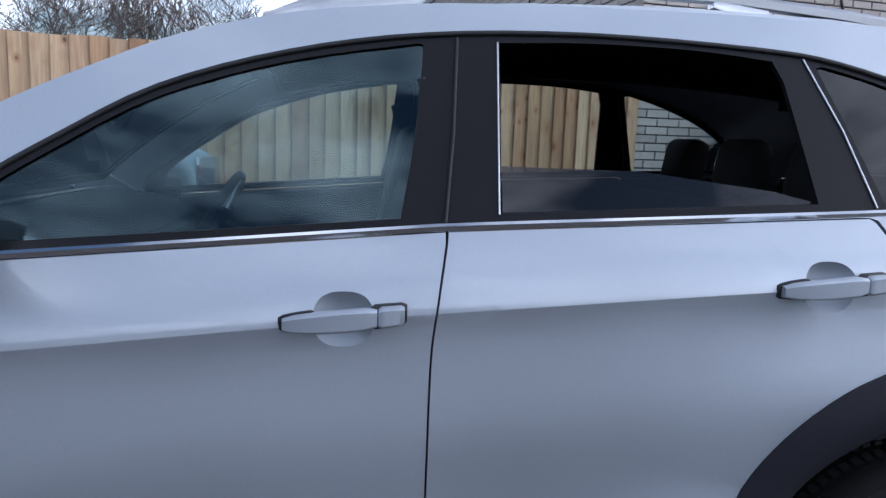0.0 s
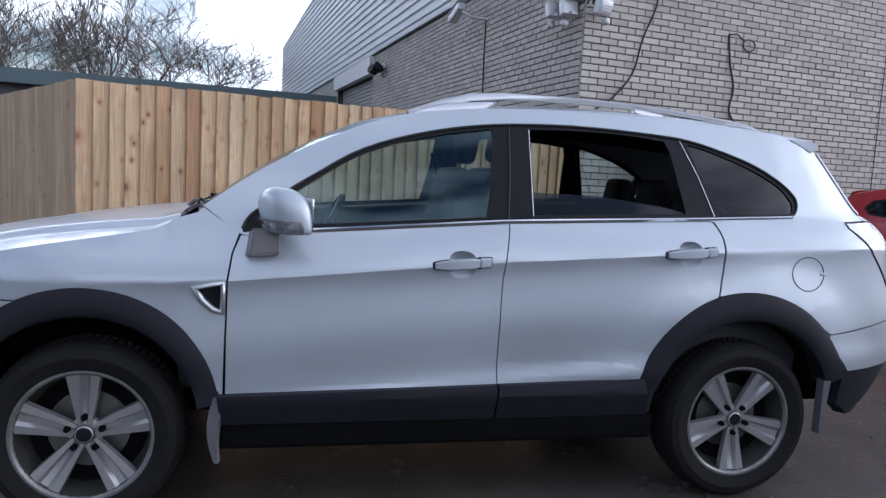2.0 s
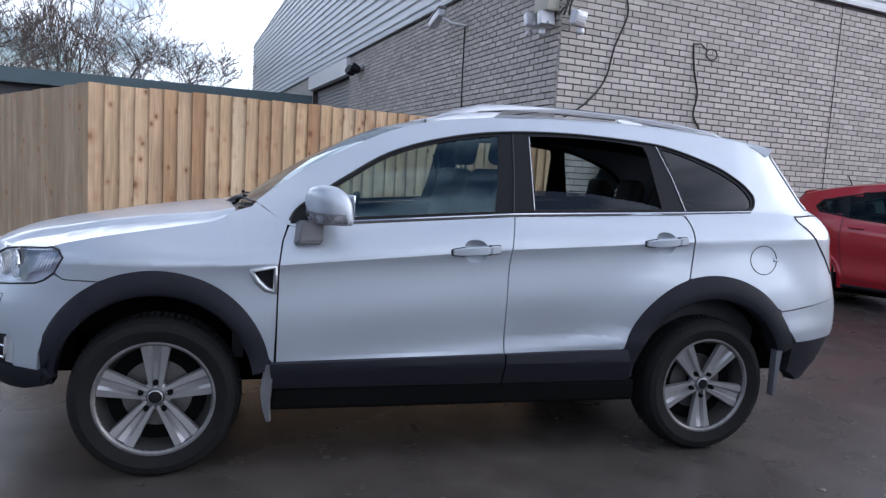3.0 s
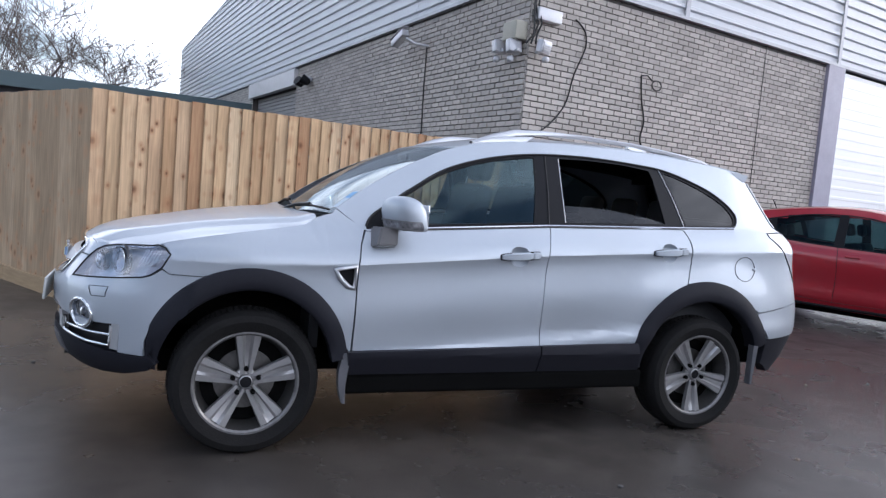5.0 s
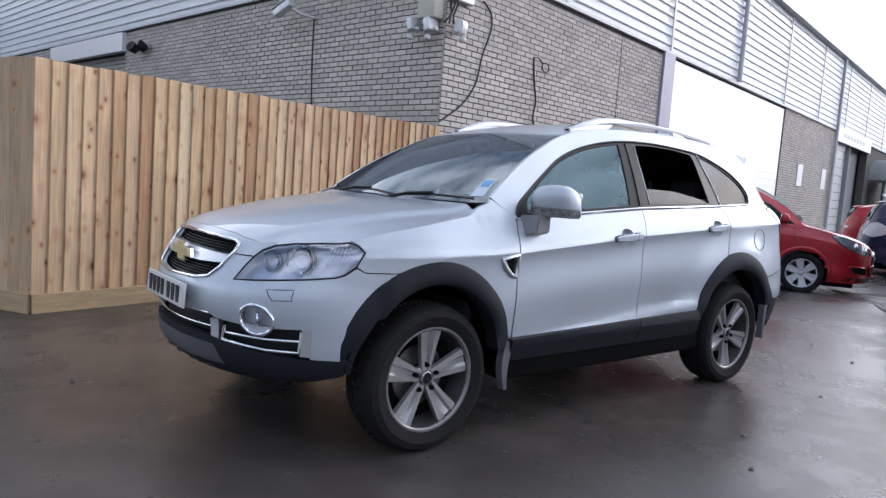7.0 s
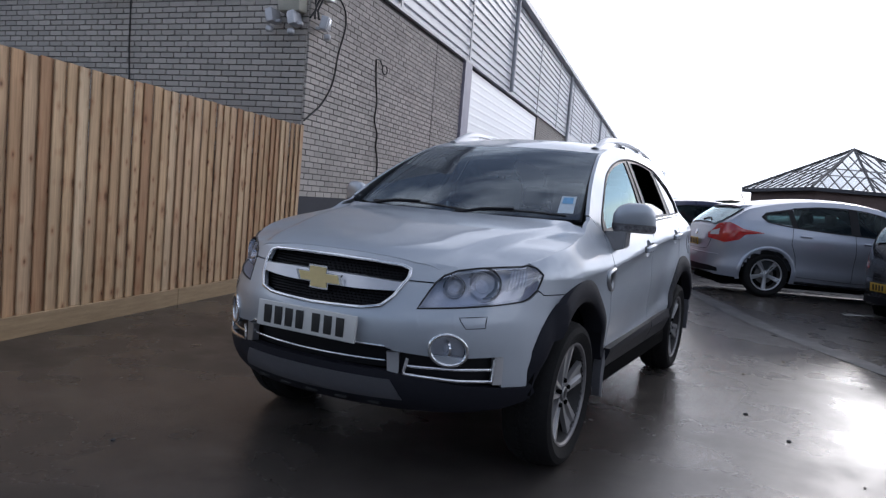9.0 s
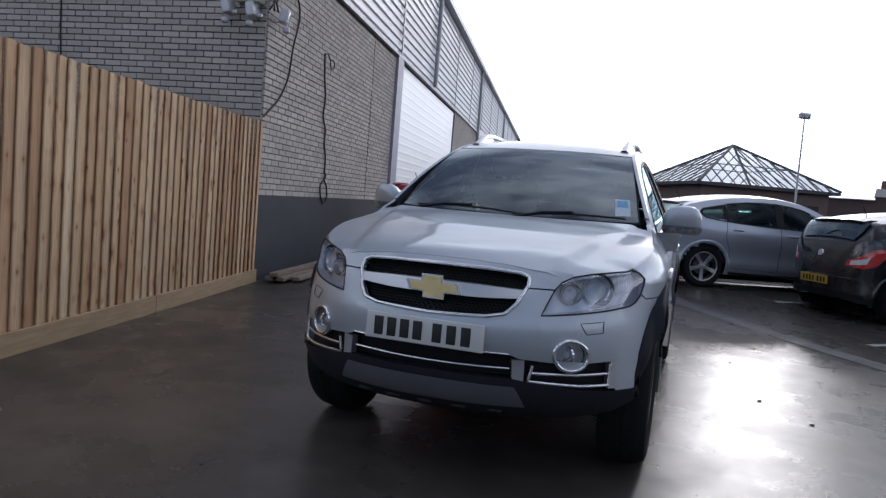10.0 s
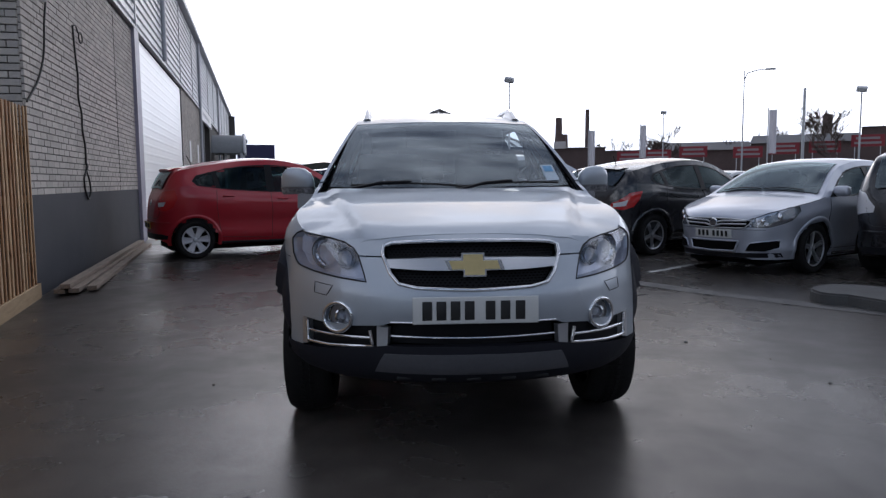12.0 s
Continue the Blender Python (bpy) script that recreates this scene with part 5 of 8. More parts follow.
# ---- bonnet, screen, roof, tail ----
HZ = [(-2.21, 0.939), (-2.14, 0.969), (-2.014, 1.002), (-1.869, 1.032), (-1.58, 1.086), (-1.291, 1.129), (-1.0, 1.156), (-0.9, 1.164)]
front_edge = [nose(u, v) for u, v in HL_TOP[3:]]
hood_edge = [(x, side_w(x, z), z) for x, z in HOOD[::-1] if x < -1.06]
EDGE = [(-2.21, 0.30, 0.914), (-2.12, 0.47, 0.933)] + [tuple(p) for p in front_edge] + hood_edge[1:] + [(-0.95, 0.775, 1.150)]
EZ, EY = [(x, z) for x, y, z in EDGE], [(x, y) for x, y, z in EDGE]


def bonnet_z(x, y):
    ye = interp(x, EY)
    k = min(1.3, abs(y) / ye)
    return interp(x, HZ) - (interp(x, HZ) - interp(x, EZ)) * k ** 2.6 + 0.021 * (1 - smooth01(abs(y), 0.405 + 0.235 * (x + 2.2), 0.465 + 0.235 * (x + 2.2)))


def nose_height(x, y):
    """Height at which the nose surface stands at x, y."""
    u = NY(y)
    lo, hi = 0.88, 1.08
    for _ in range(16):
        mid = (lo + hi) / 2
        if nose(u, mid).x < x:
            lo = mid
        else:
            hi = mid
    return lo


def bonnet_map(x, y, ins=0.0):
    z = bonnet_z(x, y)
    if x < -1.85:
        zn = nose_height(x, y) + 0.004
        h = max(0.0, 0.03 - abs(z - zn)) / 0.03
        z = min(z, zn) - h * h * 0.03 * 0.25
    return Vector((x, y, z - ins))


edge = [(-2.106, 0.0), (-2.099, 0.206), (-2.080, 0.386), (-2.045, 0.500)] + [(x + 0.004, y - 0.006) for x, y in EY if -2.09 < x < -1.09] + [(-1.070, 0.765), (-1.045, 0.715), (-1.069, 0.406), (-1.084, 0.0)]
panel("bonnet", edge + [(x, -y) for x, y in edge[::-1]][1:-1], bonnet_map, M_PAINT, suv, step=(0.05, 0.02))


def screen_pt(u, v, ins=0.0):
    """u across -1..1, v from the cowl to the roof 0..1."""
    a = Vector((-1.055 + 0.115 * u * u, 0.722 * u, 1.158 + 0.020 * u * u))
    b = Vector((-0.335 + 0.050 * u * u, 0.584 * u, 1.604 - 0.014 * u * u))
    p = a.lerp(b, v)
    bul = 0.035 * 4 * v * (1 - v)
    return p + Vector((-0.55, 0, 0.83)) * (bul - ins)


def grid_patch(name, fn, nu, nv, mat, parent, u0=-1, u1=1, v0=0, v1=1, label=""):
    bm = bmesh.new()
    g = [[bm.verts.new(fn(u0 + (u1 - u0) * i / nu, v0 + (v1 - v0) * j / nv)) for i in range(nu + 1)] for j in range(nv + 1)]
    for j in range(nv):
        for i in range(nu):
            bm.faces.new((g[j][i], g[j][i + 1], g[j + 1][i + 1], g[j + 1][i]))
    return part(name, bm, mat, parent, label, smooth=True)


grid_patch("windscreen", screen_pt, 24, 12, G_SCREEN, suv, u0=-0.985, u1=0.985, v0=0.01, v1=0.985)
for (u0, u1, v0, v1) in ((-1.0, -0.955, 0, 1), (0.955, 1.0, 0, 1), (-0.955, 0.955, 0.955, 1.0), (-0.955, 0.955, 0, 0.05)):
    grid_patch("screen_border", lambda u, v: screen_pt(u, v, 0.006), 12, 8, M_BLACK, suv, u0=u0, u1=u1, v0=v0, v1=v1)
grid_patch("cowl", lambda u, v: Vector((-1.10 + 0.12 * u * u + 0.10 * v, 0.73 * u, 1.130 + 0.015 * u * u + 0.010 * v)), 16, 3, M_BLACK, suv)
for y0, y1, up in ((0.60, -0.06, 0.030), (-0.02, -0.66, 0.034)):
    pts = [screen_pt(y0 / 0.74 + (y1 - y0) / 0.74 * k, 0.004 + 0.030 * math.sin(math.pi * k) + 0.012 * k, -0.020) for k in np.linspace(0, 1, 12)]
    wp = empty("wiper", None, suv)
    wire("blade", pts, 0.006, M_SEAL, wp)
    wire("arm", [pts[0] + Vector((-0.05, 0, -0.02)), pts[3] + Vector((-0.018, 0, 0.006)), pts[6] + Vector((0, 0, 0.010))], 0.009, M_BLACK, wp)
disc = grid_patch("tax_disc", lambda u, v: screen_pt(u, v, -0.002), 4, 4, M_STICKER, suv, u0=-0.930, u1=-0.815, v0=0.07, v1=0.26, label="pale paper disc in the screen corner")
grid_patch("disc_print", lambda u, v: screen_pt(u, v, -0.005), 4, 4, M_STICKER_IN, disc, u0=-0.912, u1=-0.832, v0=0.17, v1=0.240)

RZ = [(-0.36, 1.598), (-0.25, 1.628), (-0.1, 1.664), (0.1, 1.700), (0.4, 1.730), (0.8, 1.742), (1.2, 1.733), (1.5, 1.711), (1.8, 1.664), (2.0, 1.630)]


def roof_map(x, y, ins=0.0):
    return Vector((x, y, interp(x, RZ) - (0.030 + 0.022 * smooth01(x, -0.2, 0.3) - 0.020 * smooth01(x, 1.4, 1.8)) * (abs(y) / 0.6) ** 2.4 - ins))


redge = [(-0.330, 0.0), (-0.316, 0.30), (-0.295, 0.49), (-0.268, 0.582), (0.10, 0.570), (0.6, 0.558), (1.2, 0.546), (1.7, 0.530), (1.86, 0.520), (1.90, 0.30), (1.91, 0.0)]
panel("roof", redge + [(x, -y) for x, y in redge[::-1]][1:-1], roof_map, M_PAINT, suv, step=(0.08, 0.08))
grid_patch("headlining", lambda u, v: roof_map(-0.24 + 2.05 * v, (0.580 - 0.03 * v) * u, 0.040 + 0.035 * abs(u) ** 4), 12, 12, M_CABIN, suv)
# spoiler, tailgate, rear bumper
bm = bmesh.new()
rows = []
for y in np.linspace(-0.575, 0.575, 17):
    k = (abs(y) / 0.575) ** 2.5
    rows.append([bm.verts.new((x, y, z)) for x, z in ((1.72 - 0.02 * k, 1.664 - 0.034 * k), (1.84 - 0.04 * k, 1.652 - 0.028 * k), (1.935 - 0.085 * k, 1.634 - 0.010 * k), (1.945 - 0.09 * k, 1.618 - 0.005 * k), (1.93 - 0.09 * k, 1.590 - 0.010 * k), (1.82, 1.575))])
for a, b in zip(rows, rows[1:]):
    for i in range(5):
        bm.faces.new((a[i], b[i], b[i + 1], a[i + 1]))
bm.faces.new(rows[0])
bm.faces.new(rows[-1][::-1])
part("tail_spoiler", bm, M_PAINT, suv, smooth=True, angle=50)
on_t = on_tail()


def both(pts):
    return pts + mirrored(pts)[::-1]


win = both([(TX(1.868, 1.572), 1.572), (TX(1.945, 1.45), 1.45), (TX(2.053, 1.288), 1.288)])
panel("rear_window_surround", win, on_tail(-0.004), M_BLACK, suv, step=(6, 0.05), thick=0.02)
panel("rear_window", both([(TX(1.905, 1.565), 1.565), (TX(1.98, 1.45), 1.45), (TX(2.085, 1.300), 1.300)]), on_tail(0.001), G_DARK, suv, step=(6, 0.05), thick=0.0)
for s in (-1, 1):
    wire("window_strip", along(on_tail(0.003), [(s * TX(1.874, 1.570), 1.570), (s * TX(1.95, 1.45), 1.45), (s * TX(2.058, 1.29), 1.29)], 5), 0.007, M_SATIN, suv)
gate = both([(TX(2.058, 1.284), 1.284), (TX(2.062, 1.262), 1.262), (TX(2.155, 1.258), 1.258), (TY(0.595, 1.2), 1.20), (TY(0.595, 1.05), 1.05), (TY(0.60, 0.94), 0.935), (TY(0.52, 0.80), 0.80)])
panel("tailgate", gate, on_t, M_PAINT, suv, step=(5, 0.05))
both([(TX(1.81, 0.748), 0.748), (TX(2.05, 0.784), 0.784), (TX(2.187, 0.808), 0.808), (TX(2.187, 0.928), 0.928), (TY(0.605, 0.93), 0.928), (TY(0.525, 0.79), 0.79)][::-1])
rb_low = [(TX(1.875, 0.585), 0.585), (TX(2.0, 0.590), 0.590), (TX(2.2, 0.602), 0.602), (TY(0.5, 0.60), 0.604)]
arch_end = [(TX(x, z), z) for x, z in ARCH_R if x > 1.6 and 0.60 < z < 0.745]
top_half = [(TY(0.525, 0.79), 0.79), (TY(0.605, 0.93), 0.928), (TX(2.187, 0.928), 0.928), (TX(2.187, 0.808), 0.808), (TX(2.05, 0.784), 0.784), (TX(1.768, 0.748), 0.748)]
half_b = top_half + sorted(arch_end, key=lambda p: -p[1]) + rb_low
panel("rear_bumper", half_b + mirrored(half_b)[::-1], on_t, M_PAINT, suv, step=(5, 0.03), thick=0.03)
val = [(TY(0.5, 0.595), 0.600), (TX(2.2, 0.598), 0.598), (TX(2.0, 0.586), 0.586), (TX(1.86, 0.58), 0.580), (TX(1.86, 0.42), 0.42), (TX(1.95, 0.36), 0.36), (TY(0.55, 0.35), 0.35)]
panel("rear_valance", val + mirrored(val)[::-1], on_tail(-0.008), M_PLASTIC, suv, step=(5, 0.04), thick=0.05, label="charcoal plastic rear valance")

# ---- underside, wells, cabin ----
bm = bmesh.new()
add_box(bm, 0.0, 0, 0.43, 3.5, 0.96, 0.24)
part("underbody", bm, M_UNDER, suv)
box("floor_pan", (0.0, 0, 0.40), (1.62, 1.62, 0.22), M_UNDER, suv)
box("undertray", (-1.86, 0, 0.42), (0.36, 0.90, 0.12), M_UNDER, suv)
box("rear_tray", (1.98, 0, 0.50), (0.40, 1.30, 0.26), M_UNDER, suv)
for s in (-1, 1):
    for xc in (-HUB_X, HUB_X):
        bm = bmesh.new()
        rows = []
        for i in range(25):
            a = radians(10 + 160 * i / 24)
            rows.append([bm.verts.new((xc + 0.455 * math.cos(a), s * y, HUB_Z + 0.455 * math.sin(a))) for y in (0.48, 0.84)])
        for p, q in zip(rows, rows[1:]):
            bm.faces.new((p[0], q[0], q[1], p[1]))
        bm.faces.new([r[0] for r in rows])
        part("wheel_well", bm, M_UNDER, suv)
    panel("door_lining", [(-0.90, 0.45), (1.7, 0.45), (1.75, 1.20)] + belt_line(1.6, -0.85, -0.02, 8), lambda x, z, ins=0.0: Vector((x, s * (min(0.80, raw_w(x, z)) - 0.055), z)), M_CABIN, suv, step=(0.3, 0.1), thick=0.0)
box("cabin_floor", (0.4, 0, 0.55), (2.6, 1.45, 0.04), M_CABIN, suv)
box("bulkhead", (-1.02, 0, 0.80), (0.05, 1.45, 0.62), M_CABIN, suv)
bm = bmesh.new()
prof = [(-1.0, 1.135), (-0.80, 1.135), (-0.62, 1.105), (-0.56, 1.05), (-0.60, 0.95), (-0.62, 0.70), (-1.0, 0.70)]
rows = [[bm.verts.new((x, y, z)) for x, z in prof] for y in (-0.70, 0.70)]
for i in range(len(prof)):
    j = (i + 1) % len(prof)
    bm.faces.new((rows[0][i], rows[0][j], rows[1][j], rows[1][i]))
bm.faces.new(rows[0][::-1])
bm.faces.new(rows[1])
bmesh.ops.bevel(bm, geom=bm.edges[:], offset=0.02, segments=2, affect="EDGES")
part("dashboard", bm, M_CABIN, suv, smooth=True)
sw = empty("steering_wheel", None, suv)
smx = pose(-0.44, 0.36, 1.06, 0, -62, 0)
wire("wheel_rim", [smx @ Vector((0.185 * math.cos(a), 0.185 * math.sin(a), 0)) for a in np.linspace(0, 2 * math.pi, 37)[:-1]], 0.016, M_CABIN, sw, cyclic=True, res=4)
for a in (0.25, math.pi - 0.25, math.pi * 1.5):
    wire("wheel_spoke", [smx @ Vector((0.05 * math.cos(a), 0.05 * math.sin(a), -0.01)), smx @ Vector((0.18 * math.cos(a), 0.18 * math.sin(a), 0))], 0.016, M_SATIN, sw)
rounded("wheel_boss", tuple(smx @ Vector((0, 0, -0.01))), (0.05, 0.14, 0.12), M_CABIN, sw, m=pose(0, 0, 0, 0, 28, 0), bevel=0.02)
wire("steering_column", [smx @ Vector((0, 0, -0.02)), smx @ Vector((0, 0, -0.30))], 0.03, M_CABIN, sw)


def seat(x, y, w, name, back=0.62):
    st = empty(name, None, suv)
    rounded("seat_cushion", (x - 0.12, y, 0.78), (0.52, w, 0.16), M_SEAT, st, bevel=0.05)
    rounded("seat_back", (x + 0.20, y, 0.86 + back / 2), (0.14, w * 0.96, back), M_SEAT, st, bevel=0.05, m=pose(0, 0, 0, 0, 14, 0))
    hw = min(0.27, w * 0.55)
    rounded("headrest", (x + 0.31, y, 0.95 + back + 0.02), (0.10, hw, 0.18), M_SEAT, st, bevel=0.04, m=pose(0, 0, 0, 0, 10, 0))
    for k in (-0.06, 0.06):
        wire("headrest_stalk", [(x + 0.30, y + k, 0.85 + back), (x + 0.31, y + k, 0.95 + back)], 0.006, M_CHROME, st)


seat(0.02, -0.37, 0.50, "front_seat", 0.56)
seat(0.02, 0.37, 0.50, "front_seat", 0.56)
for y in (-0.42, 0.0, 0.42):
    seat(1.00, y, 0.40, "rear_seat", 0.345)
box("tail_header", (1.765, 0, 1.572), (0.05, 1.06, 0.085), M_CABIN, suv)
rounded("interior_mirror", (-0.38, 0.0, 1.530), (0.03, 0.17, 0.045), M_BLACK, suv, bevel=0.015)
rounded("luggage_cover", (1.65, 0, 1.12), (0.60, 1.30, 0.03), M_CABIN, suv, bevel=0.01)
for y in (-0.77, 0.77):
    wire("seat_belt", [(0.25, y * 0.93, 0.80), (0.26, y * 0.90, 1.30), (0.20, y * 0.84, 1.50)], 0.018, M_SEAT, suv)


# ---- wheels ----
def road_wheel(parent, x, y, s, r, rim_r, width, spin, spokes=5, alloy=None, name="wheel", style="wide"):
    """A wheel with tyre, alloy rim, spokes, cap and nuts; s is the side it faces."""
    w = empty(name, None, parent)
    w.location = (x, y, r)
    h = width / 2
    o = -s
    tyre = [(rim_r, o * h * 0.70), (rim_r + 0.010, o * h * 0.86), (r * 0.86, o * h), (r - 0.020, o * h * 0.93), (r - 0.004, o * h * 0.72), (r, o * h * 0.5), (r, -o * h * 0.5), (r - 0.004, -o * h * 0.72), (r - 0.020, -o * h * 0.93), (r * 0.86, -o * h), (rim_r + 0.012, -o * h * 0.88), (rim_r - 0.004, -o * h * 0.80)]
    lathe("tyre", tyre, M_TYRE, w, n=64, angle=28)
    if style == "wide":
        bm = bmesh.new()
        for k in range(76):
            turn = pose(0, 0, 0, 0, -360 * k / 76, 0)
            for face in (1, -1):
                add_box(bm, r - 0.0175, face * h * 0.77, 0, 0.020, h * 0.30, 0.019, m=turn @ pose(0, 0, 0, 0, 0, -face * 20))
            add_box(bm, r - 0.0085, 0, 0, 0.020, h * 0.9, 0.019, m=turn)
        part("tread", bm, M_TYRE, w)
    ob = lathe("rim", [(rim_r - 0.002, -o * h * 0.80), (rim_r + 0.005, -o * h * 0.87), (rim_r - 0.004, -o * h * 0.87), (rim_r - 0.012, -o * h * 0.80), (rim_r - 0.013, -o * h * 0.74)], alloy or M_LIP, w, n=64)
    lathe("rim_barrel", [(rim_r - 0.012, -o * h * 0.78), (rim_r - 0.018, -o * h * 0.50), (rim_r - 0.034, -o * h * 0.10), (rim_r - 0.040, o * h * 0.7)], M_DISC, w, n=48)
    lathe("brake_disc", [(rim_r * 0.60, -o * h * 0.02), (rim_r * 0.60, o * 0.01), (0.05, o * 0.01), (0.05, -o * h * 0.02), (rim_r * 0.60, -o * h * 0.02)], M_ROTOR, w, n=40)
    # Black disc added to stand for the shade between the spokes.
    lathe("spoke_shade_disc", [(rim_r - 0.036, o * h * 0.02), (0.01, o * h * 0.02)], M_UNDER, w, n=32)
    out = -o
    for i in range(spokes):
        a = radians(spin + 360.0 / spokes * i)
        bm = bmesh.new()
        rows = []
        for k in range(7):
            t = k / 6
            rr = 0.036 + (rim_r - 0.010 - 0.036) * t
            if style == "cover":
                hw = 0.034 + 0.030 * t ** 1.5
            elif style == "wide":
                hw = 0.027 + 0.040 * t
            else:
                hw = 0.022 + 0.012 * t
            yy = out * (h * (0.62 + 0.16 * t ** 1.5) - 0.006)
            dip = 0.002 if style == "cover" else 0.013 * math.sin(math.pi * min(1, t * 1.0)) + 0.006
            row = []
            for q, d, in ((-1.0, -0.022), (-0.92, 0.0), (-0.42, 0.001), (-0.20, -dip), (0.20, -dip), (0.42, 0.001), (0.92, 0.0), (1.0, -0.022)):
                px, pz = rr, q * hw
                row.append(bm.verts.new((px * math.cos(a) - pz * math.sin(a), yy + out * d, px * math.sin(a) + pz * math.cos(a))))
            rows.append(row)
        for p, q in zip(rows, rows[1:]):
            for k in range(7):
                bm.faces.new((p[k], p[k + 1], q[k + 1], q[k]))
        part("spoke", bm, alloy or M_ALLOY, w, smooth=True, angle=30)
        if style == "wide":
            bm = bmesh.new()
            bmesh.ops.create_cone(bm, segments=6, radius1=0.014, radius2=0.011, depth=0.03, cap_ends=True)
            bmesh.ops.transform(bm, matrix=pose(0.063 * math.cos(a), out * (h * 0.63 - 0.010), 0.063 * math.sin(a), 90, 0, 0), verts=bm.verts)
            part("wheel_nut", bm, M_UNDER, w)
    lathe("hub", [(0.062, out * h * 0.30), (0.060, out * (h * 0.58 - 0.014)), (0.038, out * (h * 0.62 - 0.012)), (0.036, out * (h * 0.62 + 0.002))], alloy or M_ALLOY, w, n=32)
    lathe("cap_ring", [(0.033, out * h * 0.58), (0.033, out * (h * 0.62 + 0.003)), (0.028, out * (h * 0.62 + 0.006)), (0.027, out * h * 0.62)], M_SATIN if alloy else M_ALLOY, w, n=28)
    lathe("centre_cap", [(0.028, out * (h * 0.62 + 0.003)), (0.002, out * (h * 0.62 + 0.006))], M_BLACK if style == "wide" and alloy is None else M_SATIN, w, n=24)
    return w


for s in (-1, 1):
    road_wheel(suv, -HUB_X, s * 0.775, s, TYRE_R, 0.246, 0.235, 90)
    road_wheel(suv, HUB_X, s * 0.775, s, TYRE_R, 0.246, 0.235, 54)

# ---- other parked cars ----
G_CAR = glass("car_glass", (0.17, 0.25, 0.26), 1.38, gloss=(0.62, 0.76, 0.80))
G_CAR_SCREEN = glass("car_windscreen", (0.38, 0.50, 0.50), 1.85, haze=0.10, gloss=(0.80, 0.96, 1.0))
M_COVER = material("silver_wheel_cover", (0.50, 0.50, 0.53), 0.35, metal=0.3, vary=0.06)
M_HEADLAMP = material("headlamp_bowl", (0.13, 0.135, 0.15), 0.2, metal=0.3, vary=0.25, scale=14)
G_HEADLAMP = glass("headlamp_glass", (0.88, 0.90, 0.93), fixed=0.10, rough=0.03)
M_CAR_SEAT = material("grey_seat_cloth", (0.035, 0.035, 0.038), 0.85, vary=0.15, scale=12)
P_RED = car_paint("red_paint", (0.37, 0.006, 0.017), flake=0.2, rough=0.4, metal=0.2)
P_SILVER = car_paint("pale_silver_paint", (0.44, 0.465, 0.53), rough=0.35, metal=0.6)
P_BLACK = car_paint("black_paint", (0.012, 0.012, 0.014), flake=0.2, rough=0.25, metal=0.1)
P_NAVY = car_paint("dark_blue_paint", (0.022, 0.026, 0.075), flake=0.3, rough=0.3, metal=0.3)
P_GREY = car_paint("grey_paint", (0.16, 0.17, 0.18), flake=0.3, rough=0.3, metal=0.5)
P_WHITE = car_paint("white_paint", (0.72, 0.72, 0.72), flake=0.1, rough=0.3, metal=0.0)


def inside(poly, x, y):
    """Whether a point lies in a polygon."""
    hit = False
    for (xa, ya), (xb, yb) in zip(poly, poly[1:] + poly[:1]):
        if (ya > y) != (yb > y) and x < xa + (y - ya) * (xb - xa) / (yb - ya):
            hit = not hit
    return hit


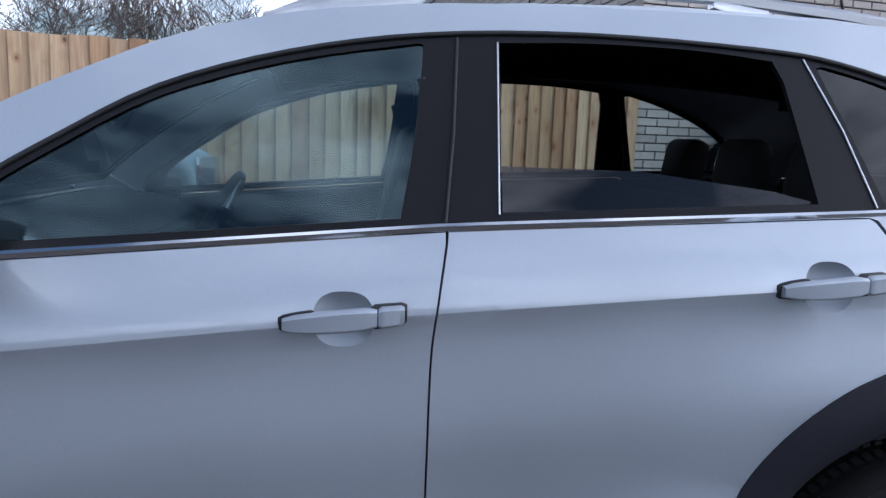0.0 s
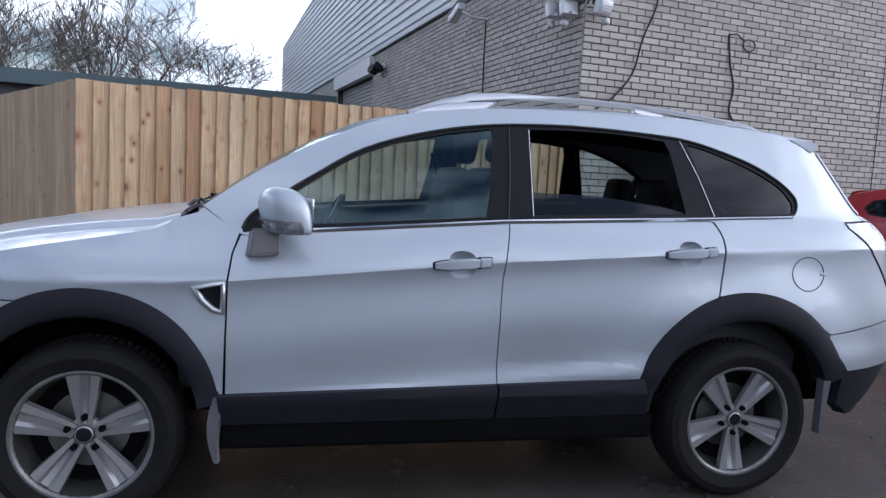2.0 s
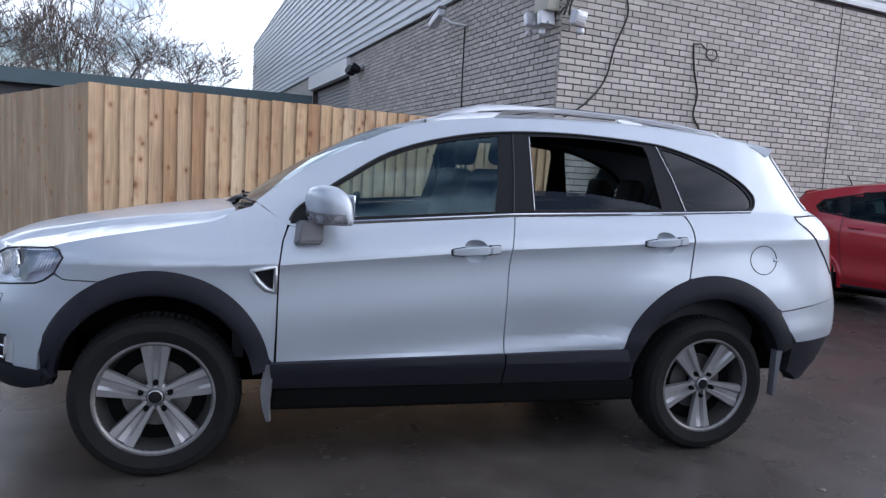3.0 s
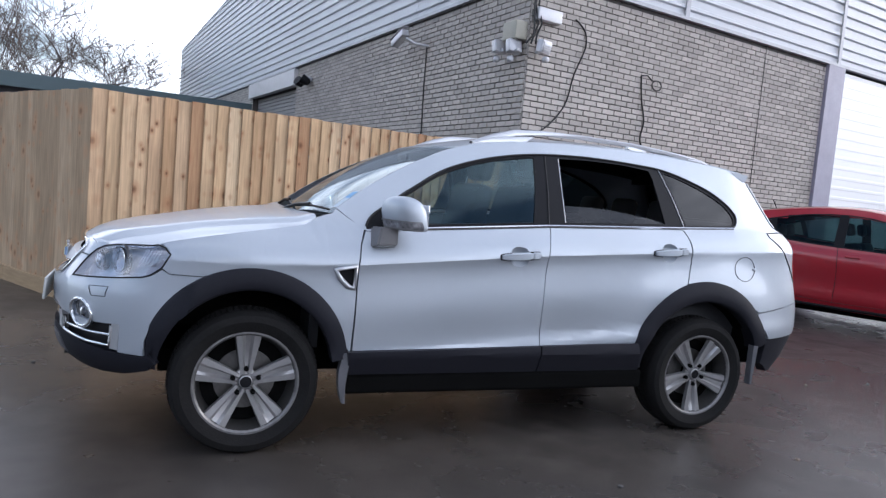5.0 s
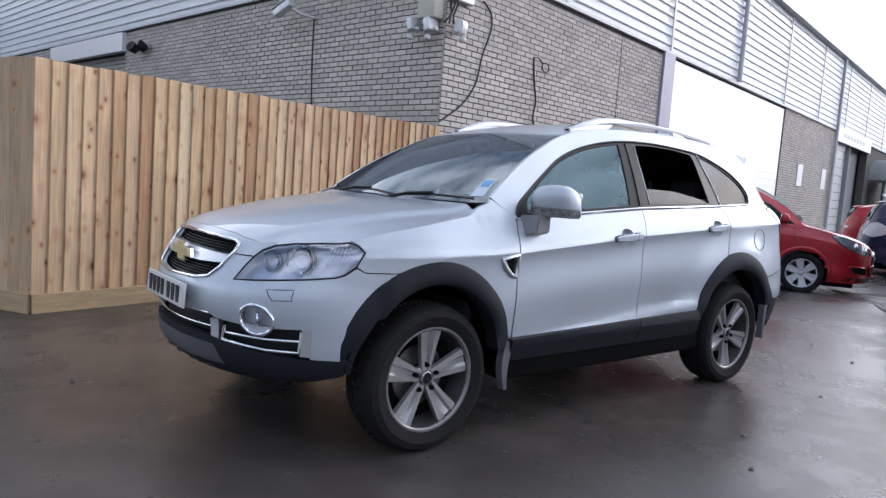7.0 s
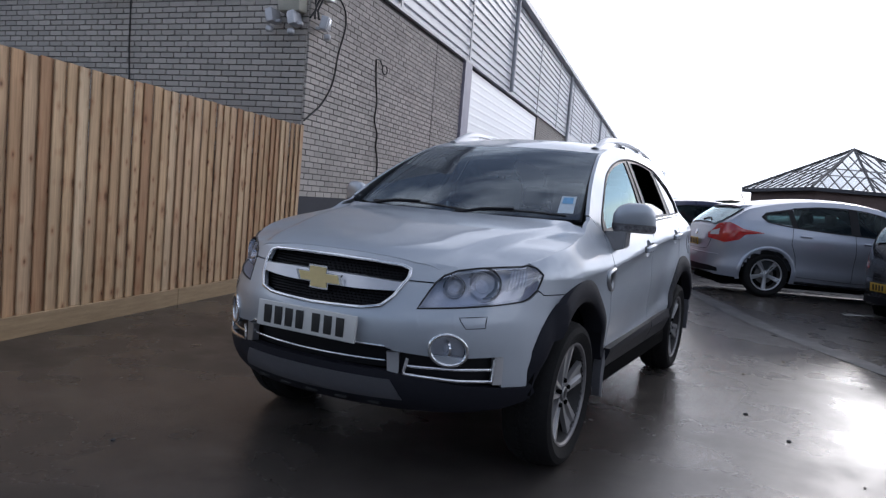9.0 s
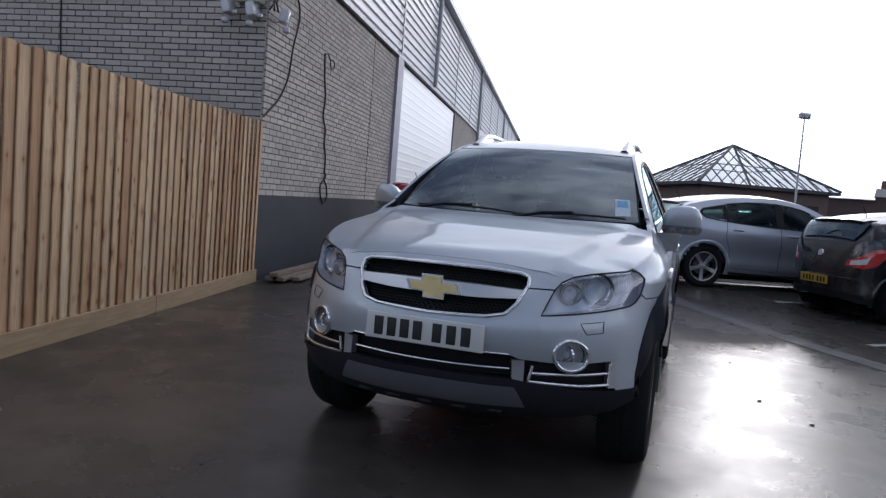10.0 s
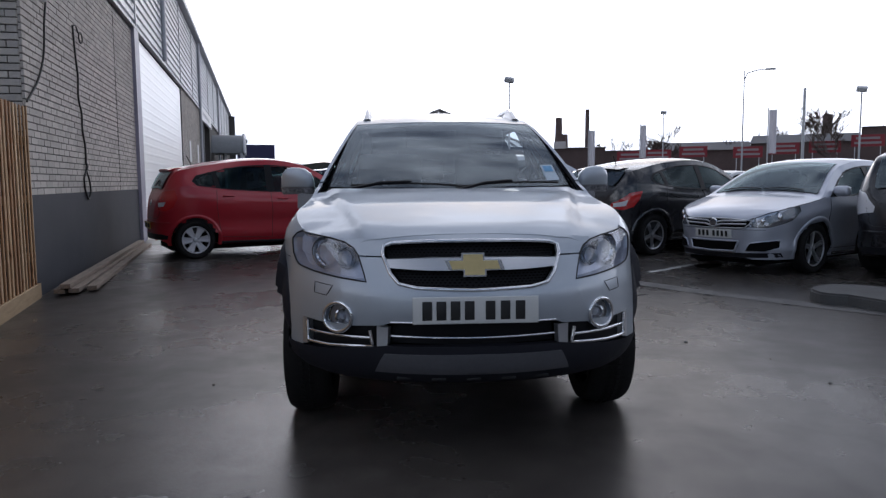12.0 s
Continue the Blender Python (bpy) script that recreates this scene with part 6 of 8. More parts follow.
def hatchback(label, m, paint, L=3.95, W=1.70, H=1.46, wb=2.49, overhang=0.83, b=0.05, rear_end=0.44, tip=0.66, tail="tall", trim_wheel="disc", plates=True, spoiler=True, group="", wheel_r=0.305, front="slim", near=True):
    """A parked five-door hatchback, its nose along -x of m; b, rear_end and tip place the middle pillar, the rear pane's end and the quarter light."""
    car = empty("hatchback", m)
    tagged(car, label, "car", group)
    h = L / 2
    f = H / 1.48
    lift = 1 + (f - 1) * 0.5
    top = spline([(-1.0, 0.56), (-0.992, 0.64), (-0.965, 0.72), (-0.90, 0.795), (-0.80, 0.855), (-0.64, 0.930), (-0.53, 0.985), (-0.42, 1.135 * f), (-0.28, 1.305 * f), (-0.16, 1.405 * f), (0.0, 1.465 * f), (0.16, H), (0.36, 1.458 * f)] + ([(0.56, 1.395 * f), (0.70, 1.325 * f), (0.765, 1.280 * f), (0.83, 1.185 * f), (0.91, 1.05), (0.955, 0.95)] if tail == "wide" else [(0.60, 1.400 * f), (0.80, 1.320 * f), (0.845, 1.288 * f), (0.885, 1.19 * f), (0.935, 1.05), (0.965, 0.93)]) + [(0.985, 0.76), (1.0, 0.50)], 4)
    rs = 0.768 if tail == "wide" else 0.848
    belt = spline([(-1.0, 0.60), (-0.85, 0.80), (-0.52, 0.945 * lift), (-0.2, 0.968 * lift), (0.2, 0.995 * lift), (0.5, 1.035 * lift), (0.72, 1.09 * lift), (0.90, 1.03), (1.0, 0.50)], 4)
    base = [(-1.0, 0.27), (-0.95, 0.20), (-0.5, 0.20), (0.5, 0.22), (0.93, 0.26), (1.0, 0.34)]

    def plan(x):
        return W / 2 * ((1 - min(1, -x) ** 5.6) ** (1 / 2.6) if x < 0 else (1 - min(1, x) ** 6.5) ** (1 / 3.0))

    def ztop(x):
        return interp(x, top)

    def hw(x, z):
        """Half width at the station x (-1..1) and height z."""
        zt, zs = ztop(x), min(interp(x, belt), ztop(x))
        p = plan(x)
        if z <= zs:
            k = max(0.0, (z - 0.2) / max(0.05, zs - 0.2))
            return p * (0.915 + 0.055 * smooth01(k, 0, 0.22) + 0.030 * smooth01(k, 0.30, 0.78) - 0.012 * smooth01(k, 0.22, 0.36) * (1 - smooth01(k, 0.44, 0.66)) - 0.034 * smooth01(k, 0.80, 1.0))
        k = (z - zs) / max(0.02, zt - zs)
        return p * (0.966 - 0.235 * k * min(1, (zt - zs) / 0.40) - 0.03 * k * k)

    def side(s, proud=0.0):
        return lambda x, z, ins=0.0: Vector((x * h, s * (hw(x, z) + proud - ins), z))

    def over(x, y, ins=0.0):
        """The top skin at the station x; y from -1 to 1 across it."""
        w = hw(x, ztop(x) - 0.02)
        return Vector((x * h, y * w, ztop(x) + 0.018 - 0.05 * abs(y) ** 2.6 * min(1.0, w / (0.4 * W)) - ins))

    def end_map(sign, proud=0.0):
        """The nose (-1) or tail (1) skin: place across and height."""
        def fn(y, z, ins=0.0):
            lo, hi = 0.0, 1.0
            for _ in range(22):
                q = (lo + hi) / 2
                ok = hw(sign * q, z) > abs(y) and ztop(sign * q) + 0.010 > z
                lo, hi = (q, hi) if ok else (lo, q)
            return Vector((sign * (lo * h + proud - ins), y, z))
        return fn

    wheels = (-h + overhang, -h + overhang + wb)
    arch_r = wheel_r + 0.048
    # window outlines
    zb = lambda x: interp(x, belt) + 0.018
    zr = lambda x: ztop(x) - 0.118 * f - 0.05 * smooth01(x, 0.30, 0.75)
    roof_line = lambda x0, x1, d, n: [(x0 + (x1 - x0) * i / n, zr(x0 + (x1 - x0) * i / n) + d) for i in range(n + 1)]
    sill_line = lambda x0, x1, d, n: [(x0 + (x1 - x0) * i / n, zb(x0 + (x1 - x0) * i / n) + d) for i in range(n + 1)]
    gf = sill_line(-0.395, b - 0.025, 0, 5) + roof_line(b - 0.020, -0.15, 0, 3) + [(-0.27, zr(-0.27) - 0.02)]
    gr = sill_line(b + 0.035, rear_end, 0, 4) + roof_line(rear_end + 0.02, b + 0.035, 0, 4)
    gq = sill_line(rear_end + 0.035, tip - 0.03, 0.004, 3) + [(tip, zb(tip) + 0.055), (tip - 0.03, (zb(tip) + zr(tip - 0.03)) / 2 + 0.055)] + [(rear_end + 0.055, zr(rear_end + 0.055) - 0.01)]
    frame_ = sill_line(-0.455, tip - 0.02, -0.016, 12) + [(tip + 0.018, zb(tip) + 0.055), (tip - 0.018, (zb(tip) + zr(tip - 0.03)) / 2 + 0.078)] + roof_line(rear_end + 0.06, -0.14, 0.018, 6) + [(-0.285, zr(-0.285) - 0.004)]
    # body shell, open at the windows and the wheel arches
    xs = sorted(set([-1.0, -0.9995, -0.997, -0.992, -0.985, -0.975, 0.975, 0.985, 0.992, 0.997, 0.9995, 1.0] + [round(-0.965 + 0.0193 * i, 4) for i in range(101)]))
    cut = lambda x, z: inside(frame_, x, z) and inside(frame_, x + 0.012, z) and inside(frame_, x - 0.012, z) and inside(frame_, x, z + 0.012) and inside(frame_, x, z - 0.012)
    bm = bmesh.new()
    rows = []
    for x in xs:
        zt, zs, zbt = ztop(x), min(interp(x, belt), ztop(x)), interp(x, base)
        zz = [zbt + (zs - zbt) * k for k in (0, 0.06, 0.13, 0.2, 0.28, 0.36, 0.45, 0.54, 0.62, 0.70, 0.77, 0.83, 0.89, 0.95, 1.0)] + [zs + (zt - 0.03 - zs) * k for k in (0.08, 0.2, 0.32, 0.44, 0.56, 0.68, 0.8, 0.9, 1.0)]
        crown = [over(x, y) for y in (-0.96, -0.90, -0.82, -0.7, -0.5, -0.25, 0, 0.25, 0.5, 0.7, 0.82, 0.90, 0.96)]
        rows.append([bm.verts.new(p) for p in [Vector((x * h, -hw(x, z), z)) for z in zz] + crown + [Vector((x * h, hw(x, z), z)) for z in zz[::-1]]])
    n_side = 24
    n_all = len(rows[0])
    for a, c in zip(rows, rows[1:]):
        for i in range(n_all - 1):
            q = (a[i].co + c[i].co + c[i + 1].co + a[i + 1].co) / 4
            on_crown = n_side - 1 <= i < n_all - n_side
            fx = q.x / h
            if on_crown:
                w = hw(fx, ztop(fx) - 0.02)
                if (-0.495 < fx < -0.165 and abs(q.y) < 0.90 * w) or (rs + 0.007 < fx < 0.925 and abs(q.y) < 0.84 * w):
                    continue
            else:
                if cut(fx, q.z) or any((q.x - xc) ** 2 + (q.z - wheel_r) ** 2 < (arch_r - 0.012) ** 2 for xc in wheels):
                    continue
            bm.faces.new((a[i], c[i], c[i + 1], a[i + 1]))
        if not any(abs((a[0].co.x + c[0].co.x) / 2 - xc) < arch_r for xc in wheels):
            bm.faces.new((a[-1], c[-1], c[0], a[0]))
    bmesh.ops.remove_doubles(bm, verts=bm.verts, dist=0.0005)
    part("body_shell", bm, paint, car, smooth=True, angle=38)
    rounded("undertray", (0, 0, 0.20), (L * 0.88, W * 0.62, 0.15), M_UNDER, car, bevel=0.02)

    # screens with their dark borders
    for nm, x0, x1, y, mat in (("windscreen", -0.505, -0.155, 0.92, G_CAR_SCREEN), ("rear_screen", rs, 0.932, 0.86, G_CAR_SCREEN)):
        pt = lambda u, v, pr=0.010: over(x0 + (x1 - x0) * v, u * y) + Vector((2 * pr if x0 > 0 else 0, 0, pr))
        grid_patch(nm, pt, 16, 10, mat, car)
        for u0, u1, v0, v1 in ((-1.0, -0.93, 0, 1), (0.93, 1.0, 0, 1), (-0.93, 0.93, 0.92, 1.0), (-0.93, 0.93, 0, 0.08)):
            grid_patch("screen_border", lambda u, v: pt(u, v, 0.005), 10, 8, M_BLACK, car, u0=u0, u1=u1, v0=v0, v1=v1)
    for y0, y1 in ((0.75, 0.05), (0.0, -0.70)):
        wire("wiper", [over(-0.497 + 0.012 * math.sin(math.pi * k), y0 + (y1 - y0) * k) + Vector((-0.01, 0, 0.022)) for k in np.linspace(0, 1, 8)], 0.008, M_SEAL, car)
    wire("rear_wiper", [over(0.925 - 0.02 * math.sin(math.pi * k), -0.05 + 0.55 * k) + Vector((0.02, 0, 0.02)) for k in np.linspace(0, 1, 6)], 0.008, M_SEAL, car)
    # cabin: tub, headlining, dash, seats
    bm = bmesh.new()
    tub = []
    for x in np.linspace(-0.50, 0.86, 12):
        w, z = hw(x, interp(x, belt)) - 0.06, interp(x, belt) - 0.012
        tub.append([bm.verts.new((x * h, y, zz)) for y, zz in ((-w, z), (-w, 0.40), (w, 0.40), (w, z))])
    for p, q in zip(tub, tub[1:]):
        for k in range(3):
            bm.faces.new((p[k], q[k], q[k + 1], p[k + 1]))
    bm.faces.new(tub[0])
    bm.faces.new(tub[-1])
    part("cabin_tub", bm, M_CABIN, car)
    grid_patch("headlining", lambda u, v: over(-0.15 + 0.98 * v, 0.9 * u, 0.035), 8, 8, M_CABIN, car)
    rounded("dashboard", (-0.44 * h, 0, 0.86), (0.42, W * 0.78, 0.20), M_CABIN, car, bevel=0.06)
    wire("steering_wheel", [pose(-0.30 * h, 0.36, 0.93, 0, -62, 0) @ Vector((0.18 * math.cos(a), 0.18 * math.sin(a), 0)) for a in np.linspace(0, 2 * math.pi, 19)[:-1]], 0.016, M_CABIN, car, cyclic=True)
    for sx, sy, sw_ in ((0.02, -0.36, 0.48), (0.02, 0.36, 0.48), (0.50, -0.40, 0.44), (0.50, 0.0, 0.34), (0.50, 0.40, 0.44)):
        st = empty("seat", None, car)
        x = sx * h
        rounded("seat_back", (x + 0.10, sy, 0.80), (0.14, sw_, 0.58 if sx < 0.3 else 0.50), M_CAR_SEAT, st, bevel=0.05, m=pose(0, 0, 0, 0, 16, 0), seg=2)
        rounded("headrest", (x + 0.22, sy, 1.20 * f if sx < 0.3 else 1.12 * f), (0.09, 0.25, 0.17), M_CAR_SEAT, st, bevel=0.04, m=pose(0, 0, 0, 0, 12, 0), seg=2)
        if near:
            rounded("seat_cushion", (x - 0.16, sy, 0.52), (0.48, sw_, 0.14), M_CAR_SEAT, st, bevel=0.05, seg=2)
    for s in (-1, 1):
        panel("window_frame", frame_, side(s, 0.004), M_BLACK, car, holes=[gf, gr, gq], thick=0.012, step=(0.07, 0.06))
        for nm, pl in (("front_side_glass", gf), ("rear_side_glass", gr), ("quarter_glass", gq)):
            panel(nm, pl, side(s, -0.004), G_CAR, car, thick=0.0, step=(0.07, 0.06))
        rear_hub = wheels[1] / h
        for pts in ([(-0.455, 0.40), (-0.475, 0.70), (-0.45, 0.925)], [(b + 0.004, 0.30), (b - 0.002, 0.70), (b + 0.008, zb(b) - 0.016)], [(rear_hub - 0.19, 0.34), (rear_hub - 0.17, 0.62), (rear_end + 0.035, 0.80), (rear_end + 0.03, zb(rear_end) - 0.016)], [(-0.455, 0.31), (b, 0.30), (rear_hub - 0.19, 0.33)]):
            wire("door_gap", along(side(s, 0.001), pts, 5), 0.0035, M_SEAL, car)
        wire("bonnet_gap", along(side(s, 0.001), [(-0.90, 0.775), (-0.74, 0.862), (-0.56, 0.925), (-0.50, 0.955)], 5), 0.003, M_SEAL, car)
        wire("sill_strip", along(side(s, 0.000), [(wheels[0] / h + 0.19, 0.235), (0.1, 0.235), (rear_hub - 0.19, 0.245)], 6), 0.022, M_BLACK, car)
        for hx in (b - 0.085, rear_end - 0.055):
            rounded("door_handle", tuple(side(s, 0.014)(hx, zb(hx) - 0.115)), (0.17, 0.028, 0.030), paint, car, bevel=0.011)
        mir = empty("wing_mirror", None, car)
        mp = side(s, 0.105)(-0.385, zb(-0.385) + 0.055)
        rounded("mirror_shell", tuple(mp), (0.11, 0.20, 0.135), paint, mir, bevel=0.05)
        rounded("mirror_foot", tuple(mp + Vector((-0.01, -s * 0.10, -0.045))), (0.07, 0.10, 0.045), M_BLACK, mir, bevel=0.015)
        rounded("mirror_glass", tuple(mp + Vector((0.053, 0, 0))), (0.008, 0.165, 0.105), M_CHROME, mir, bevel=0.003)
        # tail lamps
        if tail == "tall":
            tl = [(0.862, 1.055), (0.935, 1.03), (0.962, 0.88), (0.968, 0.76), (0.925, 0.735), (0.875, 0.80), (0.845, 0.93)]
            cl = [(0.925, 0.875), (0.962, 0.865), (0.964, 0.80), (0.935, 0.81)]
        elif tail == "slant":
            tl = [(0.800, 0.985), (0.885, 0.955), (0.965, 0.80), (0.972, 0.735), (0.930, 0.700), (0.865, 0.745), (0.825, 0.86)]
            cl = [(0.900, 0.850), (0.960, 0.800), (0.964, 0.745), (0.912, 0.765)]
        else:
            tl = [(0.665, 0.925), (0.80, 0.965), (0.875, 1.05), (0.925, 1.02), (0.968, 0.86), (0.970, 0.79), (0.90, 0.745), (0.82, 0.80), (0.78, 0.885)]
            cl = [(0.925, 0.945), (0.958, 0.90), (0.964, 0.845), (0.930, 0.85)]
        t = panel("tail_lamp", tl, side(s, 0.008), M_WHITE_LENS if tail == "clear" else M_RED_LENS, car, thick=0.03, step=(0.015, 0.04), label="clear tail lamp" if tail == "clear" else "red tail lamp with a clear centre")
        panel("reverse_lens", cl, side(s, 0.012), M_WHITE_LENS, t, thick=0.004, step=(0.015, 0.04))
        # headlamps: bowl, reflectors, clear cover
        hl = [(-0.975, 0.615), (-0.962, 0.690), (-0.905, 0.770), (-0.78, 0.850), (-0.70, 0.868), (-0.715, 0.825), (-0.80, 0.700), (-0.91, 0.615)]
        if front == "broad":
            hl = [(-0.978, 0.600), (-0.962, 0.695), (-0.905, 0.768), (-0.80, 0.838), (-0.735, 0.850), (-0.735, 0.790), (-0.80, 0.680), (-0.91, 0.600)]
        lampb = empty("headlamp", None, car)
        panel("lamp_bowl", hl, side(s, 0.001), M_HEADLAMP, lampb, thick=0.0, step=(0.02, 0.04))
        for lx, lz, r in ((-0.925, 0.672, 0.048), (-0.855, 0.725, 0.058)):
            bm = bmesh.new()
            bmesh.ops.create_uvsphere(bm, u_segments=14, v_segments=8, radius=r)
            bmesh.ops.scale(bm, vec=(0.6, 0.6, 1), verts=bm.verts)
            bmesh.ops.translate(bm, verts=bm.verts, vec=side(s, -0.012)(lx, lz))
            part("reflector", bm, M_CHROME, lampb, smooth=True)
        panel("lamp_cover", hl, side(s, 0.014), G_HEADLAMP, lampb, thick=0.012, step=(0.02, 0.04))
        wire("lamp_seal", along(side(s, 0.006), hl, 3, closed=True), 0.005, M_SEAL, lampb, cyclic=True)
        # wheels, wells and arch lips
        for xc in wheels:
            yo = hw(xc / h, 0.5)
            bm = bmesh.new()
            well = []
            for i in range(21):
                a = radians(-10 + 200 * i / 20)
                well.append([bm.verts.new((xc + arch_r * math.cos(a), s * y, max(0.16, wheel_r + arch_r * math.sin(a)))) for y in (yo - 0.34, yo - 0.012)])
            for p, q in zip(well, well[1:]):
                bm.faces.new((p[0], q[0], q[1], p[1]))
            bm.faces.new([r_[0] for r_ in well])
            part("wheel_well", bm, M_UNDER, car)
            ring = [(arch_r - 0.006, -0.02), (arch_r - 0.006, 0.004), (arch_r + 0.012, 0.012), (arch_r + 0.034, 0.008), (arch_r + 0.050, -0.003)]
            bm = bmesh.new()
            lip = []
            for i in range(31):
                a = radians(-14 + 208 * i / 30)
                lip.append([bm.verts.new(side(s, d)(max(-0.985, min(0.985, (xc + r_ * math.cos(a)) / h)), max(0.21, wheel_r + r_ * math.sin(a)))) for r_, d in ring])
            for p, q in zip(lip, lip[1:]):
                for k in range(len(ring) - 1):
                    bm.faces.new((p[k], q[k], q[k + 1], p[k + 1]))
            part("arch_lip", bm, paint, car, smooth=True, angle=50)
            disc_ = trim_wheel == "disc"
            road_wheel(car, xc, s * (yo - 0.095), s, wheel_r, wheel_r * 0.69, 0.19, 20 + 37 * (xc > 0), spokes=6 if disc_ else 5, alloy=M_COVER if disc_ else M_SATIN, style="cover" if disc_ else "thin")
    # nose and tail
    on_end = end_map
    sym = lambda pts: pts + [(-y, z) for y, z in pts[::-1] if y > 0]
    if front == "broad":
        grille = sym([(0.0, 0.700), (0.30, 0.695), (0.47, 0.680), (0.455, 0.640), (0.40, 0.590), (0.0, 0.580)])
        intake = sym([(0.0, 0.425), (0.34, 0.425), (0.30, 0.305), (0.0, 0.295)])
        fog = [(0.42, 0.310), (0.46, 0.400), (0.70, 0.440), (0.70, 0.345), (0.60, 0.305)]
    else:
        grille = sym([(0.0, 0.660), (0.30, 0.655), (0.44, 0.645), (0.42, 0.605), (0.0, 0.595)])
        intake = sym([(0.0, 0.470), (0.46, 0.455), (0.40, 0.320), (0.0, 0.305)])
        fog = [(0.52, 0.330), (0.54, 0.430), (0.70, 0.450), (0.68, 0.355)]
    panel("front_grille", grille, on_end(-1, 0.016), M_UNDER, car, thick=0.006, step=(0.06, 0.04))
    wire("grille_rim", along(on_end(-1, 0.020), grille, 2, closed=True), 0.008, M_SATIN, car, cyclic=True)
    if front == "broad":
        for dz in (0.665, 0.625):
            wire("grille_bar", [on_end(-1, 0.026)(y, dz + 0.012 * abs(y) / 0.4 - 0.03 * max(0, 1 - abs(y) / 0.10)) for y in np.linspace(-0.42, 0.42, 15)], 0.012, M_SATIN, car)
        bm = bmesh.new()
        bmesh.ops.create_cone(bm, segments=24, radius1=0.058, radius2=0.050, depth=0.02, cap_ends=True)
        bmesh.ops.transform(bm, matrix=Matrix.Translation(on_end(-1, 0.036)(0, 0.645)) @ pose(0, 0, 0, 0, -90, 0), verts=bm.verts)
        part("nose_badge", bm, M_CHROME, car)
    else:
        wire("grille_bar", [on_end(-1, 0.024)(y, 0.628) for y in np.linspace(-0.42, 0.42, 13)], 0.008, M_SATIN, car)
    panel("front_intake", intake, on_end(-1, 0.034), M_UNDER, car, thick=0.006, step=(0.06, 0.04))
    wire("intake_rim", along(on_end(-1, 0.030), intake, 3, closed=True), 0.012, paint, car, cyclic=True)
    for s in (-1, 1):
        fg = [(s * y, z) for y, z in fog]
        panel("fog_recess", fg, on_end(-1, 0.026), M_UNDER, car, thick=0.006, step=(0.04, 0.04))
        wire("fog_rim", along(on_end(-1, 0.012), fg, 3, closed=True), 0.010, paint, car, cyclic=True)
    wire("bumper_gap", [on_end(-1, 0.001)(y, 0.565 if front == "broad" else 0.585) for y in np.linspace(-0.60, 0.60, 15)], 0.003, M_SEAL, car)
    panel("front_lip", sym([(0.0, 0.275), (0.70, 0.285), (0.70, 0.225), (0.0, 0.215)]), on_end(-1, 0.004), M_BLACK, car, thick=0.01, step=(0.07, 0.04))
    panel("rear_valance", sym([(0.0, 0.395), (0.55, 0.385), (0.66, 0.36), (0.66, 0.305), (0.0, 0.30)]), on_end(1, 0.004), M_BLACK, car, thick=0.01, step=(0.07, 0.04))
    wire("tailgate_gap", [on_end(1, 0.001)(y, z) for y, z in ([(-0.58, 0.93), (-0.55, 0.80), (-0.50, 0.655), (-0.46, 0.630)] + [(y, 0.625) for y in np.linspace(-0.4, 0.4, 9)] + [(0.46, 0.630), (0.50, 0.655), (0.55, 0.80), (0.58, 0.93)])], 0.0035, M_SEAL, car)
    wire("rear_bumper_crease", [on_end(1, 0.002)(y, 0.575 - 0.02 * abs(y)) for y in np.linspace(-0.66, 0.66, 15)], 0.008, paint, car)
    bm = bmesh.new()
    bmesh.ops.create_cone(bm, segments=24, radius1=0.050, radius2=0.044, depth=0.014, cap_ends=True)
    bmesh.ops.transform(bm, matrix=Matrix.Translation(on_end(1, 0.008)(0, 0.86)) @ pose(0, 0, 0, 0, 80, 0), verts=bm.verts)
    part("tailgate_badge", bm, M_CHROME, car)
    if plates:
        for nm, sign, mat, z in (("front_plate", -1, M_PLATE, 0.455 if front == "broad" else 0.475), ("rear_plate", 1, M_PLATE_Y, 0.665 if tail == "wide" else 0.455)):
            x = min(abs(on_end(sign, 0.018)(y, z + 0.05).x) for y in (0, 0.25)) + 0.012
            tilt = pose(0, 0, 0, 0, 6 * sign, 0)
            pl = rounded(nm, (sign * x, 0, z + 0.055), (0.010, 0.52, 0.111), mat, car, bevel=0.004, m=tilt)
            for k in (-0.19, -0.13, -0.07, -0.01, 0.08, 0.14, 0.20):
                rounded("plate_bar", (sign * (x + 0.006), k, z + 0.055), (0.004, 0.034, 0.072), M_INK, pl, bevel=0.001, m=tilt)
    if spoiler:
        bm = bmesh.new()
        rw = []
        for y in np.linspace(-0.80, 0.80, 13):
            p0, p1 = over(rs - 0.068, y * 0.92), over(rs - 0.003, y * 0.92)
            k = abs(y) ** 3
            e = p1 + Vector((0.085 - 0.05 * k, 0, 0.016))
            rw.append([bm.verts.new(q) for q in (p0 + Vector((0, 0, 0.004)), p0.lerp(e, 0.6) + Vector((0, 0, 0.012)), e, e + Vector((-0.006, 0, -0.020)), p1 + Vector((0, 0, -0.012)))])
        for p, q in zip(rw, rw[1:]):
            for k in range(4):
                bm.faces.new((p[k], q[k], q[k + 1], p[k + 1]))
        bm.faces.new(rw[0])
        bm.faces.new(rw[-1][::-1])
        part("roof_spoiler", bm, paint, car, smooth=True, angle=50)
    tube("aerial", [over(0.66, 0) + Vector((0, 0, -0.01)), over(0.66, 0) + Vector((0.07, 0, 0.13))], 0.006, M_BLACK, car)
    return car


